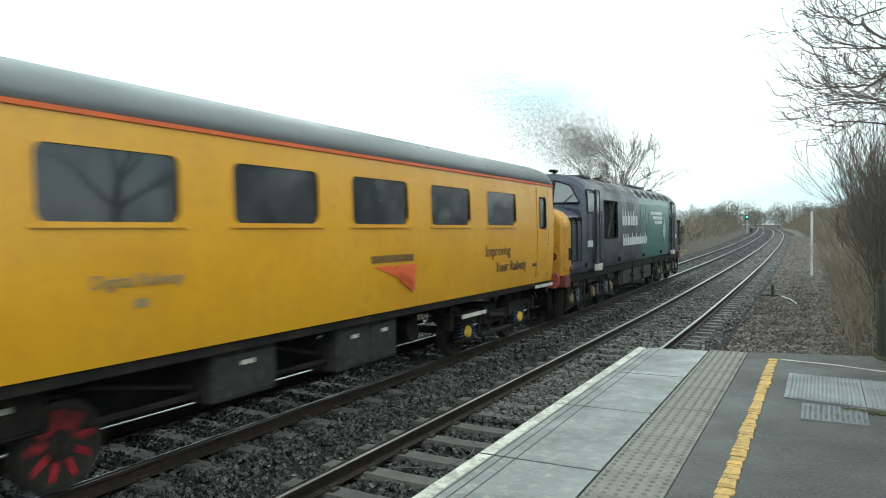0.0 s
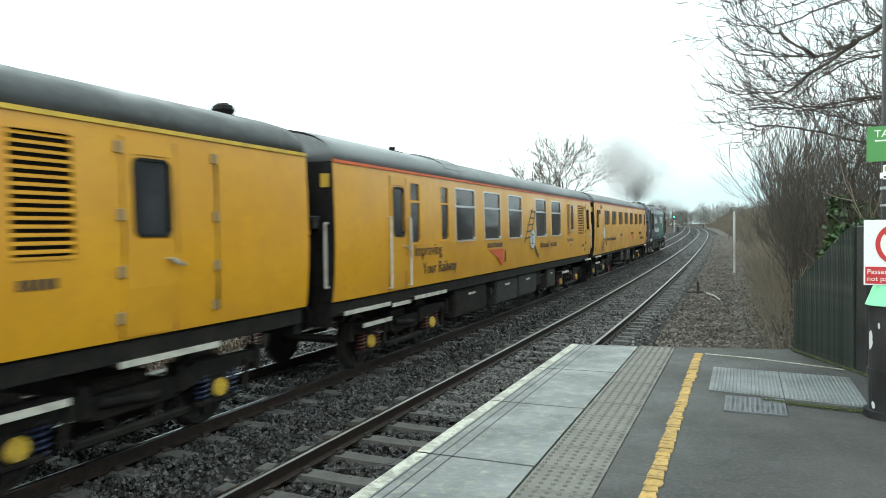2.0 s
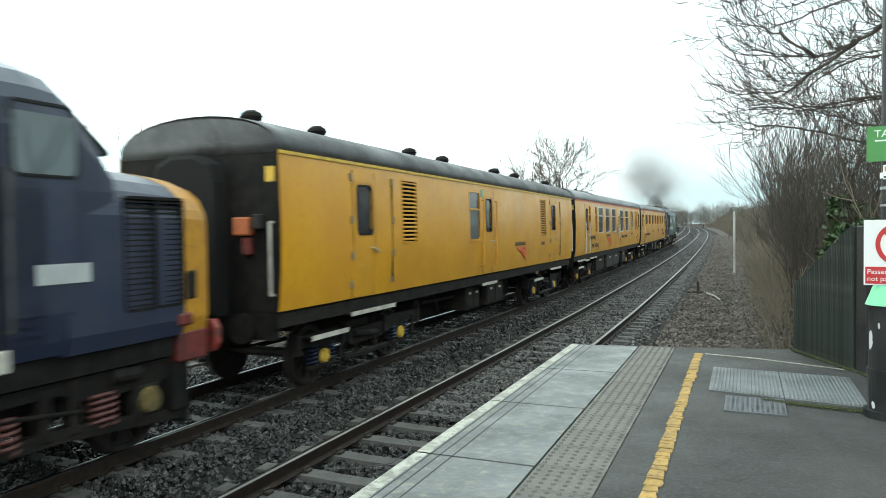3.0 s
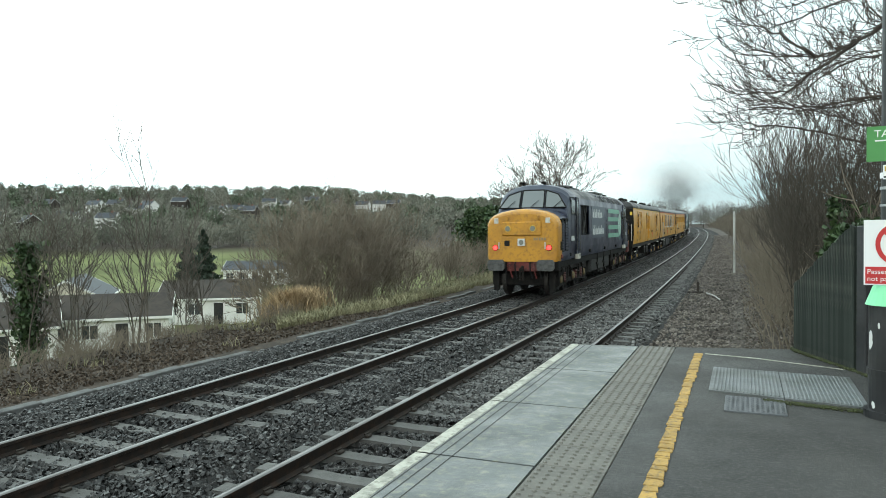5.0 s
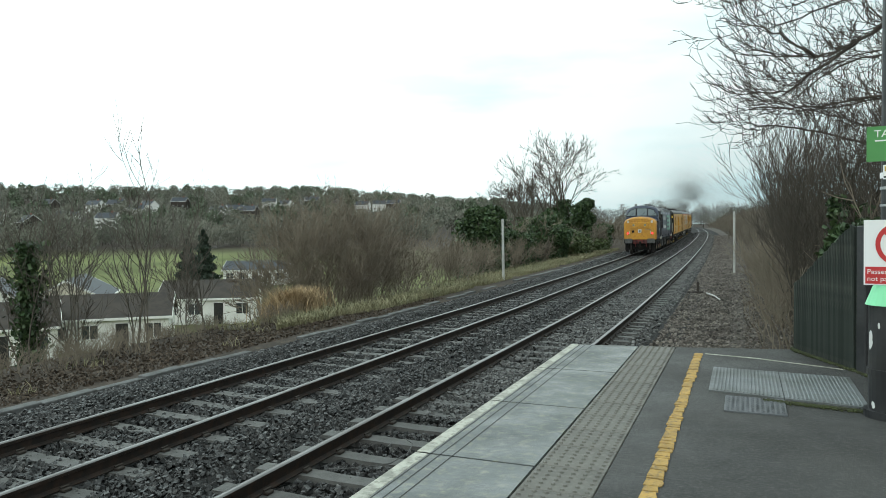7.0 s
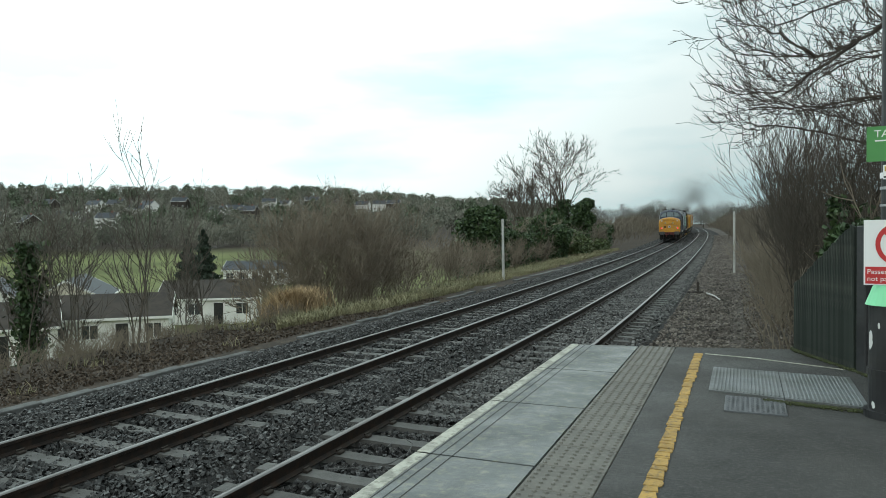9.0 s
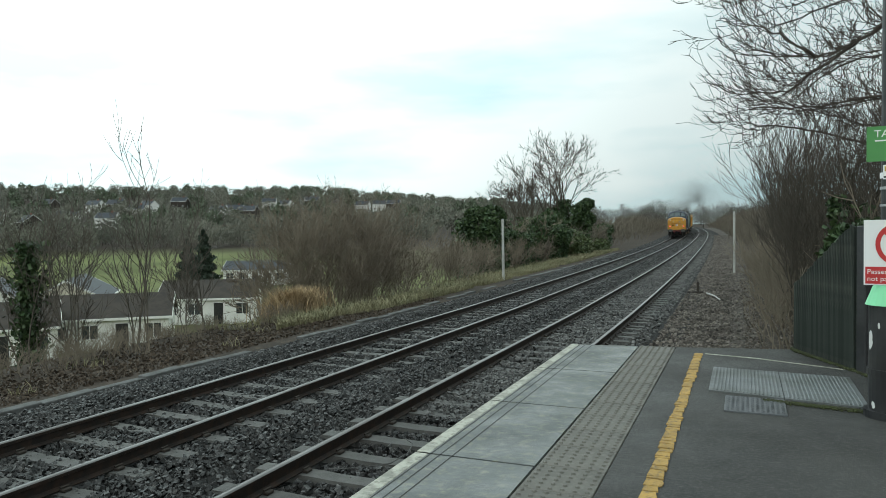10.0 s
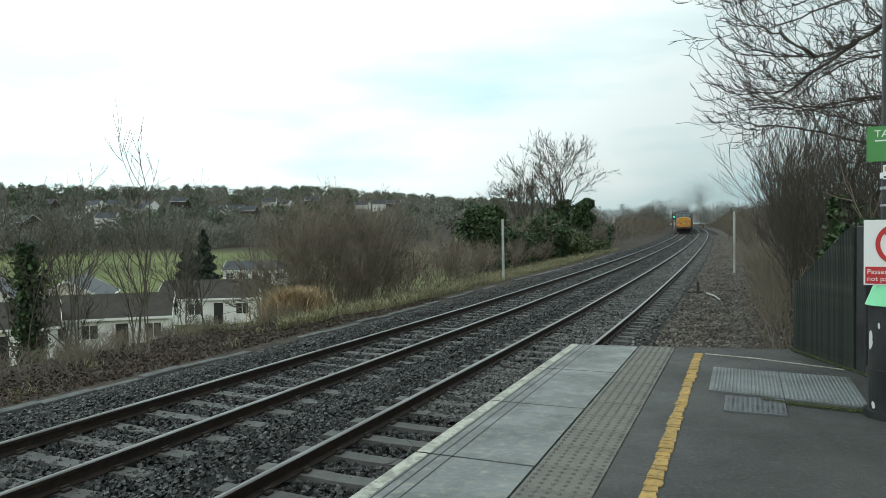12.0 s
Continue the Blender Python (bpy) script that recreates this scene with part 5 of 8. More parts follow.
    part("coupling", bm, M["frame_grey"], beam)
    for i, x in enumerate((-0.6, -0.42, -0.25, 0.28, 0.42, 0.6)):
        bm = bmesh.new()
        pts = [Vector((x, m(8.8), 1.14)), Vector((x + 0.02, m(8.95), 1.08)), Vector((x + 0.05, m(9.0), 0.85)), Vector((x + 0.10, m(8.92), 0.62))]
        for p, q in zip(pts[:-1], pts[1:]):
            rod(bm, p, q, 0.025, seg=6)
        part("brake_hose", bm, M["red"] if i in (1, 4) else M["rubber"], beam)
    bm = bmesh.new()
    box(bm, -1.2, 1.2, min(m(8.3), m(8.45)), max(m(8.3), m(8.45)), 0.35, 0.86, bevel=0.02)
    for x in (-1.0, 1.0):
        box(bm, x - 0.1, x + 0.1, min(m(8.5), m(8.62)), max(m(8.5), m(8.62)), 0.18, 0.86)
    part("snow_plough", bm, M["black"], beam)


def loco_bogie(v, yc, red):
    bogie = part("bogie", box_bm(-0.9, 0.9, -1.9, 1.9, 0.66, 0.92, bevel=0.03), M["black"], v)
    bogie.location = (0, yc, 0)
    for y in (-2.05, 0.0, 2.05):
        wheelset(bogie, y, 0.545)
    for sx in (-1, 1):
        def sp(a, b):
            return min(sx * a, sx * b), max(sx * a, sx * b)
        bm = bmesh.new()
        prism(bm, [(-2.65, 0.72), (-2.65, 0.92), (2.65, 0.92), (2.65, 0.72), (1.4, 0.66), (1.0, 0.80), (-1.0, 0.80), (-1.4, 0.66)], "x", *sp(1.0, 1.12))
        prism(bm, [(-2.5, 0.25), (-2.5, 0.36), (-1.1, 0.50), (1.1, 0.50), (2.5, 0.36), (2.5, 0.25), (1.0, 0.38), (-1.0, 0.38)], "x", *sp(1.04, 1.13))
        for y in (-1.15, -0.85, 0.85, 1.15):
            box(bm, *sp(0.98, 1.16), y - 0.05, y + 0.05, 0.42, 0.90, bevel=0.015)
        part("side_frame", bm, M["frame_grey"], bogie)
        for y in (-2.05, 0.0, 2.05):
            bm = bmesh.new()
            box(bm, *sp(0.96, 1.14), y - 0.20, y + 0.20, 0.36, 0.72, bevel=0.04)
            ab = part("axle_box", bm, M["frame_grey"], bogie)
            bm = rod(bmesh.new(), (sx * 1.13, y, 0.545), (sx * 1.19, y, 0.545), 0.14, 0.12, seg=14)
            part("axle_cap", bm, M["dirty_cap"], ab, "dirty yellow axle end cap")
        for y in (-1.55, -1.42, 0.5, 1.42, 1.55):
            part("coil_spring", coil(bmesh.new(), sx * 1.10, y, 0.42, 0.72, 0.075, 0.02), M["spring_red"] if red else M["spring"], bogie)
        for y in (-0.45, 1.75, -1.8):
            bm = rod(bmesh.new(), (sx * 1.12, y - 0.18, 0.86), (sx * 1.12, y + 0.18, 0.84), 0.085, seg=12)
            rod(bm, (sx * 1.14, y + 0.1, 0.8), (sx * 1.14, y + 0.16, 0.35), 0.025, seg=6)
            part("brake_cylinder", bm, M["frame_grey"], bogie)
        bm = bmesh.new()
        rod(bm, (sx * 1.16, -2.4, 0.62), (sx * 1.16, -1.5, 0.78), 0.02, seg=6)
        rod(bm, (sx * 1.16, 0.2, 0.74), (sx * 1.16, 1.2, 0.62), 0.02, seg=6)
        for y in (-2.35, 2.35):
            rod(bm, (sx * 1.1, y, 0.75), (sx * 1.0, y, 0.2), 0.03, seg=6)
        part("sand_pipe", bm, M["frame_grey"], bogie)
    return bogie


def diesel_engine(name, label, body, dark, new_livery):
    L = 17.72
    h = L / 2
    v = empty(name)
    tagged(v, label, "locomotive", group="diesel engines")
    # body between the cabs
    opening = (3.55 - h, 5.15 - h, 2.0, 3.06)
    zs = [1.18, 1.3, 1.55, 1.9, 2.6, 3.1, 3.32]
    side_skin("body_side", 2 * 7.0, zs, loco_side, [opening], body, v)
    outline = [(loco_side(z), z) for z in (3.318, 3.45, 3.6)] + [(0.8, 3.71), (0.5, 3.77), (0.2, 3.80)]
    outline += [(-x, z) for x, z in outline[::-1]]
    part("roof", loft([[(x, y, z) for x, z in outline] for y in (-6.0, 6.0)]), M["roof_dark"], v, smooth=False)
    part("floor_frame", box_bm(-1.2, 1.2, -8.3, 8.3, 0.95, 1.2), M["black"], v)
    # the louvred opening with its cross braces
    op = part("side_grille", ring(bmesh.new(), *opening, 0.03, 0.03, loco_side), M["black"], v)
    part("backing", box_bm(1.20, 1.24, opening[0], opening[1], 2.0, 3.06), M["rubber"], op)
    br = bmesh.new()
    rod(br, (1.31, opening[0] + 0.45, 2.02), (1.31, opening[1] - 0.35, 3.04), 0.03, seg=6)
    rod(br, (1.31, opening[1] - 0.45, 2.02), (1.31, opening[0] + 0.55, 3.04), 0.03, seg=6)
    part("brace", br, M["box_grey"], op)
    # cantrail grilles along the radiator end
    for i in range(6):
        y0 = 8.0 + i * 1.1 - h
        bm = bmesh.new()
        for k in range(5):
            z = 3.345 + k * 0.045
            x = loco_side(z)
            box(bm, x - 0.04, x + 0.008, y0 + 0.12, y0 + 0.98, z, z + 0.018)
        g = part("roof_grille", bm, M["black"], v)
        bm = bmesh.new()
        prism(bm, [(loco_side(3.32) + 0.0, 3.32), (loco_side(3.58) + 0.002, 3.58), (loco_side(3.58) - 0.03, 3.58), (loco_side(3.32) - 0.03, 3.32)], "y", y0 + 0.1, y0 + 1.0)
        part("backing", bm, M["rubber"], g)
        bm = bmesh.new()
        prism(bm, [(loco_side(3.30), 3.30), (loco_side(3.30) + 0.025, 3.31), (loco_side(3.58) + 0.03, 3.59), (loco_side(3.58), 3.58)], "y", y0 - 0.04, y0 + 0.1)
        part("rib", bm, M["white_vinyl"] if new_livery else body, g)
    a, b = 14.18 - h, 14.7 - h
    louvre(v, a, b, 1.68, 2.55, lambda z: loco_side(z) + 0.004, 18, M["black"], M["rubber"])
    w = part("body_window", ring(bmesh.new(), 14.2 - h, 14.6 - h, 2.64, 2.97, 0.04, 0.03, lambda z: loco_side(z) + 0.004), M["rubber"], v)
    part("pane", box_bm(1.335, 1.345, 14.2 - h, 14.6 - h, 2.64, 2.97), M["cab_glass"], w)
    for y, z0, z1 in ((6.9, 2.78, 3.02), (8.5, 2.6, 3.05), (9.4, 2.5, 3.0), (9.5, 1.95, 2.35)):
        part("access_panel", ring(bmesh.new(), y - h, y + 0.42 - h, z0, z1, 0.02, 0.025, lambda z: loco_side(z) + 0.003), M["navy_dark"], v)
    for y in (1.6, 5.4, 9.0, 12.4):
        part("jacking_point", box_bm(1.26, 1.345, y - h, y + 0.16 - h, 1.28, 1.40, bevel=0.01), M["black"], v)
    # roof fittings
    rf = bmesh.new()
    box(rf, -0.45, 0.45, 4.0 - h, 6.2 - h, 3.76, 3.83, bevel=0.02)
    box(rf, -0.35, 0.35, 7.2 - h, 8.3 - h, 3.78, 3.90, bevel=0.03)
    rod(rf, (0, 12.0 - h, 3.77), (0, 12.0 - h, 3.84), 0.75, seg=20)
    part("roof_fitting", rf, M["roof_dark"], v)
    for y in (3.0, 9.2, 10.2):
        part("roof_hatch", box_bm(0.35, 0.9, y - h, y + 0.7 - h, 3.70, 3.79, bevel=0.02), M["roof_dark"], v)
    ex = bmesh.new()
    rod(ex, (0, 7.7 - h, 3.84), (0, 7.7 - h, 4.0), 0.16, seg=12)
    part("exhaust", ex, M["black"], v)
    x = 1.352
    if new_livery:
        # green field on the rear half of the side
        bm = bmesh.new()
        za = [1.20, 1.3, 1.55, 1.9, 2.6, 3.1, 3.31]
        for p, q in zip(za[:-1], za[1:]):
            bm.faces.new([bm.verts.new((loco_side(z) + 0.004, y, z)) for y, z in ((8.3 - h + (3.3 - p) * 0.2, p), (14.1 - h, p), (14.1 - h, q), (8.3 - h + (3.3 - q) * 0.2, q))])
        part("green_field", bm, M["teal"], v, "teal green side panel")
        bars = [(5.75, 8.05, 2.35, 2.82, 6), (5.85, 9.6, 1.72, 2.10, 12)]
        wing_m, com_m, com_in = M["white_vinyl"], M["white_vinyl"], M["teal"]
    else:
        bm = box_bm(x - 0.012, x - 0.001, 5.75 - h, 8.9 - h, 1.82, 3.08)
        part("green_field", bm, material("faded_blue_green_panel", (0.055, 0.075, 0.10), 0.4, vary=(0.07, 0.09, 0.11), scale=2), v, "faded blue-grey lettering panel")
        bars = [(5.95, 8.3, 2.62, 2.98, 6), (5.95, 8.7, 1.95, 2.32, 8)]
        wing_m, com_m, com_in = M["mint"], M["pale_mint"], M["mint"]
    r = random.Random(7)
    for y0, y1, z0, z1, n in bars:
        bm = bmesh.new()
        wch = (y1 - y0) / n
        for i in range(n):
            zt = z1 if (i in (0, 1, 4) or r.random() < 0.35) else z0 + (z1 - z0) * 0.72
            ya, yb = y0 + i * wch, y0 + (i + 0.76) * wch
            box(bm, x - 0.006, x + 0.004, ya - h, ya + wch * 0.26 - h, z0, zt)
            box(bm, x - 0.006, x + 0.003, ya + wch * 0.26 - h, yb - h, z0 + (z1 - z0) * 0.04, z0 + (z1 - z0) * 0.66)
        part("lettering_bar", bm, M["white_vinyl"], v, "row of pale lettering marks")
    # wing stripes and compass star
    cy, cz, cr = (13.0, 2.15, 0.36) if new_livery else (13.5, 2.33, 0.47)
    if new_livery:
        stripes = [(10.3 + 0.35 * i, 12.55, 2.74 - 0.17 * i, 2.86 - 0.17 * i) for i in range(3)]
    else:
        stripes = [(9.9, cy - (0.25 if i in (0, 3) else 0.42), 2.86 - 0.365 * i, 3.05 - 0.365 * i) for i in range(4)]
    for y0, y1, z0, z1 in stripes:
        part("wing_stripe", box_bm(x - 0.012, x + 0.002, y0 - h, y1 - h, z0, z1), wing_m, v, "pale livery stripe")
    bm = bmesh.new()
    prism(bm, [(cy - h + cr * math.cos(2 * math.pi * i / 28), cz + cr * 1.12 * math.sin(2 * math.pi * i / 28)) for i in range(28)], "x", x - 0.01, x + 0.004)
    star = part("compass", bm, com_in if new_livery else com_m, v, "compass star livery mark")
    for k, (ry, rz, mat) in enumerate(((0.28, 0.28, com_m if new_livery else M["mint"]), (cr * 1.28, cr * 1.5, M["white_vinyl"]))):
        for q in range(4):
            a = math.pi / 2 * q + (math.pi / 4 if k == 0 else 0)
            tip = (cy - h + ry * math.cos(a) * (1.3 if k == 0 else 1), cz + rz * math.sin(a) * (1.3 if k == 0 else 1))
            for e, mm in ((0.5, mat), (-0.5, M["mint"] if k else M["pale_mint"])):
                b_ = a + math.copysign(math.pi / 4, e)
                base = (cy - h + 0.11 * math.cos(b_), cz + 0.11 * math.sin(b_))
                bm = bmesh.new()
                prism(bm, [(cy - h, cz), tip, base], "x", x, x + 0.007 + 0.003 * k)
                part("star_point", bm, mm, star)
    for sy in (-1, 1):
        loco_end(v, sy, (body, dark), lit=(sy < 0 and not new_livery), headcode=True)
        loco_bogie(v, sy * 5.95, red=not new_livery)
    # fuel and water tanks between the bogies
    tk = part("fuel_tank", box_bm(-1.15, 1.15, -2.6, 2.4, 0.42, 0.95, bevel=0.06), M["box_grey"], v)
    for y0, y1 in ((-2.4, -1.2), (-0.9, 0.5), (0.8, 2.2)):
        part("tank_panel", box_bm(1.15, 1.18, y0, y1, 0.48, 0.92, bevel=0.01), M["box_grey"], tk)
    bm = bmesh.new()
    for y in (-1.05, 0.62, 2.55):
        rod(bm, (1.2, y, 0.5), (1.2, y, 1.15), 0.03, seg=6)
        rod(bm, (1.2, y - 0.3, 0.75), (1.2, y + 0.2, 0.7), 0.05, seg=8)
    part("pipe", bm, M["frame_grey"], tk)
    return v


# how far along the line the tail of the train has come
TRAIN_S = [(0.0, -61.02), (0.5, -52.98), (1.0, -44.64), (1.5, -36.5), (2.0, -28.13), (2.5, -19.85), (3.0, -11.4), (3.2, -8.0), (4.0, 5.8), (4.8, 19.8), (5.5, 32.0), (6.0, 40.8), (6.5, 49.5),
           (7.0, 58.0), (8.0, 74.9), (9.0, 91.4), (9.5, 99.6), (10.0, 107.7), (10.5, 115.7), (11.0, 123.5), (11.5, 131.0), (12.0, 138.3)]


def train_at(t):
    return float(np.interp(t, [a for a, _ in TRAIN_S], [b for _, b in TRAIN_S]))


def car_pose(t, mid, half):
    s = train_at(t) + mid
    a, _ = on_line(s - half, FAR_TRACK, RAIL_TOP)
    b, _ = on_line(s + half, FAR_TRACK, RAIL_TOP)
    d = b - a
    return Matrix.Translation((a + b) / 2) @ Matrix.Rotation(math.atan2(-d.x, d.y), 4, "Z") @ Matrix.Rotation(math.atan2(d.z, math.hypot(d.x, d.y)), 4, "X")


CARS = [inspection_coach(), ultrasonic_coach(), brake_van()]
rear_engine = diesel_engine("diesel_engine", "navy blue diesel engine with a yellow nose and pale green stripes", M["navy"], M["navy_dark"], False)
front_engine = diesel_engine("diesel_engine", "dark navy and teal diesel engine with white marks", M["navy_dark"], M["navy_dark"], True)
rear_engine.scale = front_engine.scale = (1, 1, 1.042)
CARS += [(rear_engine, 9.0, 5.95), (front_engine, 78.1 + 8.86, 5.95)]


def motions():
    for ob, mid, half in CARS:
        walk(ob, [(t, car_pose(t, mid, half)) for t, _ in TRAIN_S])
    for ws, y, r in WHEELSETS:
        walk(ws, [(i / 30, pose(0, y, r, rx=-math.degrees(train_at(i / 30) / r))) for i in range(361)])
    for ob, rows in DRIFT:
        walk(ob, rows)


DRIFT = []
# ---- loose stones, cable trough, verge ----
M.update({
    "bark": material("bare_bark", (0.1063, 0.09125, 0.075), 0.9, vary=(0.06875, 0.06125, 0.05), scale=3, spec=0.2),
    "bark_dark": material("dark_damp_bark", (0.075, 0.064, 0.055), 0.9, vary=(0.10, 0.088, 0.072), scale=3, spec=0.2),
    "twig_brown": material("brown_twigs", (0.2012, 0.1682, 0.1294), 0.9, vary=(0.1437, 0.1207, 0.09344), scale=0.8, spec=0.15),
    "twig_grey": material("grey_brown_twigs", (0.1495, 0.1288, 0.1012), 0.9, vary=(0.1035, 0.08855, 0.07015), scale=0.8, spec=0.15),
    "ivy": material("ivy_leaves", (0.030, 0.055, 0.022), 0.5, vary=(0.055, 0.085, 0.03), scale=2, island=0.4, spec=0.3),
    "bramble": material("bramble_leaves", (0.055, 0.085, 0.028), 0.6, vary=(0.09, 0.10, 0.04), scale=2, island=0.4),
    "dry_leaf": material("dry_brown_leaves", (0.078, 0.060, 0.045), 0.8, vary=(0.050, 0.037, 0.027), scale=2, island=0.5, spec=0.2),
    "dry_grass": material("dry_winter_grass", (0.2295, 0.2082, 0.119), 0.85, vary=(0.1275, 0.1275, 0.06375), scale=0.6, island=0.35),
    "rust_grass": material("rust_brown_bracken", (0.36, 0.255, 0.14), 0.85, vary=(0.22, 0.155, 0.09), scale=1.0, island=0.35),
    "conifer": material("dark_conifer", (0.022, 0.035, 0.022), 0.8, island=0.4),
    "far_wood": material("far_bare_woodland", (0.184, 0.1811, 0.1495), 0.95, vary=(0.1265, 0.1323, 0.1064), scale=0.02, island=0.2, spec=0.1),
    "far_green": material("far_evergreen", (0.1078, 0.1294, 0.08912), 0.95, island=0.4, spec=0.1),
    "white_wall": material("white_render_wall", (0.72, 0.71, 0.68), 0.7, vary=(0.62, 0.61, 0.58), scale=1.0),
    "cream_wall": material("cream_clad_wall", (0.55, 0.50, 0.41), 0.7, vary=(0.47, 0.43, 0.35), scale=1.0),
    "slate": material("dark_roof_tiles", (0.045, 0.050, 0.060), 0.6, vary=(0.032, 0.035, 0.041), scale=1.5, bump=0.2, bump_scale=6, spec=0.2),
    "brown_roof": material("brown_roof_tiles", (0.055, 0.045, 0.038), 0.75, vary=(0.036, 0.031, 0.027), scale=1.5, bump=0.2, bump_scale=6, spec=0.15),
    "red_roof": material("red_brick_wall", (0.22, 0.10, 0.07), 0.8, vary=(0.16, 0.08, 0.06), scale=1.0),
    "house_glass": material("house_window_glass", (0.04, 0.045, 0.05), 0.08, spec=0.7),
    "white_post": material("weathered_pale_post", (0.42, 0.42, 0.40), 0.7, vary=(0.30, 0.30, 0.28), scale=4),
})
grit = np.random.RandomState(21)
CUBE_V = np.array([[x, y, z] for x in (-1, 1) for y in (-1, 1) for z in (-1, 1)], float)
CUBE_F = np.array([[0, 1, 3, 2], [4, 6, 7, 5], [0, 4, 5, 1], [2, 3, 7, 6], [0, 2, 6, 4], [1, 5, 7, 3]])


def random_turns(n, r):
    q = r.normal(size=(n, 4))
    q /= np.linalg.norm(q, axis=1)[:, None]
    w, x, y, z = q.T
    return np.stack([1 - 2 * (y * y + z * z), 2 * (x * y - z * w), 2 * (x * z + y * w), 2 * (x * y + z * w), 1 - 2 * (x * x + z * z), 2 * (y * z - x * w),
                     2 * (x * z - y * w), 2 * (y * z + x * w), 1 - 2 * (x * x + y * y)], -1).reshape(n, 3, 3)


def stones(name, places, radii, mat, label, r):
    n = len(places)
    base = CUBE_V[None] * r.uniform(0.45, 0.8, (n, 8, 3)) * r.uniform(0.6, 1.15, (n, 1, 3))
    V = np.einsum("nij,nkj->nki", random_turns(n, r), base) * radii[:, None, None] + places[:, None, :]
    F = CUBE_F[None] + (np.arange(n) * 8)[:, None, None]
    ob = fast_mesh(name, V.reshape(-1, 3), F.reshape(-1, 4), mat)
    return tagged(ob, label, "stones", kind="stuff")


def line_places(s, off):
    x, y = np.interp(s, LINE_S, LINE_X), np.interp(s, LINE_S, LINE_Y)
    h, z = np.interp(s, LINE_S, LINE_H), np.interp(s, LINE_S, LINE_Z)
    return np.stack([x + off * np.cos(h), y + off * np.sin(h), z], -1)


def scatter_ballast():
    for s0, s1, dens, size in ((0.0, 12.0, 430, 0.034), (12.0, 45.0, 125, 0.045), (45.0, 150.0, 26, 0.075)):
        n = int((s1 - s0) * 7.9 * dens)
        s, off = grit.uniform(s0, s1, n), grit.uniform(-7.95, -0.02, n)
        keep = np.ones(n, bool)
        for c, p, lim in ((NEAR_TRACK, np.where((s > 8.4) & (off < NEAR_TRACK + 0.6), 0.8, 0.05), 1.22), (FAR_TRACK, 0.5, 1.2)):
            k = np.abs(((s + 3.0 + 0.325) % 0.65) - 0.325) < 0.13
            keep &= ~(k & (np.abs(off - c) < lim) & (grit.uniform(size=n) > p))
            for side in (-0.7525, 0.7525):
                keep &= np.abs(off - c - side) > 0.085
        s, off = s[keep], off[keep]
        P = line_places(s, off)
        n = len(s)
        heap = np.interp(off, [-8.1, -7.3, -6.9, -6.3, -3.9, -3.3, -2.9, 0], [-0.17, -0.02, 0.02, -0.012, -0.012, 0.02, -0.045, -0.035])
        heap = heap + np.where((s > 8.4) & (off > -2.3) & (off < -0.95), 0.035, 0.0)
        P[:, 2] += BED + heap + grit.uniform(-0.012, 0.022, n)
        radii = size * grit.uniform(0.65, 1.35, n)
        # paler stone lies on the near track past the platform end, more of it farther on
        pale = (off > -2.75) & (s > 8.6) & (grit.uniform(size=n) < np.interp(s, [8.6, 30], [0.75, 0.95]))
        stones("ballast_stones", P[~pale], radii[~pale], M["ballast"], "loose angular dark grey ballast stones round the rails", grit)
        if pale.any():
            stones("ballast_stones", P[pale], radii[pale], M["ballast_pale"], "paler ballast stones on the near track", grit)
    n = 34000
    along = grit.uniform(size=n) ** 1.9
    s, off = 8.4 + 120 * along, grit.uniform(0.1, 3.4, n)
    P = line_places(s, off)
    P[:, 2] = ground_height(P[:, 0], P[:, 1]) + 0.01
    P[:, 2] = np.maximum(P[:, 2], np.where(off < 1.2, P[:, 2] * 0 + BED + np.interp(s, LINE_S, LINE_Z) - np.interp(off, [0, 0.6, 1.2], [0, 0.03, 0.09]) + 0.005, -9))
    stones("cess_stones", P, 0.032 * grit.uniform(0.5, 1.4, n) * (1 + 1.3 * along), M["cess_stone"], "brown-grey stones and chippings beside the track", grit)


scatter_ballast()


def build_trough():
    tr = empty("cable_trough")
    tagged(tr, "grey concrete cable trough lids along the far track", "cable trough", kind="structure")
    r = random.Random(9)
    bm = box_bm(-0.10, 0.10, -0.485, 0.485, -0.10, 0.0, bevel=0.012)
    first = part("trough_lid", bm, M["trough"], tr)
    s, n = 2.0, 0
    while s < 70:
        p, h = on_line(s, -8.15 + 0.12 * math.sin(s * 0.15) + r.uniform(-0.025, 0.025), -1.158 + r.uniform(-0.03, 0.014))
        if s > 9 and r.random() < 0.16:      # buried under stone and leaves
            s += 1.0
            continue
        ob = first if n == 0 else first.copy()
        if n:
            scene.collection.objects.link(ob)
        ob.matrix_basis = Matrix.Translation(p) @ Matrix.Rotation(h + r.uniform(-0.05, 0.05), 4, "Z") @ Matrix.Rotation(r.uniform(-0.07, 0.07), 4, "Y")
        s += 1.0
        n += 1


build_trough()


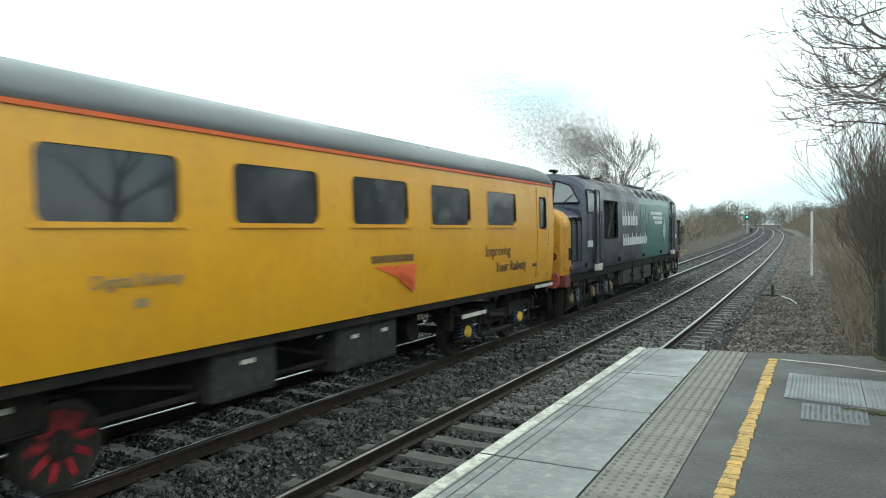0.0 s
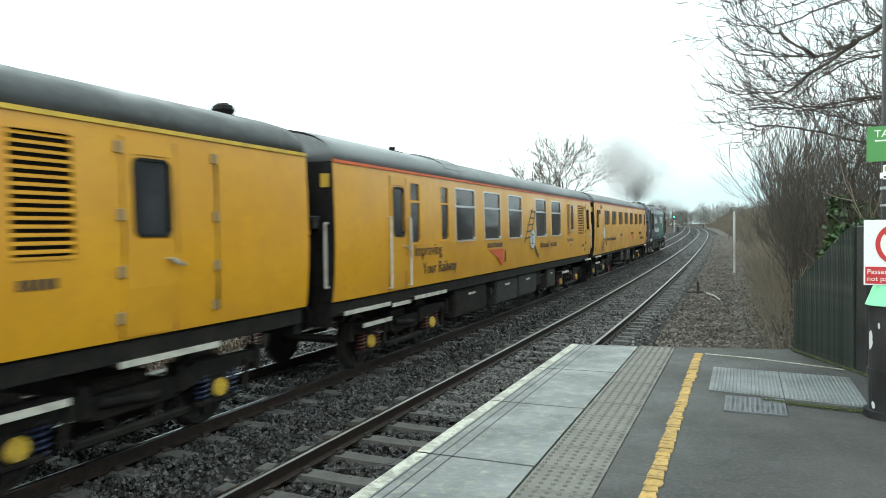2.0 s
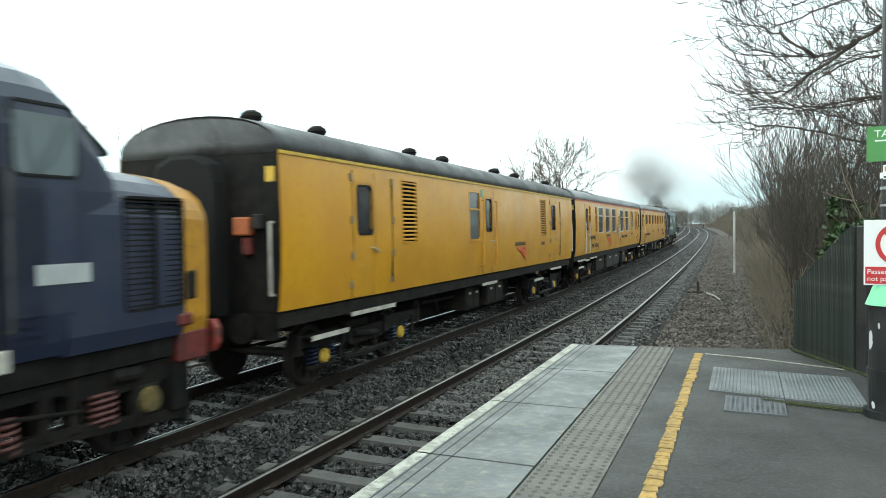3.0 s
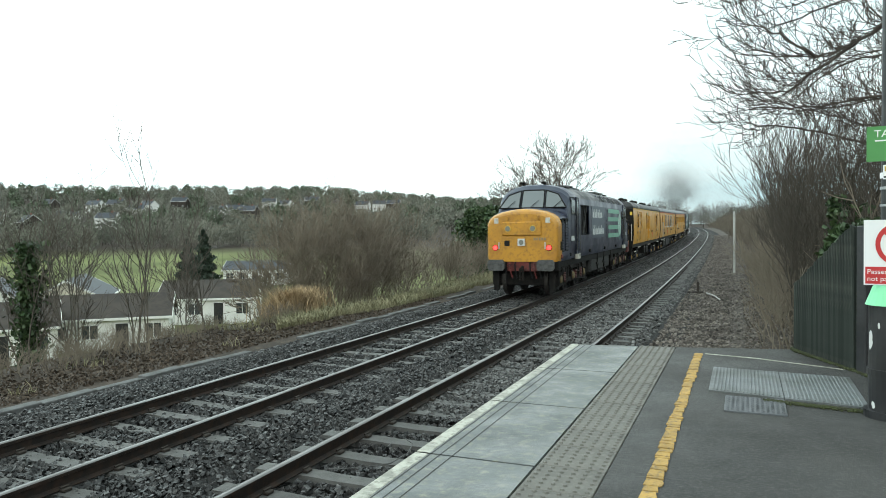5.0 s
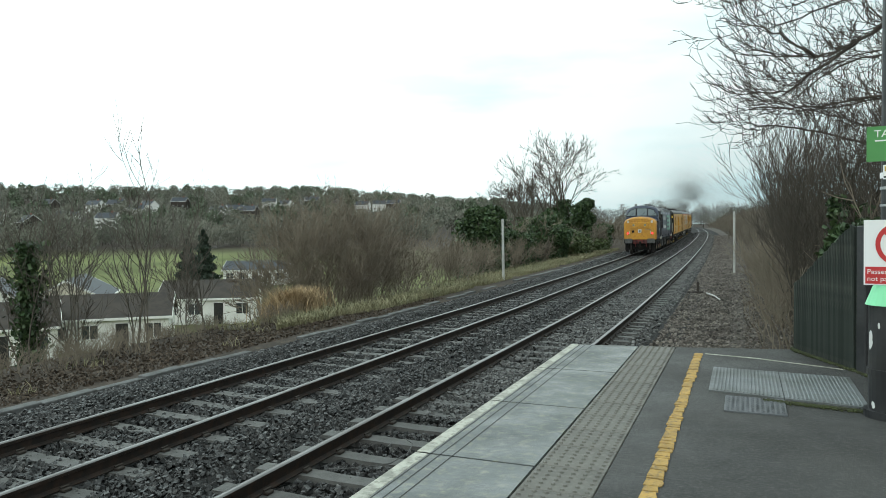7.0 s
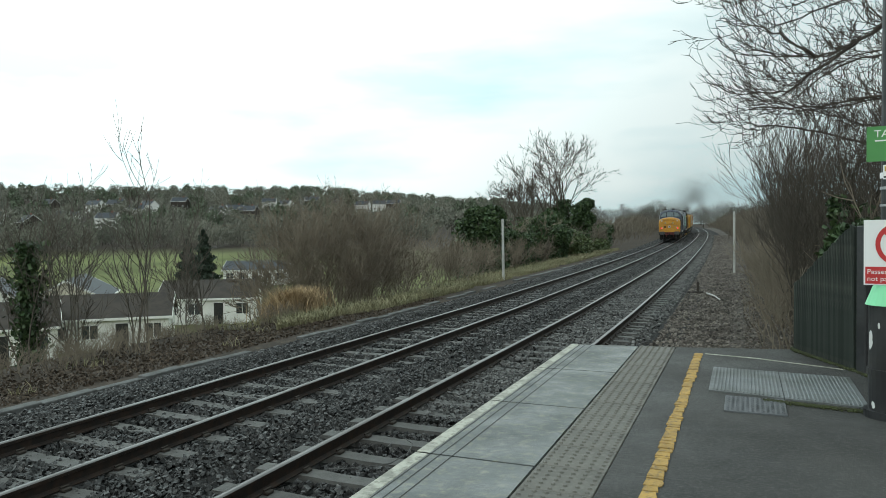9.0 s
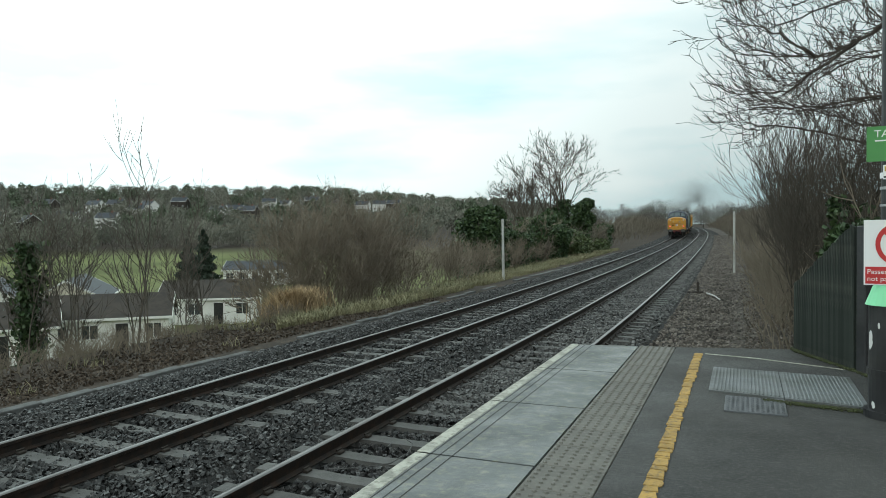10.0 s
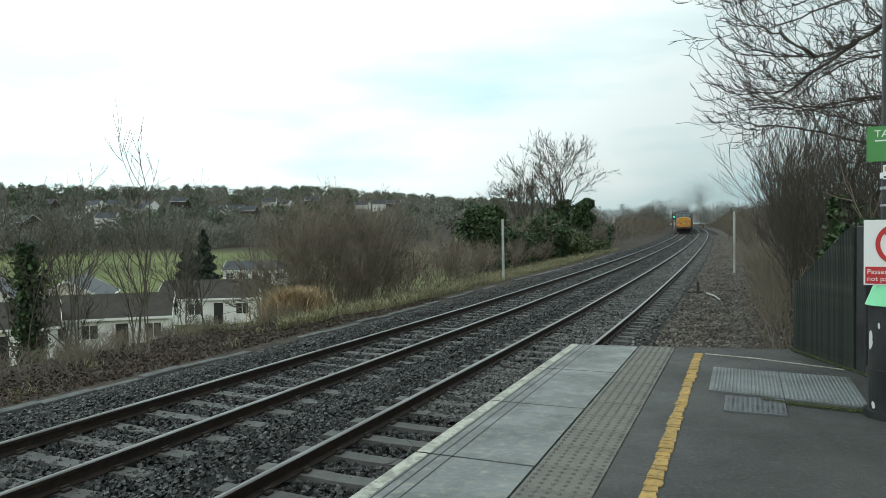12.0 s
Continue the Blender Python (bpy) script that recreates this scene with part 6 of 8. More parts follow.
def blades(name, P, height, lean, mat, label, r, width=0.012):
    """Grass: each blade two thin bent triangles' worth of quads."""
    n = len(P)
    a = r.uniform(0, 6.283, n)
    d = np.stack([np.cos(a), np.sin(a), np.zeros(n)], -1)
    w = np.stack([-np.sin(a), np.cos(a), np.zeros(n)], -1) * width
    hgt = (height * r.uniform(0.5, 1.25, n))[:, None]
    up = np.array([0, 0, 1.0])
    mid = P + up * hgt * 0.55 + d * hgt * lean * 0.3
    tip = P + up * hgt * 0.95 + d * hgt * lean
    V = np.stack([P - w, P + w, mid + w * 0.8, mid - w * 0.8, tip + w * 0.15, tip - w * 0.15], 1)
    F = np.array([[0, 1, 2, 3], [3, 2, 4, 5]])[None] + (np.arange(n) * 6)[:, None, None]
    ob = fast_mesh(name, V.reshape(-1, 3), F.reshape(-1, 4), mat)
    return tagged(ob, label, "grass", kind="stuff")


def on_ground(x, y):
    return np.stack([x, y, ground_height(x, y) - 0.02], -1)


def grow_verge():
    r = np.random.RandomState(31)
    n = 36000
    s = 16.0 + 60 * r.uniform(size=n) ** 1.2
    off = -9.0 - np.abs(r.normal(0, 1, n)) * np.interp(s, [13, 20, 40, 70], [0.5, 1.1, 1.3, 1.2]) - np.interp(s, [14, 22], [1.2, 0.0])
    clump = value_noise(s * 1.3, off * 2.0, 8)
    k = clump > -0.5
    P = line_places(s[k], off[k])
    P = on_ground(P[:, 0], P[:, 1])
    blades("verge_grass", P, 0.28, 0.6, M["dry_grass"], "pale yellow-green winter grass on the verge", r, 0.009)
    n = 3000
    x, y = r.normal(-12.1, 0.4, n), r.normal(19.9, 0.55, n)
    blades("bracken", on_ground(x, y), 0.85, 0.6, M["rust_grass"], "rust-brown dead bracken on the bank", r, 0.010)
    n = 2500
    s, off = r.uniform(3, 16, n), -8.6 - np.abs(r.normal(0, 1.0, n))
    P = line_places(s, off)
    k = value_noise(s * 2.2, off * 2.2, 4) > 0.75
    blades("bank_grass", on_ground(P[k, 0], P[k, 1]), 0.22, 0.7, M["dry_grass"], "sparse dry grass tufts on the bank", r, 0.01)


grow_verge()


def leaves(name, C, size, mat, parent, r, flat=0.0):
    """Many small leaves, each a bent quad."""
    n = len(C)
    R = random_turns(n, r)
    q = np.array([[-1, -0.6, 0], [1, -0.6, 0.25], [1, 0.6, 0], [-1, 0.6, 0.25]], float)
    V = np.einsum("nij,kj->nki", R, q) * (size * r.uniform(0.6, 1.3, n))[:, None, None] + C[:, None, :]
    F = np.array([[0, 1, 2, 3]])[None] + (np.arange(n) * 4)[:, None, None]
    return fast_mesh(name, V.reshape(-1, 3), F.reshape(-1, 4), mat, parent)


def scatter_litter():
    r = np.random.RandomState(33)
    n = 16000
    s, off = 1 + 24 * r.uniform(size=n) ** 1.2, -8.5 - np.abs(r.normal(0, 2.2, n))
    P = line_places(s, off)
    P = on_ground(P[:, 0], P[:, 1]) + [0, 0, 0.035]
    ob = leaves("leaf_litter", P, 0.03, M["dry_leaf"], None, r)
    tagged(ob, "brown fallen leaves and twigs on the bank", "leaf litter", kind="stuff")
    n = 6000
    s, off = 9 + 26 * r.uniform(size=n) ** 1.2, 2.0 + np.abs(r.normal(0, 1.0, n))
    P = line_places(s, off)
    P = on_ground(P[:, 0], P[:, 1]) + [0, 0, 0.03]
    ob = leaves("leaf_litter", P, 0.03, M["dry_leaf"], None, r)
    tagged(ob, "brown fallen leaves under the trackside bushes", "leaf litter", kind="stuff")


scatter_litter()


# ---- bare trees and bushes ----
def grow(segs, p, d, length, r, depth, rng, up=0.15, wander=0.22, steps=4, kids=(2, 3), shrink=0.62, spread=0.75, rmin=0.004):
    """Adds a limb and its branches, as (from, to, radius, radius)."""
    r_end = max(rmin * 0.7, r * (0.55 if depth else 0.3))
    for i in range(steps):
        d = (d + Vector((rng.gauss(0, wander), rng.gauss(0, wander), rng.gauss(0, wander) + up))).normalized()
        q = p + d * (length / steps)
        a, b = r + (r_end - r) * i / steps, r + (r_end - r) * (i + 1) / steps
        segs.append((p, q, a, b))
        p = q
        if depth > 0 and (i > 0 or steps < 3):
            for _ in range(rng.randint(*kids) if i == steps - 1 else rng.randint(0, kids[1] - 1)):
                side = Vector((rng.gauss(0, 1), rng.gauss(0, 1), rng.gauss(0, 0.6)))
                side = (side - d * side.dot(d)).normalized()
                nd = (d + side * spread * rng.uniform(0.6, 1.3)).normalized()
                grow(segs, p, nd, length * shrink * rng.uniform(0.7, 1.2), max(rmin, b * rng.uniform(0.5, 0.75)), depth - 1, rng, up, wander, max(2, steps - 1), kids, shrink, spread, rmin)


def tubes(name, segs, mat, parent=None, sides=3):
    A = np.array([s[0] for s in segs], float)
    B = np.array([s[1] for s in segs], float)
    ra, rb = np.array([s[2] for s in segs]), np.array([s[3] for s in segs])
    D = B - A
    D /= np.maximum(np.linalg.norm(D, axis=1), 1e-6)[:, None]
    ref = np.where(np.abs(D[:, 2:3]) > 0.9, [[1.0, 0, 0]], [[0, 0, 1.0]])
    U = np.cross(D, ref)
    U /= np.linalg.norm(U, axis=1)[:, None]
    W = np.cross(D, U)
    rows = []
    for C, rad in ((A - D * ra[:, None] * 0.3, ra), (B, rb)):
        for k in range(sides):
            a = 2 * math.pi * k / sides
            rows.append(C + (U * math.cos(a) + W * math.sin(a)) * rad[:, None])
    V = np.stack(rows, 1)
    F = np.array([[k, (k + 1) % sides, sides + (k + 1) % sides, sides + k] for k in range(sides)])[None] + (np.arange(len(A)) * 2 * sides)[:, None, None]
    return fast_mesh(name, V.reshape(-1, 3), F.reshape(-1, 4), mat, parent)


def split_tree(name, segs, mat, label, category="tree", at=None, thick=0.03, group=""):
    """A tree: trunk and limbs in one part, the crown of twigs in another."""
    t = empty(name, at)
    tagged(t, label, category, group=group)
    big = [s for s in segs if s[2] >= thick]
    small = [s for s in segs if s[2] < thick]
    if big:
        tubes("trunk", big, mat, t, 7)
    if small:
        tubes("crown", small, mat, t, 3)
    return t


def gz(x, y):
    return float(ground_height(np.array([x]), np.array([y]))[0])


def bush_mesh(seed, height, width, stems, depth=3, mat="twig_brown", rmin=0.005, up=0.12):
    rng = random.Random(seed)
    segs = []
    for _ in range(stems):
        a, q = rng.uniform(0, 6.283), width * 0.35 * math.sqrt(rng.random())
        p = Vector((q * math.cos(a), q * math.sin(a), -0.1))
        d = Vector((math.cos(a) * rng.uniform(0.1, 0.75), math.sin(a) * rng.uniform(0.1, 0.75), 1)).normalized()
        grow(segs, p, d, height * rng.uniform(0.4, 0.62), rng.uniform(0.012, 0.026), depth, rng, up=up, wander=0.16, steps=4, kids=(2, 3), shrink=0.58, spread=0.65, rmin=rmin)
    top = max(s[1].z for s in segs)
    k = height / top
    return [(a * k, b * k, ra, rb) for a, b, ra, rb in segs]


def bush(name, label, mat, seed, height, width, stems, depth=3, rmin=0.005):
    b = empty(name)
    tagged(b, label, "bush", group="bare trackside bushes")
    tubes("crown", bush_mesh(seed, height, width, stems, depth, mat, rmin), M[mat], b, 3)
    return b


def set_at(ob, x, y, turn=0.0, size=1.0, dz=0.0):
    ob.matrix_basis = Matrix.Translation((x, y, gz(x, y) + dz)) @ Matrix.Rotation(turn, 4, "Z") @ Matrix.Diagonal((size, size, size, 1))


def place(kinds, spots, seed):
    """Puts copies of the kinds at (x, y, size)."""
    rng = random.Random(seed)
    used = set()
    for i, (x, y, size) in enumerate(spots):
        k = kinds[i % len(kinds)]
        m = Matrix.Translation((x, y, gz(x, y) - 0.05)) @ Matrix.Rotation(rng.uniform(0, 6.283), 4, "Z")
        if k not in used:
            used.add(k)
            ob = k
            ob.matrix_basis = m @ Matrix.Diagonal((size, size, size, 1))
        else:
            ob = copy_thing(k, m)
            ob.scale = (size, size, size)


def off_line(s, off):
    p, _ = on_line(s, off)
    return p.x, p.y


def plant():
    # big brown bush on the bank and its lower neighbours
    big = bush("bare_bush", "large brown leafless bush on the bank top", "twig_brown", 41, 5.2, 4.8, 95, 3, 0.007)
    set_at(big, -13.0, 24.2, 0.4)
    mids = [bush("bare_bush", "brown leafless bush on the bank", "twig_brown", 51 + i, 2.9, 3.0, 10, 3, 0.010) for i in range(2)]
    greys = [bush("bare_bush", "grey-brown leafless bush beside the line", "twig_grey", 61 + i, 3.0, 3.4, 9, 2, 0.02) for i in range(2)]
    rng = random.Random(14)
    spots = [(-14.6, 23.0, 1.2), (-12.4, 26.2, 1.2), (-15.5, 27, 1.3), (-13.6, 23.6, 0.8), (-12.6, 24.6, 0.8), (-14.4, 25.2, 1.3), (-11.9, 28.0, 0.9), (-16.5, 24.5, 1.3)]
    for s in np.arange(27, 60, 2.2):
        spots.append((*off_line(s + rng.uniform(-0.8, 0.8), -11.7 - rng.uniform(0, 1.3) - (s - 27) * 0.045), rng.uniform(0.75, 1.1)))
        spots.append((*off_line(s + rng.uniform(-0.8, 0.8), -14.8 - rng.uniform(0, 3)), rng.uniform(1.2, 1.6)))
    spots += [(-14.0 - rng.uniform(0, 8), y, rng.uniform(1.5, 2.1)) for y in np.arange(58, 84, 1.6)]
    place(mids, spots, 3)
    spots = []
    for s in np.arange(58, 230, 4.8):
        spots.append((*off_line(s + rng.uniform(-1, 1), -13.0 - rng.uniform(0, 1.2) + min(2.4, (s - 58) * 0.045)), rng.uniform(0.9, 1.25)))
        if s > 95:
            spots.append((*off_line(s + rng.uniform(-1, 1), -17.5 - rng.uniform(0, 4)), rng.uniform(1.4, 1.9)))
    # the far side of the cess
    for s in np.arange(38, 260, 4.4):
        spots.append((*off_line(s + rng.uniform(-1, 1), float(np.interp(s, [38, 75], [4.2, 2.9])) + rng.uniform(0, 0.9)), rng.uniform(0.75, 1.05)))
        spots.append((*off_line(s + rng.uniform(-1, 1), 6.0 + rng.uniform(0, 2.5)), rng.uniform(1.1, 1.4)))
    place(greys, spots, 5)
    # thin saplings and scrub down the near bank
    thin = [bush("bramble_thicket", "low brown thicket of bare stems on the bank", "twig_brown", 71 + i, 1.15, 2.0, 20, 2, 0.004) for i in range(2)]
    spots = [(-10.8 - rng.uniform(0, 3.2), y, rng.uniform(0.4, 0.8)) for y in np.arange(8.0, 20, 0.55)]
    spots += [(-13.5 - rng.uniform(0, 3.0), y, rng.uniform(0.6, 0.95)) for y in np.arange(9, 22, 0.9)]
    place(thin, spots, 6)
    for i, (x, y, hgt, stems, lbl) in enumerate(((-15.2, 12.6, 5.6, 2, "slender bare sapling on the bank"), (-14.7, 13.6, 5.4, 2, "slender bare sapling on the bank"), (-13.3, 14.6, 6.6, 2, "tall bare young tree on the bank"),
                                                 (-12.9, 16.4, 4.6, 2, "bare young tree on the bank"), (-15.7, 12.9, 6.0, 3, "bare young tree wrapped in ivy"), (-14.6, 15.6, 5.8, 2, "bare young tree on the bank"),
                                                 (-13.8, 12.9, 5.0, 2, "slender bare sapling on the bank"), (-12.2, 14.9, 3.2, 5, "clump of red-brown shoots on the bank"), (-16.4, 14.6, 6.4, 2, "slender bare sapling on the bank"))):
        rg = random.Random(80 + i)
        segs = []
        for k in range(stems):
            d = Vector((rg.gauss(0, 0.15), rg.gauss(0, 0.15), 1)).normalized()
            grow(segs, Vector((rg.gauss(0, 0.1), rg.gauss(0, 0.1), -0.1)), d, 0.84 * hgt * rg.uniform(0.62, 0.78), rg.uniform(0.024, 0.036) if stems < 4 else 0.013, 2, rg, up=0.06, wander=0.07, steps=10, kids=(1, 3), shrink=0.42, spread=0.8, rmin=0.007)
        t = split_tree("bare_sapling", segs, M["bark"], lbl, group="saplings on the bank")
        set_at(t, x, y)
        if i == 4:
            r = np.random.RandomState(91)
            n = 2600
            a, q, z = r.uniform(0, 6.283, n), np.abs(r.normal(0, 0.2, n)) + 0.05, r.uniform(0, 3.9, n)
            C = np.stack([q * np.cos(a) + z * 0.03, q * np.sin(a), z], -1)
            leaves("ivy", C, 0.06, M["ivy"], t, r)
    # evergreen ivy mound, and the tall bare trees behind it
    def ivy_mound(x, y, rx, rz, n, seed, label, mat="ivy", size=0.10, ry=None):
        r = np.random.RandomState(seed)
        t = empty("ivy_mound")
        tagged(t, label, "shrub", group="evergreen shrubs")
        lobes = [(r.uniform(-0.6, 0.6) * rx, r.uniform(-0.6, 0.6) * rx, r.uniform(0.3, 0.85) * rz, r.uniform(0.3, 0.55) * rx) for _ in range(9)]
        C = []
        for cx, cy, cz, q in lobes:
            v = r.normal(size=(n // 9, 3))
            v /= np.linalg.norm(v, axis=1)[:, None]
            C.append(v * q * r.uniform(0.75, 1.08, (n // 9, 1)) * [1, 1, 0.8] + [cx, cy, cz])
        v = np.stack([r.uniform(-0.8, 0.8, n // 3) * rx, r.uniform(-0.8, 0.8, n // 3) * rx, r.uniform(0, 0.8, n // 3) * rz], -1)
        C = np.concatenate(C + [v])
        leaves("foliage", C[C[:, 2] > 0.02], size, M[mat], t, r)
        rg = random.Random(seed)
        segs = []
        for _ in range(5):
            grow(segs, Vector((rg.gauss(0, 0.2 * rx), rg.gauss(0, 0.2 * rx), -0.1)), Vector((rg.gauss(0, 0.13 * rx), rg.gauss(0, 0.13 * rx), 1)).normalized(), rz * 0.6, 0.012 * rz, 2 if rx > 1 else 1, rg, wander=0.07, steps=4, spread=0.5, shrink=0.4)
        tubes("trunk", segs, M["bark_dark"], t, 4)
        set_at(t, x, y)
        return t
    ivy_mound(-14.9, 46.5, 2.1, 5.4, 9000, 101, "dark green ivy-covered tree beside the line")
    ivy_mound(-14.3, 52.5, 1.8, 3.6, 6000, 102, "dark green ivy mound among bare bushes")
    ivy_mound(-13.0, 66.0, 2.2, 2.0, 5000, 103, "low bright green bramble patch on the verge", "bramble", 0.09)
    ivy_mound(-12.6, 74.0, 2.0, 1.5, 4000, 104, "low bright green bramble patch on the verge", "bramble", 0.09)
    ivy_mound(-16.9, 78.0, 2.2, 5.0, 6000, 105, "dark green ivy on scrub beside the line", "ivy", 0.13)
    ivy_mound(-13.6, 59.0, 1.9, 3.9, 7000, 107, "dark green ivy mound among bare bushes")
    ivy_mound(-16.4, 68.0, 2.8, 6.2, 9000, 108, "dark green ivy-covered tree beside the line", "ivy", 0.13)
    ivy_mound(-13.9, 74.0, 1.3, 6.6, 5000, 109, "tall dark ivy round a tree trunk", "ivy", 0.13)
    ivy_mound(-20.5, 70.0, 2.8, 5.4, 7000, 110, "dark green ivy on scrub beside the line", "ivy", 0.13)
    ivy_mound(-15.6, 90.0, 2.5, 3.0, 5000, 106, "dark green ivy on scrub beside the line", "ivy", 0.13)
    for i, (x, y, hgt, lean) in enumerate(((-15.9, 75, 14.0, -0.02), (-19.2, 73, 13.6, -0.04), (-17.7, 77, 15.4, 0.0), (-21.0, 75, 11.0, -0.08))):
        rg = random.Random(310 + i)
        segs = []
        fork = Vector((lean * 4, 0, 4.2))
        segs.append((Vector((0, 0, -0.3)), fork, 0.26, 0.20))
        for k in range(7):      # limbs fan up from the fork into a rounded head
            a = 2 * math.pi * k / 7 + rg.uniform(-0.3, 0.3)
            q = rg.uniform(0.08, 0.5)
            d = Vector((math.cos(a) * q + lean, math.sin(a) * q, 1)).normalized()
            grow(segs, fork, d, (hgt - 4) * rg.uniform(0.42, 0.52), rg.uniform(0.08, 0.13), 4, rg, up=0.06, wander=0.10, steps=4, kids=(2, 3), shrink=0.56, spread=0.55, rmin=0.016)
        top = max(s[1].z for s in segs)
        segs = [(a * (hgt / top), b * (hgt / top), ra, rb) for a, b, ra, rb in segs]
        t = split_tree("bare_tree", segs, M["bark"], "tall bare tree with an ivy-clad trunk beside the line", thick=0.05, group="tall bare trees")
        set_at(t, x, y)
        if i in (0, 2):
            r = np.random.RandomState(120 + i)
            n = 3500
            a, z = r.uniform(0, 6.283, n), r.uniform(0, 6.5, n)
            q = np.abs(r.normal(0, 0.35, n)) + 0.25
            C = np.stack([q * np.cos(a) + lean * z, q * np.sin(a), z], -1)
            leaves("ivy", C, 0.12, M["ivy"], t, r)
    # thicket right of the line, behind the fence
    rg = random.Random(131)
    stems = []
    for i, (x, y, hgt, n) in enumerate(((3.1, 16.6, 5.6, 9), (2.9, 18.6, 6.0, 9), (3.7, 14.6, 5.2, 8), (3.4, 21.5, 6.0, 8), (4.6, 17.2, 6.5, 8), (4.2, 12.6, 4.4, 7), (3.6, 26.0, 5.5, 8), (5.2, 14.6, 6.0, 7), (5.6, 20, 6.5, 7), (3.4, 32, 5, 8))):
        segs = []
        for k in range(n + 5):
            a = rg.uniform(0, 6.283)
            d = Vector((rg.gauss(-0.02, 0.09), rg.gauss(-0.03, 0.10), 1)).normalized()
            grow(segs, Vector((0.38 * math.cos(a), 0.38 * math.sin(a), -0.15)), d, hgt * rg.uniform(0.34, 0.56), rg.uniform(0.012, 0.024), 3, rg, up=0.16, wander=0.09, steps=6, kids=(1, 3), shrink=0.50, spread=0.6, rmin=0.0045)
        t = split_tree("bare_thicket", segs, M["bark_dark"] if i % 2 else M["bark"], "tall thicket of bare stems beside the cess", "thicket", group="trackside thickets")
        set_at(t, x + 0.15, y)
    low = [bush("bare_bush", "dense brown undergrowth at the foot of the trees", "twig_brown", 141 + i, 1.9, 2.2, 17, 2, 0.006) for i in range(2)]
    place(low, [(2.75 + rng.uniform(0, 0.8), y, rng.uniform(0.8, 1.15)) for y in np.arange(12.6, 40, 1.1)] + [(4.9 + rng.uniform(0, 1.6), y, rng.uniform(1.2, 1.7)) for y in np.arange(10, 34, 1.5)], 7)
    ivy_mound(3.35, 10.7, 0.42, 2.7, 1500, 151, "ivy climbing over bare stems behind the fence", "ivy", 0.045)
    ivy_mound(3.5, 13.8, 0.45, 3.3, 900, 152, "ivy climbing over bare stems behind the fence", "ivy", 0.045)


plant()


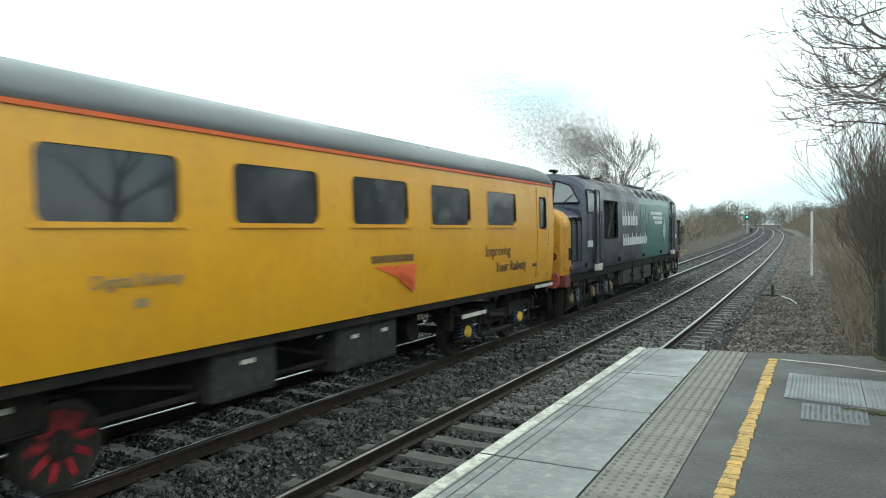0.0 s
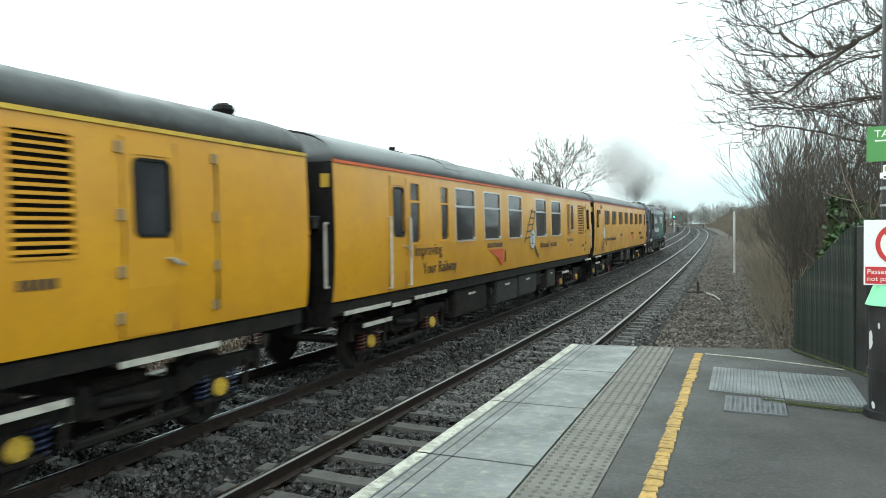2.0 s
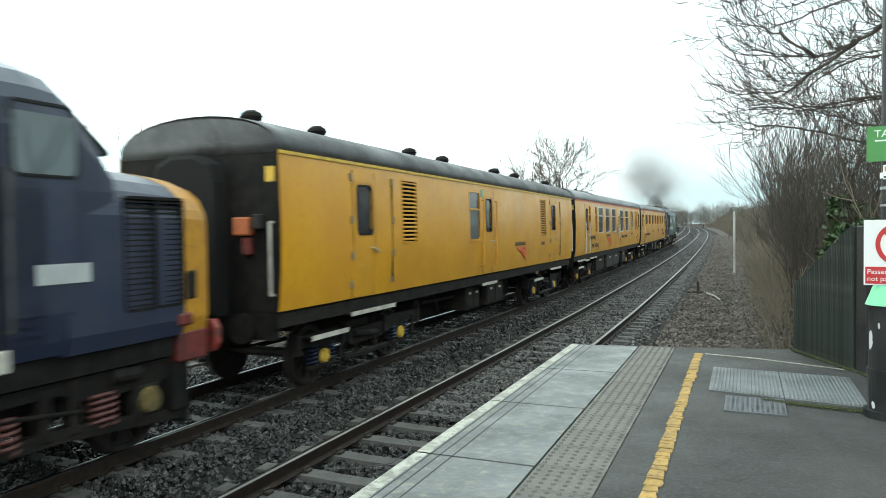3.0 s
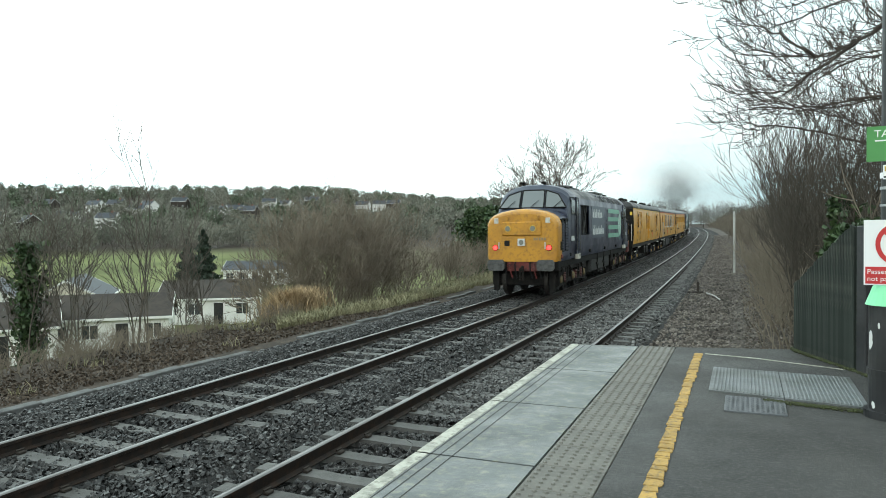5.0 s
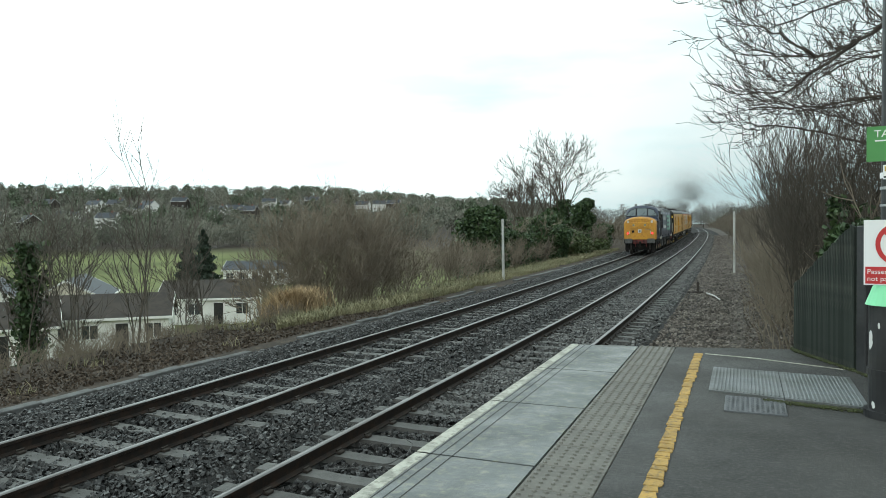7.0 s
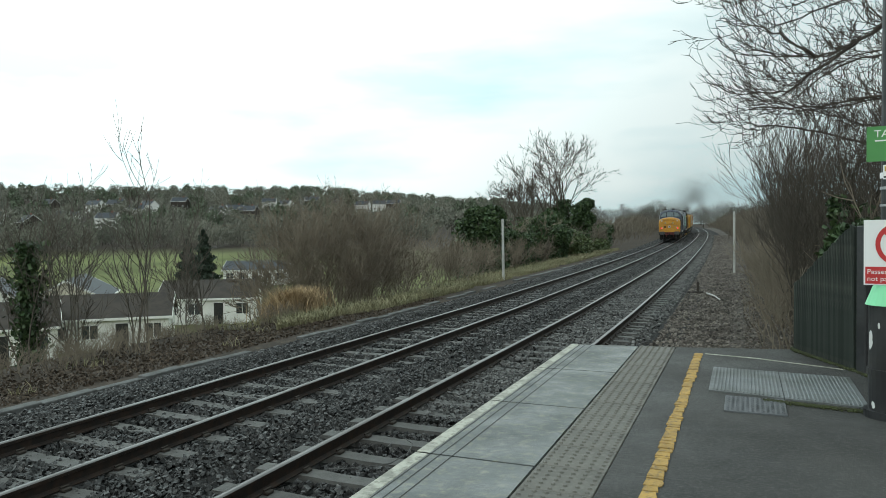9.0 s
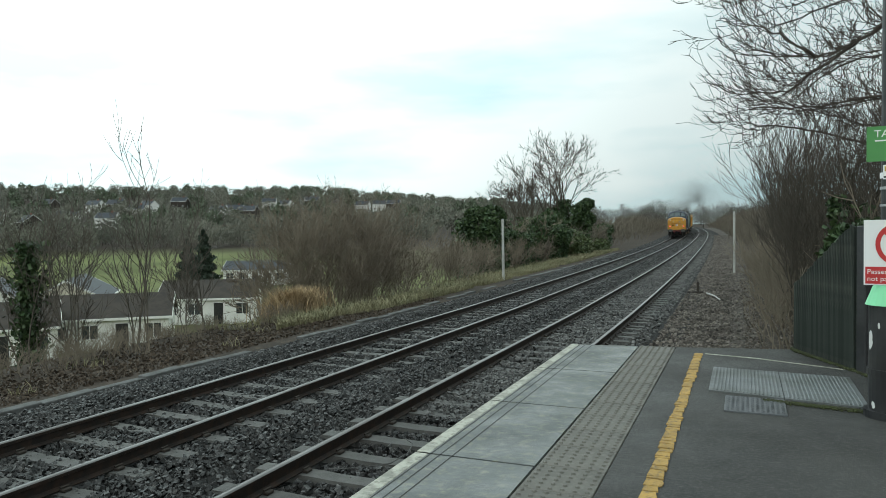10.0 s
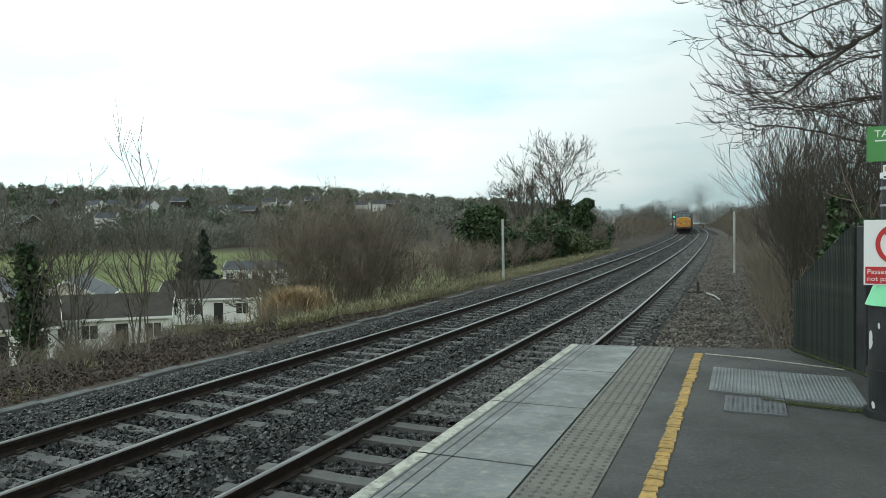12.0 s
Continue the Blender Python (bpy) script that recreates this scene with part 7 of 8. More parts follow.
def overhanging_tree():
    """The old tree whose limbs reach over the cess, its tips turned up."""
    rg = random.Random(161)
    segs = []
    base = Vector((5.5, 13.2, 0))
    trunk = [Vector((0, 0, -0.8)), Vector((0.05, 0, 1.8)), Vector((-0.1, 0.1, 3.6)), Vector((0.1, 0, 5.6)), Vector((0.0, 0.2, 8.0)), Vector((0.3, 0.1, 10.5))]
    for i in range(5):
        segs.append((trunk[i], trunk[i + 1], 0.26 - 0.04 * i, 0.22 - 0.04 * i))
    limbs = [
        (0.036, [(0, 0, 4.2), (-1.67, -1.6, 4.43), (-2.39, -2.0, 4.12), (-3.08, -2.4, 3.83), (-4.2, -2.8, 3.9)]),
        (0.026, [(-2.39, -2.0, 4.12), (-3.04, -1.7, 3.76), (-3.51, -1.6, 3.52), (-4.18, -1.5, 3.57)]),
        (0.020, [(-3.08, -2.4, 3.83), (-3.59, -2.9, 4.06), (-4.2, -3.3, 4.22)]),
        (0.032, [(0, 0, 4.9), (-1.52, -0.7, 5.15), (-2.54, -0.8, 4.95), (-3.8, -1.0, 4.6)]),
        (0.034, [(0, 0, 4.7), (-1.64, -1.8, 5.13), (-3.0, -2.1, 4.93), (-4.25, -2.3, 4.73)]),
        (0.034, [(0, 0, 3.3), (-1.49, -0.6, 3.15), (-2.06, -0.6, 2.84), (-3.2, -0.3, 3.15), (-4.1, -0.2, 3.26)]),
        (0.030, [(0, 0, 3.4), (-1.59, -1.2, 3.44), (-3.1, -0.8, 3.4), (-4.2, -0.8, 3.47)]),
        (0.030, [(0, 0, 4.2), (-1.36, 0.2, 4.31), (-2.4, 0.3, 4.2), (-3.4, 0.6, 3.6)]),
        (0.032, [(0, 0, 5.2), (0.9, -0.8, 6.8), (1.4, -1.6, 8.2)]),
    ]
    # lesser limbs keep company with the main ones
    for thick, pts in limbs[:8]:
        lift, out = rg.uniform(-0.35, 0.4), rg.uniform(-0.5, 0.7)
        if thick > 0.021:
            limbs.append((thick * 0.62, [pts[0]] + [(x * rg.uniform(0.86, 1.0), y + out * i / len(pts) * 1.5, z + lift * i / len(pts) * 1.6) for i, (x, y, z) in enumerate(pts) if i]))
    for thick, pts in limbs:
        pts = [Vector((p[0] * 0.89, p[1], p[2])) for p in pts]
        ext = [pts[0] * 2 - pts[1]] + pts + [pts[-1] * 2 - pts[-2]]
        fine = []
        for i in range(1, len(ext) - 2):       # a smooth curve through the bends, with small kinks
            p0, p1, p2, p3 = ext[i - 1:i + 3]
            for k in range(6):
                u = k / 6
                q = (p1 * 2 + (p2 - p0) * u + (p0 * 2 - p1 * 5 + p2 * 4 - p3) * u * u + (p1 * 3 - p0 - p2 * 3 + p3) * u ** 3) * 0.5
                fine.append(q + Vector((rg.gauss(0, 0.014), rg.gauss(0, 0.014), rg.gauss(0, 0.014))))
        fine.append(pts[-1])
        n = len(fine) - 1
        for i in range(n):
            r0, r1 = thick * 0.8 * (1 - i / n) ** 0.8 + 0.006, thick * 0.8 * (1 - (i + 1) / n) ** 0.8 + 0.006
            segs.append((fine[i], fine[i + 1], r0, r1))
            if i > n * 0.2:
                d = (fine[i + 1] - fine[i]).normalized()
                for _ in range(rg.randint(1, 2)):
                    side = Vector((rg.gauss(-0.2, 0.55), rg.gauss(0, 0.8), rg.gauss(-0.05, 0.6)))
                    nd = (d * 0.8 + side).normalized()
                    grow(segs, fine[i + 1], nd, rg.uniform(0.3, 0.75), max(0.0068, r1 * 0.40), 2, rg, up=0.13, wander=0.13, steps=5, kids=(1, 2), shrink=0.5, spread=0.75, rmin=0.005)
        grow(segs, fine[-1], (fine[-1] - fine[-2]).normalized(), 0.25, 0.007, 1, rg, up=0.2, wander=0.1, steps=4, rmin=0.0055)
    t = split_tree("overhanging_tree", segs, M["bark_dark"], "old bare tree with drooping limbs over the cess", thick=0.02)
    t.matrix_basis = Matrix.Translation((base.x, base.y, -0.2))
    return t


overhanging_tree()


def platform_trees():
    """Bare trees behind the platform, seen in the carriage windows."""
    for i, (x, y, hgt) in enumerate(((10.0, 8.0, 10.0), (9.5, 14.0, 11.0), (10.5, 19.0, 10.0), (10.0, 25.0, 11.0), (11.0, 31.0, 11.0), (12.0, 38.0, 12.0), (13.5, 47.0, 12.0), (15.0, 58.0, 12.0))):
        rg = random.Random(240 + i)
        segs = []
        grow(segs, Vector((0, 0, -0.3)), Vector((rg.gauss(0, 0.08), rg.gauss(0, 0.08), 1)).normalized(), hgt * 0.30, 0.22, 4, rg, up=0.05, wander=0.12, steps=4, kids=(2, 3), shrink=0.66, spread=0.75, rmin=0.012)
        t = split_tree("bare_tree", segs, M["bark_dark"], "bare tree behind the platform, mirrored in the carriage windows", thick=0.05, group="platform trees")
        t.matrix_basis = Matrix.Translation((x, y, max(gz(x, y), 0.0 if y < 7.5 else -9)))


platform_trees()


# ---- the valley: park homes, field trees, the wooded hill with its houses ----
def bungalow(name, label, L, W, eave, ridge, wall, roof, windows=4, group="park homes", chimney=False):
    """A low home: walls, pitched roof with bargeboards, windows with frames, a door. Its long side lies along x."""
    v = empty(name)
    tagged(v, label, "house", group=group)
    bm = bmesh.new()
    box(bm, -L / 2, L / 2, -W / 2, W / 2, -0.6, eave)
    prism(bm, [(-W / 2, eave), (W / 2, eave), (0, ridge - 0.06)], "x", -L / 2, L / 2)
    part("wall", bm, M[wall], v)
    for sy in (-1, 1):
        bm = bmesh.new()
        o = 0.3
        k = [(sy * (W / 2 + o), eave - o * (ridge - eave) / (W / 2)), (0, ridge), (0, ridge + 0.1), (sy * (W / 2 + o), eave - o * (ridge - eave) / (W / 2) + 0.1)]
        prism(bm, k, "x", -L / 2 - 0.25, L / 2 + 0.25)
        rf = part("roof", bm, M[roof], v)
        bm = bmesh.new()
        box(bm, -L / 2 - 0.27, L / 2 + 0.27, sy * (W / 2 + o) - 0.04, sy * (W / 2 + o) + 0.04, eave - 0.22, eave - 0.04)
        part("fascia", bm, M["white_wall"], rf)
        for sx in (-1, 1):
            bm = bmesh.new()
            x = sx * (L / 2 + 0.27)
            prism(bm, [(sy * (W / 2 + o), eave - 0.28), (0, ridge - 0.12), (0, ridge + 0.1), (sy * (W / 2 + o), eave - 0.06)], "x", x - 0.03, x + 0.03)
            part("bargeboard", bm, M["white_wall"], rf)
    for sy in (-1, 1):
        for i in range(windows):
            x = -L / 2 + L * (i + 0.5) / windows
            y = sy * (W / 2)
            if i == windows // 2 and sy < 0:
                d = part("door", box_bm(x - 0.42, x + 0.42, y - 0.04, y + 0.04, 0, 2.0), M["box_grey"], v)
                continue
            bm = bmesh.new()
            for a, b, c, e in ((x - 0.6, x + 0.6, 0.9, 0.97), (x - 0.6, x + 0.6, 1.93, 2.0), (x - 0.6, x - 0.53, 0.97, 1.93), (x + 0.53, x + 0.6, 0.97, 1.93), (x - 0.03, x + 0.03, 0.97, 1.93)):
                box(bm, a, b, y - 0.05, y + 0.05, c, e)
            w = part("window", bm, M["white_wall"], v)
            part("pane", box_bm(x - 0.53, x + 0.53, y - 0.02, y + 0.02, 0.97, 1.93), M["house_glass"], w)
    for sx in (-1, 1):
        x = sx * L / 2
        bm = box_bm(x - 0.05, x + 0.05, -0.75, 0.75, 0.85, 2.0)
        w = part("window", bm, M["white_wall"], v)
        for y0, y1 in ((-0.68, -0.04), (0.04, 0.68)):
            part("pane", box_bm(x - 0.06, x + 0.06, y0, y1, 0.92, 1.93), M["house_glass"], w)
    if chimney:
        part("chimney", box_bm(L * 0.2, L * 0.2 + 0.7, -0.35, 0.35, ridge - 0.4, ridge + 0.9), M["red_roof"], v)
    return v


def world_at(px_angle, dist):
    """A place seen from the platform at an angle left of the line's direction."""
    a = radians(px_angle)
    return EYE[0] - math.sin(a) * dist, EYE[1] + math.cos(a) * dist


def build_valley():
    def stand(ob, ang, dist, turn):
        x, y = world_at(ang, dist)
        ob.matrix_basis = Matrix.Translation((x, y, gz(x, y))) @ Matrix.Rotation(radians(turn), 4, "Z")
    h = bungalow("park_home", "white park home with a dark slate roof beyond the field edge", 9.8, 5.6, 2.5, 3.7, "white_wall", "slate", 5)
    stand(h, 37.7, 117, 24)
    a = bungalow("park_home", "white park home with a long brown roof below the bank", 8.6, 6.0, 2.5, 3.9, "white_wall", "brown_roof", 4)
    stand(a, 48.3, 60, 40)
    b = bungalow("park_home", "pale park home with a white-edged gable below the bank", 11, 6.2, 2.6, 4.3, "cream_wall", "slate", 4)
    stand(b, 50.6, 78, 132)
    c = bungalow("park_home", "white-gabled park home seen end on below the bank", 10, 6.2, 2.6, 4.3, "white_wall", "slate", 4)
    stand(c, 55.6, 75, 138)
    stand(copy_thing(a, Matrix()), 56.2, 57, 52)
    stand(copy_thing(a, Matrix()), 41.2, 72, 30)
    stand(copy_thing(c, Matrix()), 60.5, 70, 60)
    cv = bungalow("caravan", "small white caravan beside a conifer", 4.2, 2.2, 2.0, 2.3, "white_wall", "white_wall", 2)
    stand(cv, 42.0, 108, 10)
    # conifers
    for i, (ang, dist, hgt, w) in enumerate(((41.8, 96, 8.8, 2.6), (43.0, 100, 7.4, 2.2))):
        r = np.random.RandomState(170 + i)
        t = empty("conifer")
        tagged(t, "dark conifer standing among the park homes", "tree", group="conifers")
        n = 3000
        z = hgt * r.uniform(0.03, 1, n) ** 1.1
        q = w * (1 - z / hgt) ** 0.8 * np.sqrt(r.uniform(0.15, 1, n)) * (0.85 + 0.3 * np.sin(z * 5))
        a = r.uniform(0, 6.283, n)
        leaves("crown", np.stack([q * np.cos(a), q * np.sin(a), z], -1), 0.22, M["conifer"], t, r)
        tubes("trunk", [(Vector((0, 0, -0.3)), Vector((0, 0, hgt * 0.9)), 0.16, 0.03)], M["bark_dark"], t, 6)
        x, y = world_at(ang, dist)
        set_at(t, x, y)
    # field-edge and hillside woods: crowns of many small twig clumps
    r = np.random.RandomState(181)

    def wood(name, spots, mat, label, clump=130, size=0.55):
        C, S, T = [], [], []
        for x, y, hgt, w in spots:
            z0 = gz(x, y)
            n = clump
            v = r.normal(size=(n, 3))
            v /= np.linalg.norm(v, axis=1)[:, None]
            v *= r.uniform(0.35, 1.0, (n, 1)) ** 0.6
            C.append(v * [w, w, hgt * 0.48] + [x, y, z0 + hgt * 0.5])
            S.append(np.full(n, size * hgt / 9))
            T.append((Vector((x, y, z0 - 0.5)), Vector((x, y, z0 + hgt * 0.7)), hgt * 0.02, hgt * 0.008))
        C, S = np.concatenate(C), np.concatenate(S)
        n = len(C)
        # each clump a thin spray of crossing slivers
        D = r.normal(size=(n, 3))
        D /= np.linalg.norm(D, axis=1)[:, None]
        D[:, 2] = np.abs(D[:, 2]) + 0.25
        E = np.cross(D, r.normal(size=(n, 3)))
        E /= np.linalg.norm(E, axis=1)[:, None]
        V = np.stack([C - E * S[:, None] * 0.5, C + D * S[:, None] * 1.6 - E * S[:, None] * 0.12, C + D * S[:, None] * 1.7 + E * S[:, None] * 0.15, C + E * S[:, None] * 0.5], 1)
        F = np.array([[0, 1, 2, 3]])[None] + (np.arange(n) * 4)[:, None, None]
        ob = fast_mesh(name, V.reshape(-1, 3), F.reshape(-1, 4), M[mat])
        tagged(ob, label, "woodland", kind="stuff")
        tk = tubes(name + "_trunks", T, M["bark_dark"], None, 4)
        tagged(tk, "trunks of the far bare trees", "woodland", kind="stuff")

    M["far_dark_wood"] = material("far_dark_bare_wood", (0.115, 0.108, 0.092), 0.95, vary=(0.075, 0.072, 0.062), scale=0.03, island=0.2)
    rng = random.Random(19)
    spots = []
    for ang in np.arange(24, 64, 0.5):      # hedge trees at the end of the field
        for _ in range(2):
            d = rng.uniform(225, 285)
            spots.append((*world_at(ang + rng.uniform(-0.3, 0.3), d), rng.uniform(5, 10.5), rng.uniform(2.6, 4.4)))
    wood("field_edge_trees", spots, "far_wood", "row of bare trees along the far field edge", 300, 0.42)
    spots = []
    for _ in range(900):
        ang, d = rng.uniform(14, 66), 300 + 620 * rng.random() ** 0.8
        spots.append((*world_at(ang, d), rng.uniform(6, 12), rng.uniform(4, 7)))
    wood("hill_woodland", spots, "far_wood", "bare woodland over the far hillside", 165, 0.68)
    spots = [(*world_at(rng.uniform(18, 64), rng.uniform(300, 850)), rng.uniform(7, 14), rng.uniform(3, 5)) for _ in range(130)]
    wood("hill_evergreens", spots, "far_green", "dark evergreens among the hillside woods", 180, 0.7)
    spots = []
    for _ in range(260):                     # behind the line, ahead and to its right
        ang, d = rng.uniform(-14, 17), rng.uniform(265, 520)
        spots.append((*world_at(ang, d), rng.uniform(6, 11) * (1 if d < 400 else 1.2), rng.uniform(3.5, 6)))
    wood("far_line_trees", spots, "far_dark_wood", "far trees where the line curves away", 620, 0.19)
    spots = [(*world_at(6.2, 262), 10.5, 4.2), (*world_at(6.9, 266), 9.0, 3.6)]
    wood("round_trees", spots, "far_dark_wood", "round-headed bare trees beyond the line", 1500, 0.17)
    # houses on the hill
    first = bungalow("hill_house", "far white house on the wooded hill", 9, 7, 4.6, 7.2, "white_wall", "slate", 3, "hill houses", True)
    second = bungalow("hill_house", "far brick house on the wooded hill", 10, 7, 4.6, 7.4, "brown_roof", "slate", 3, "hill houses", True)
    places = [(56.2, 330, 10), (57.6, 345, 50), (55.4, 360, 20), (53.4, 330, -20), (51.0, 380, 30), (49.2, 470, 5), (47.8, 480, 15), (46.4, 430, 25), (45.6, 470, 0), (43.4, 510, 20),
              (40.6, 420, 12), (39.4, 430, 35), (38.4, 410, 10), (36.8, 500, 30), (35.6, 480, 0), (33.5, 520, 30), (29.5, 480, 10), (28.2, 500, 30), (27.0, 520, 15), (59, 380, 10), (48.4, 360, 22), (52.2, 480, 8)]
    for i, (ang, d, turn) in enumerate(places):
        src = first if i % 3 else second
        ob = src if i in (0, 1) else copy_thing(src, Matrix())
        stand(ob, ang, d, turn)
        ob.location.z += 3.0 if d > 400 else 1.5


build_valley()
# ---- posts, signal, fence, signs, covers ----
M.update({
    "fence": material("grey_green_fence_slats", (0.0294, 0.035, 0.0301), 0.8, vary=(0.014, 0.0175, 0.014), scale=3, grain=(0.0595, 0.0616, 0.0525), grain_scale=22, per_piece=0.22, stretch=(0.7, 0.7, 0.14), spec=0.2),
    "column": material("black_column_paint", (0.0144, 0.0144, 0.016), 0.45, vary=(0.024, 0.024, 0.024), scale=5, rough_vary=0.15),
    "chipped": material("chipped_white_patch", (0.55, 0.55, 0.53), 0.7),
    "sign_white": material("sign_white", (0.78, 0.78, 0.77), 0.4),
    "sign_red": material("sign_red", (0.50, 0.03, 0.03), 0.4),
    "sign_green": material("sign_green", (0.07, 0.26, 0.07), 0.4),
    "green_band": material("pale_green_band", (0.20, 0.62, 0.33), 0.45),
    "moss": material("moss", (0.045, 0.055, 0.018), 0.95, vary=(0.035, 0.036, 0.018), scale=12, bump=0.5, bump_scale=50),
    "green_light": glow("green_signal_light", (0.05, 1.0, 0.55), 6.0),
    "galv": material("galvanised_steel", (0.35, 0.36, 0.37), 0.5, 0.6),
})


def marker_post(x, y, height, label):
    p = empty("marker_post", Matrix.Translation((x, y, gz(x, y))))
    tagged(p, label, "post", group="pale marker posts")
    part("post", box_bm(-0.055, 0.055, -0.055, 0.055, -0.4, height, bevel=0.012), M["white_post"], p)
    part("cap", box_bm(-0.062, 0.062, -0.062, 0.062, height - 0.001, height + 0.03, bevel=0.01), M["galv"], p)
    part("band", box_bm(-0.058, 0.058, -0.058, 0.058, height * 0.32, height * 0.32 + 0.05), M["galv"], p)


marker_post(-9.38, 34.2, 3.1, "tall pale post on the grass verge")
marker_post(1.42, 39.7, 3.2, "tall pale post beside the cess")

stub = empty("iron_stub", Matrix.Translation((0.28, 28.3, gz(0.28, 28.3))))
tagged(stub, "short dark iron stub with a foot in the cess", "stub")
part("upright", box_bm(-0.045, 0.045, -0.03, 0.03, -0.1, 0.46), M["clip"], stub)
part("foot", box_bm(-0.2, 0.2, -0.05, 0.05, 0.0, 0.10), M["clip"], stub)
stick_segs = [(Vector((0.62, 27.6, -1.10)), Vector((0.95, 26.2, -1.07)), 0.024, 0.022), (Vector((0.95, 26.2, -1.07)), Vector((1.15, 25.0, -1.08)), 0.022, 0.018)]
stick = tubes("fallen_pole", stick_segs, M["white_post"], None, 6)
tagged(stick, "pale fallen pole lying in the cess", "pole")


def cable():
    pts = [Vector((-2.05, 6.05, -1.04)), Vector((-1.7, 6.2, -1.03)), Vector((-1.5, 6.45, -1.04)), Vector((-1.45, 6.75, -1.02)), Vector((-1.55, 7.1, -1.03)), Vector((-1.75, 7.3, -1.04))]
    ob = tubes("track_cable", [(a, b, 0.006, 0.006) for a, b in zip(pts[:-1], pts[1:])], M["trough"], None, 5)
    tagged(ob, "thin grey cable lying by the rail", "cable")


cable()


def signal():
    p, h = on_line(168, -7.55, RAIL_TOP)
    s = empty("railway_signal", Matrix.Translation(p) @ Matrix.Rotation(h, 4, "Z"))
    tagged(s, "grey signal post showing a green light", "signal")
    bm = rod(bmesh.new(), (0, 0, -0.6), (0, 0, 3.9), 0.09, 0.07, seg=10)
    part("post", bm, M["galv"], s)
    part("head", box_bm(-0.3, 0.3, -0.1, 0.15, 2.6, 3.7, bevel=0.04), M["column"], s)
    lamp = part("lamp", rod(bmesh.new(), (0.0, -0.14, 3.25), (0.0, -0.09, 3.25), 0.17, seg=16), M["green_light"], s, "glowing green light")
    part("hood", box_bm(-0.2, 0.2, -0.35, -0.08, 3.45, 3.48), M["column"], lamp)
    bm = bmesh.new()
    for z in np.arange(0, 2.6, 0.4):
        rod(bm, (-0.2, 0.12, z), (0.2, 0.12, z), 0.02, seg=5)
    for x in (-0.2, 0.2):
        rod(bm, (x, 0.12, -0.4), (x, 0.12, 2.7), 0.02, seg=5)
    part("ladder", bm, M["galv"], s)
    part("cabinet", box_bm(0.5, 1.1, 0.0, 0.5, -0.5, 0.9, bevel=0.03), M["box_grey"], s)


signal()


def pylon(ang, dist, height):
    x, y = world_at(ang, dist)
    segs = []
    z0 = gz(x, y)
    for sx in (-1, 1):
        for sy in (-1, 1):
            segs.append((Vector((x + sx * height * 0.1, y + sy * height * 0.1, z0)), Vector((x + sx * 0.5, y + sy * 0.5, z0 + height)), 0.16, 0.12))
    for i in range(9):
        a, b = i / 9, (i + 1) / 9
        wa, wb = height * 0.1 * (1 - a) + 0.5 * a, height * 0.1 * (1 - b) + 0.5 * b
        for s in (-1, 1):
            segs.append((Vector((x - s * wa, y - wa, z0 + a * height)), Vector((x + s * wb, y - wb, z0 + b * height)), 0.08, 0.08))
    for f, w in ((0.72, 0.16), (0.84, 0.2), (0.95, 0.14)):
        segs.append((Vector((x - height * w, y, z0 + f * height)), Vector((x + height * w, y, z0 + f * height)), 0.12, 0.12))
    ob = tubes("pylon", segs, M["galv"], None, 4)
    tagged(ob, "far grey lattice electricity pylon", "pylon", group="pylons")


pylon(8.8, 620, 19)
pylon(11.0, 640, 18)


def fence():
    f = empty("slat_fence")
    tagged(f, "weathered grey-green slatted fence with a falling top at the platform end", "fence")
    a, b = Vector((2.40, 8.70, 0)), Vector((2.83, 7.62, 0))
    n = 24
    d = (b - a)
    ang = math.atan2(d.y, d.x)
    step = d.length / n
    r = random.Random(6)
    for i in range(n):
        u = (i + 0.5) / n
        p = a.lerp(b, u)
        top = 0.70 + 0.66 * u + r.uniform(-0.012, 0.012)
        bm = bmesh.new()
        w = step * 0.44
        prism(bm, [(-w, -0.10), (w, -0.10), (w, top), (0, top + 0.025), (-w, top)], "y", -0.012, 0.012)
        for v in bm.verts:
            v.co.y += 0.010 * (1 if v.co.x > 0 else -1)
        ob = part("slat", bm, M["fence"], f)
        ob.matrix_basis = Matrix.Translation(p) @ Matrix.Rotation(ang + r.uniform(-0.04, 0.04), 4, "Z")
    for z, za in ((0.18, 0.18), (0.55, 0.95)):
        bm = bmesh.new()
        s = Vector((-d.y, d.x, 0)).normalized() * 0.035
        rod(bm, a + s + Vector((0, 0, z)), b + s + Vector((0, 0, za)), 0.03, seg=4)
        part("rail", bm, M["fence"], f)
    bm = box_bm(-0.075, 0.075, -0.05, 0.05, -0.1, 1.36, bevel=0.008)
    post = part("post", bm, M["column"], f, "dark end post")
    post.matrix_basis = Matrix.Translation((2.91, 7.50, 0)) @ Matrix.Rotation(ang, 4, "Z")
    for k in range(1, 26):
        p = Vector((2.95, 7.44, 0)) + Vector((0.055 * k, -0.045 * k, 0))
        bm = box_bm(-0.03, 0.03, -0.012, 0.012, -0.1, 1.36 + r.uniform(-0.01, 0.01))
        ob = part("slat", bm, M["column"], f)
        ob.matrix_basis = Matrix.Translation(p) @ Matrix.Rotation(math.atan2(-0.045, 0.055), 4, "Z")


fence()


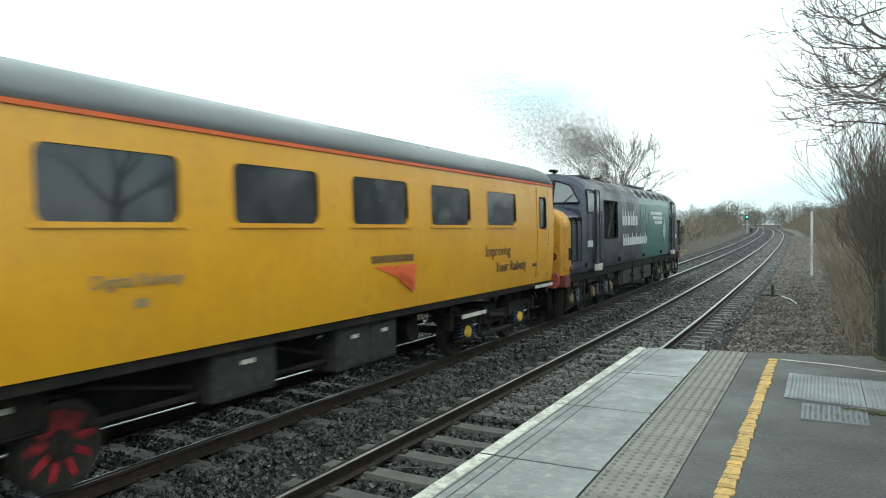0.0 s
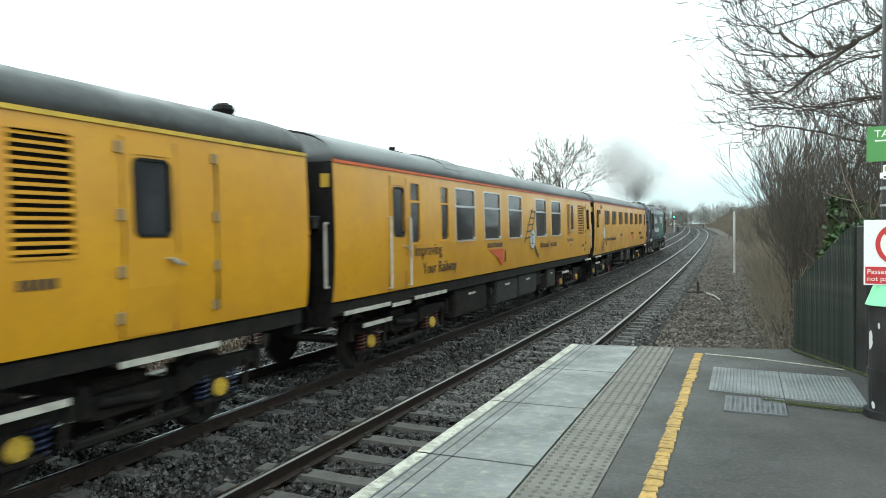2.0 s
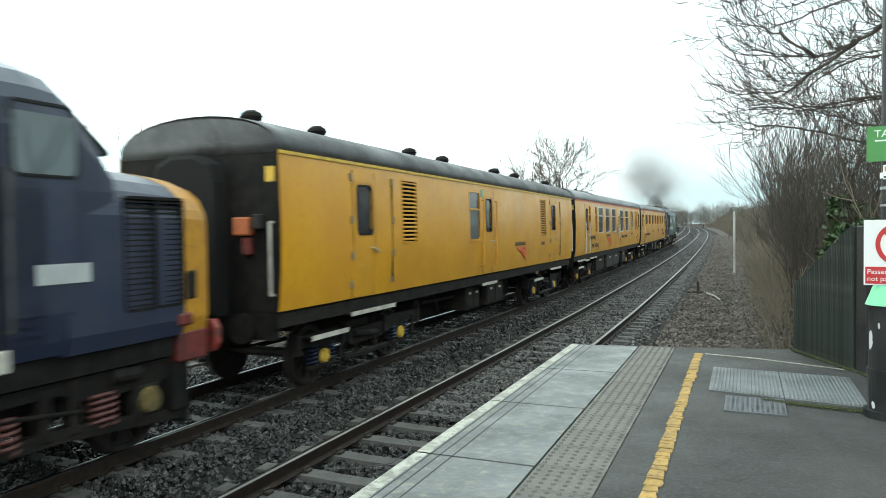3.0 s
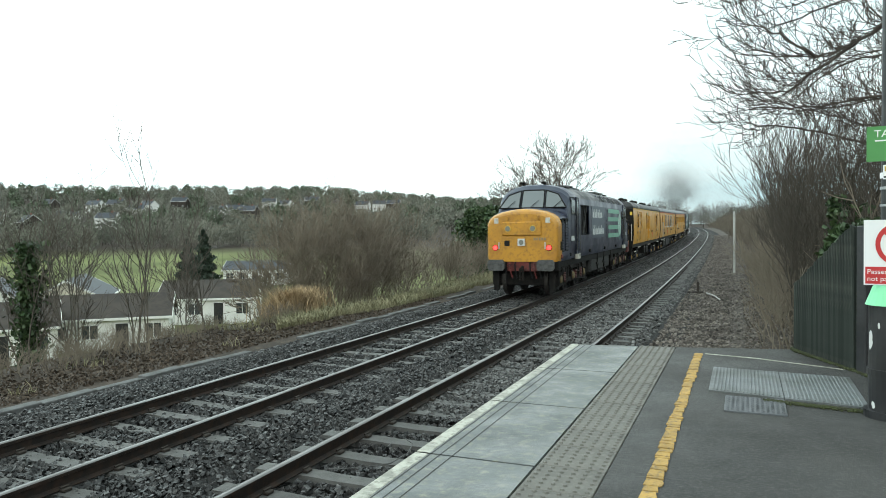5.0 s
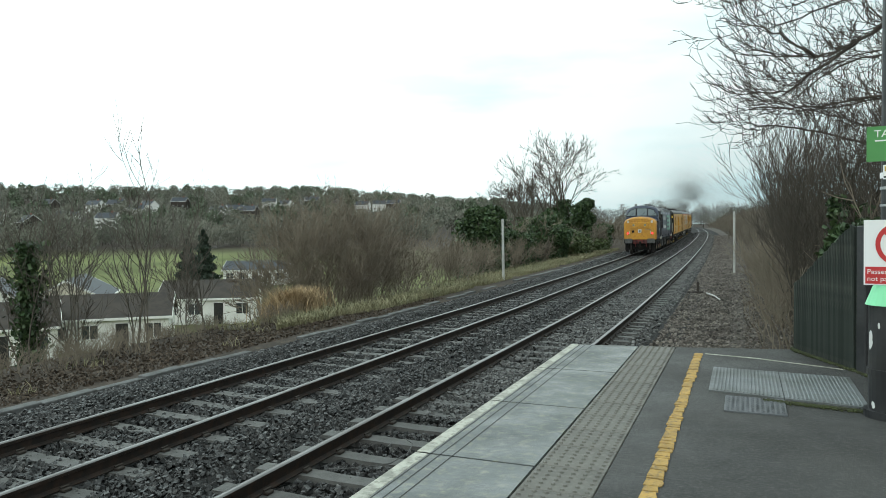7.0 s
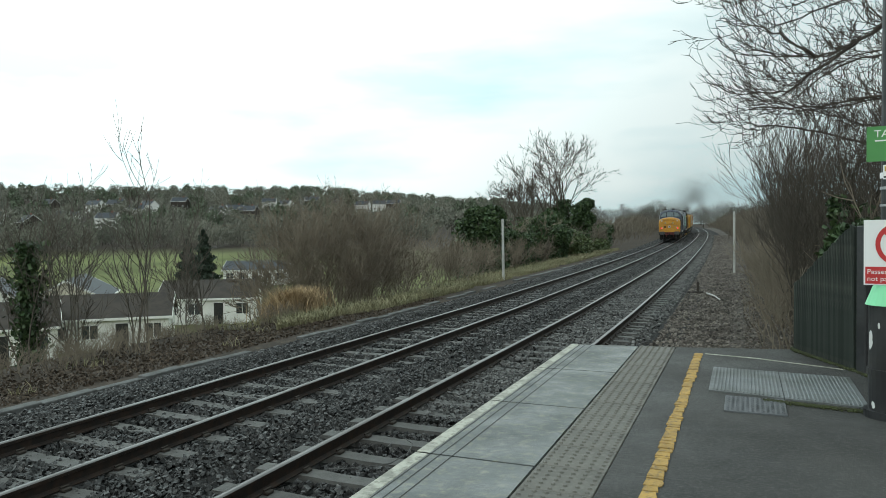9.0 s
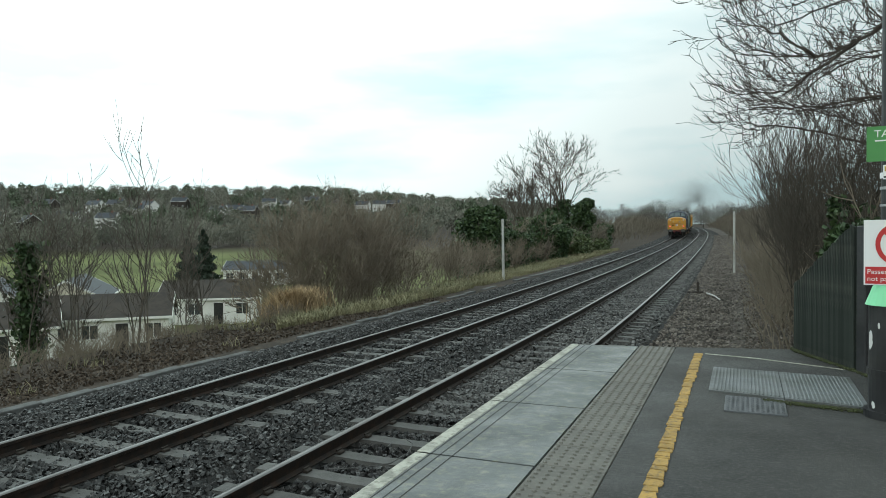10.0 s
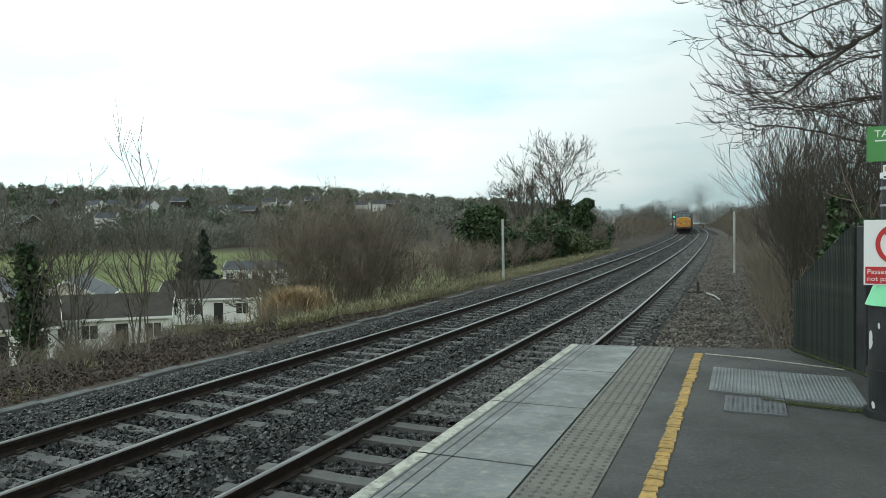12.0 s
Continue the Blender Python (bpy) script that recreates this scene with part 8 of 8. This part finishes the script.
def flat_text(words, size, mat, parent, m):
    """Words laid out in the plane of m (x to the right, y up)."""
    cu = bpy.data.curves.new("words", "FONT")
    cu.body, cu.size, cu.extrude, cu.resolution_u = words, size, 0.0008, 3
    tmp = bpy.data.objects.new("words", cu)
    scene.collection.objects.link(tmp)
    me = bpy.data.meshes.new_from_object(tmp.evaluated_get(bpy.context.evaluated_depsgraph_get()))
    bpy.data.objects.remove(tmp)
    me.materials.clear()
    me.materials.append(mat)
    ob = new("lettering", me)
    ob.parent = parent
    ob.matrix_basis = m
    return ob


def column_and_signs():
    cx, cy = 2.83, 5.86
    c = empty("lamp_column", Matrix.Translation((cx, cy, 0)))
    tagged(c, "chipped black lamp column on the platform", "lamp column")
    bm = rod(bmesh.new(), (0, 0, -0.02), (0, 0, 0.84), 0.135, seg=24)
    base = part("base", bm, M["column"], c)
    part("foot", rod(bmesh.new(), (0, 0, -0.01), (0, 0, 0.05), 0.165, seg=24), M["column"], c)
    part("collar", rod(bmesh.new(), (0, 0, 0.30), (0, 0, 0.345), 0.145, seg=24), M["column"], c)
    part("shaft", rod(bmesh.new(), (0, 0, 0.83), (0, 0, 4.2), 0.062, 0.05, seg=20), M["column"], c)
    part("green_collar", rod(bmesh.new(), (0, 0, 0.80), (0, 0, 0.95), 0.155, 0.10, seg=24), M["green_band"], c, "pale green plastic collar")
    for i, (z, w) in enumerate(((1.98, 0.05), (1.62, 0.02), (1.70, 0.04), (1.50, 0.015))):
        part("band", rod(bmesh.new(), (0, 0, z), (0, 0, z + w), 0.066, seg=20), M["galv"] if i != 2 else M["sign_white"], c)
    # patches where the paint has chipped off, lying on the curve
    for ang0, z0, w, hgt in ((203, 0.55, 0.05, 0.15), (215, 0.09, 0.035, 0.06), (196, 0.50, 0.012, 0.02), (232, 0.66, 0.02, 0.05)):
        bm = bmesh.new()
        r = random.Random(int(ang0))
        pts = [(0.5 * math.cos(t) * r.uniform(0.7, 1.1), 0.5 * math.sin(t) * r.uniform(0.7, 1.1)) for t in np.arange(0, 6.28, 0.6)]
        vs = []
        for u, v in pts:
            a = radians(ang0) + u * w / 0.135 * 1.0
            vs.append(bm.verts.new((0.1365 * math.cos(a), 0.1365 * math.sin(a), z0 + v * hgt)))
        bm.faces.new(vs)
        part("chip", bm, M["chipped"], base, "bare pale chip in the paint")
    # signs turned to the platform
    yaw = math.atan2(EYE[0] - cx, -(EYE[1] - cy))      # turn so that the face looks back along the platform
    face = Matrix.Translation((cx, cy, 0)) @ Matrix.Rotation(radians(-6), 4, "Z") @ Matrix.Rotation(radians(90), 4, "X")
    s1 = empty("warning_sign", face @ Matrix.Translation((0, 0, 0.10)))
    tagged(s1, "white and red no-entry notice fixed to the column", "sign")

    def plate(parent, x0, x1, y0, y1, z, mat, name, label="", t=0.004):
        return part(name, box_bm(x0, x1, y0, y1, z - t, z, bevel=0.0008), mat, parent, label)
    plate(s1, -0.165, 0.285, 0.945, 1.405, 0.0, M["sign_white"], "board", "white board")
    plate(s1, -0.155, 0.275, 0.955, 1.075, 0.0022, M["sign_red"], "red_panel", "red panel with white words")
    bm = bmesh.new()
    n = 40
    ccx, ccy = 0.06, 1.235
    for i in range(n):
        a, b = 2 * math.pi * i / n, 2 * math.pi * (i + 1) / n
        bm.faces.new([bm.verts.new((ccx + q * math.cos(c_), ccy + q * math.sin(c_), 0.003)) for q, c_ in ((0.125, a), (0.155, a), (0.155, b), (0.125, b))])
    prism(bm, [(ccx - 0.105, ccy + 0.075), (ccx - 0.075, ccy + 0.105), (ccx + 0.105, ccy - 0.075), (ccx + 0.075, ccy - 0.105)], "z", 0.001, 0.0032)
    part("red_ring", bm, M["sign_red"], s1)
    bm = bmesh.new()
    prism(bm, [(ccx - 0.08, ccy - 0.09), (ccx - 0.04, ccy - 0.10), (ccx + 0.03, ccy - 0.02), (ccx + 0.01, ccy + 0.02), (ccx - 0.03, ccy - 0.05)], "z", 0.0005, 0.0025)
    prism(bm, [(ccx - 0.06, ccy + 0.0), (ccx + 0.02, ccy + 0.03), (ccx + 0.03, ccy + 0.06), (ccx - 0.05, ccy + 0.02)], "z", 0.0005, 0.0025)
    part("dark_mark", bm, M["rubber"], s1)
    flat_text("Passengers must", 0.048, M["sign_white"], s1, Matrix.Translation((-0.145, 1.025, 0.0035)))
    flat_text("not pass this point", 0.048, M["sign_white"], s1, Matrix.Translation((-0.145, 0.975, 0.0035)))
    s2 = empty("help_sign", face @ Matrix.Translation((0, 0, 0.09)))
    tagged(s2, "green notice with white words fixed to the column", "sign")
    plate(s2, -0.15, 0.30, 1.815, 2.06, 0.0, M["sign_green"], "board", "green board")
    flat_text("TALK", 0.072, M["sign_white"], s2, Matrix.Translation((-0.105, 1.985, 0.001)))
    plate(s2, -0.10, 0.06, 1.955, 1.965, 0.0015, M["sign_white"], "small_print")
    for i in range(3):
        plate(s2, -0.03 + i * 0.035, -0.008 + i * 0.035, 1.90, 1.94, 0.0015, M["rubber"], "number_bar")
    plate(s2, 0.0, 0.07, 1.825, 1.865, 0.0015, M["sign_white"], "small_panel")
    s3 = empty("small_label", face @ Matrix.Translation((0, 0, 0.068)))
    tagged(s3, "small white and yellow labels on the column", "label")
    plate(s3, -0.05, 0.05, 1.69, 1.79, 0.0, M["sign_white"], "board")
    plate(s3, -0.04, 0.02, 1.745, 1.78, 0.0015, M["axle_yellow"], "yellow_mark")
    plate(s3, -0.045, 0.03, 1.70, 1.712, 0.0015, M["rubber"], "small_print")


column_and_signs()


def ground_covers():
    c = empty("ribbed_cover", Matrix.Translation((0, 0, 0.0)))
    tagged(c, "pale grey ribbed panel laid on the asphalt", "cover")
    for x0, x1 in ((1.60, 2.165), (2.172, 2.74)):
        bm = bmesh.new()
        prism(bm, [(x0, 6.27 - (x0 - 1.6) * 0.20), (x1, 6.27 - (x1 - 1.6) * 0.20), (x1, 7.31 - (x1 - 1.6) * 0.10), (x0, 7.31 - (x0 - 1.6) * 0.10)], "z", -0.01, 0.008)
        p = part("panel", bm, M["grp"], c)
        n = 18
        for i in range(n):
            x = x0 + 0.02 + (x1 - x0 - 0.04) * (i + 0.5) / n
            bm = bmesh.new()
            w = 0.009
            y0, y1 = 6.30 - (x - 1.6) * 0.20, 7.28 - (x - 1.6) * 0.10
            prism(bm, [(x - w, 0.007), (x - w * 0.5, 0.013), (x + w * 0.5, 0.013), (x + w, 0.007)], "y", y0, y1)
            part("rib", bm, M["grp"], p)
    k = empty("chequer_cover", Matrix.Translation((1.95, 5.86, 0.0)))
    tagged(k, "square studded steel access cover in the asphalt", "cover")
    pl = part("plate", box_bm(-0.215, 0.215, -0.25, 0.25, -0.01, 0.008, bevel=0.003), M["plate"], k)
    bm = bmesh.new()
    for i in range(12):
        for j in range(14):
            x, y = -0.19 + i * 0.0345, -0.225 + j * 0.0345
            m = Matrix.Translation((x, y, 0.009)) @ Matrix.Rotation(radians(45 if (i + j) % 2 else -45), 4, "Z")
            r = bmesh.ops.create_cube(bm, size=1.0, matrix=m @ Matrix.Diagonal((0.022, 0.008, 0.004, 1)))
    st = part("studs", bm, M["plate"], pl)
    tagged(st, kind="stuff")
    # moss along the foot of the covers
    r = np.random.RandomState(55)
    n = 1500
    x = r.uniform(2.0, 2.9, n)
    y = 6.17 - (x - 1.6) * 0.20 - np.abs(r.normal(0, 0.03, n))
    x2 = r.uniform(2.35, 2.9, n)
    y2 = 8.55 - (x2 - 2.4) * 2.3 + r.normal(0, 0.05, n)
    P = np.stack([np.concatenate([x, x2]), np.concatenate([y, y2]), np.full(2 * n, 0.004)], -1)
    ob = stones("moss", P, 0.010 * r.uniform(0.4, 1.3, 2 * n), M["moss"], "dark green moss along the edge of the covers", r)
    tagged(ob, category="moss")


ground_covers()


# ---- exhaust smoke of the leading engine: drifting puffs of fine soot that travel with it ----
def build_smoke():
    mat = material("exhaust_soot", (0.14, 0.136, 0.13), 1.0, spec=0.0, island=0.3)
    r = np.random.RandomState(77)
    plume = [(0.3, 0.3, 0.4, 2400), (1.5, 0.7, 0.7, 6500), (3.2, 1.1, 1.1, 10500), (5.4, 1.6, 1.5, 13500), (8.2, 2.1, 1.9, 13000), (11.5, 2.6, 2.3, 12000), (15.5, 3.1, 2.7, 12000), (20.0, 3.6, 3.0, 9000)]
    for i, (back, up, size, n) in enumerate(plume):
        n = int(n * (1.5 + 0.09 * i))
        # a few soft lobes of specks
        lobe = r.normal(0, 0.55, (6, 3)) * [0.7, 1.5, 0.6]
        C = (lobe[r.randint(0, 6, n)] + r.normal(0, 0.42, (n, 3)) * [0.9, 1.4, 0.8]) * size
        ob = leaves("smoke_puff", C, 0.0072, mat, None, r)
        tagged(ob, "thin dark puff of drifting diesel exhaust smoke", "smoke", group="exhaust smoke")
        rows = []
        for t, _ in TRAIN_S:
            s = train_at(t) + 78.1 + 7.7 - back - 0.35 * math.sin(t * 0.9 + i)
            side = -0.08 * back * (0.5 + 0.5 * math.sin(t * 0.35 + i * 0.4))
            p, h = on_line(s, FAR_TRACK + side, RAIL_TOP + 4.0 + up + 0.25 * math.sin(t * 0.8 + i * 1.7))
            rows.append((t, Matrix.Translation(p) @ Matrix.Rotation(h + 0.25 * math.sin(t * 0.5 + i), 4, "Z")))
        DRIFT.append((ob, rows))
    # older smoke that hangs behind, rises and thins
    for i, (back, fall, up, size, n) in enumerate(((1.0, 0.8, 1.0, 1.3, 60000), (2.0, 2.0, 1.5, 1.9, 75000), (3.5, 3.4, 1.9, 2.5, 80000), (5.0, 4.8, 2.3, 3.1, 84000))):
        C = r.normal(0, 0.8, (n, 3)) * [1.0, 1.5, 0.8] * size * r.uniform(0.3, 1.9, (n, 1))
        ob = leaves("smoke_puff", C, 0.0062, mat, None, r)
        tagged(ob, "wide pale veil of old exhaust smoke above the line", "smoke", group="exhaust smoke")
        rows = []
        for t, _ in TRAIN_S:
            s = train_at(t) + 78.1 + 7.7 - back - fall * t
            p, h = on_line(s, FAR_TRACK + 0.25 * t + 0.6 * math.sin(i * 2.1), RAIL_TOP + 4.0 + up + 0.22 * t)
            rows.append((t, Matrix.Translation(p) @ Matrix.Rotation(h + 0.2 * math.sin(t * 0.4 + i), 4, "Z")))
        DRIFT.append((ob, rows))


build_smoke()
motions()
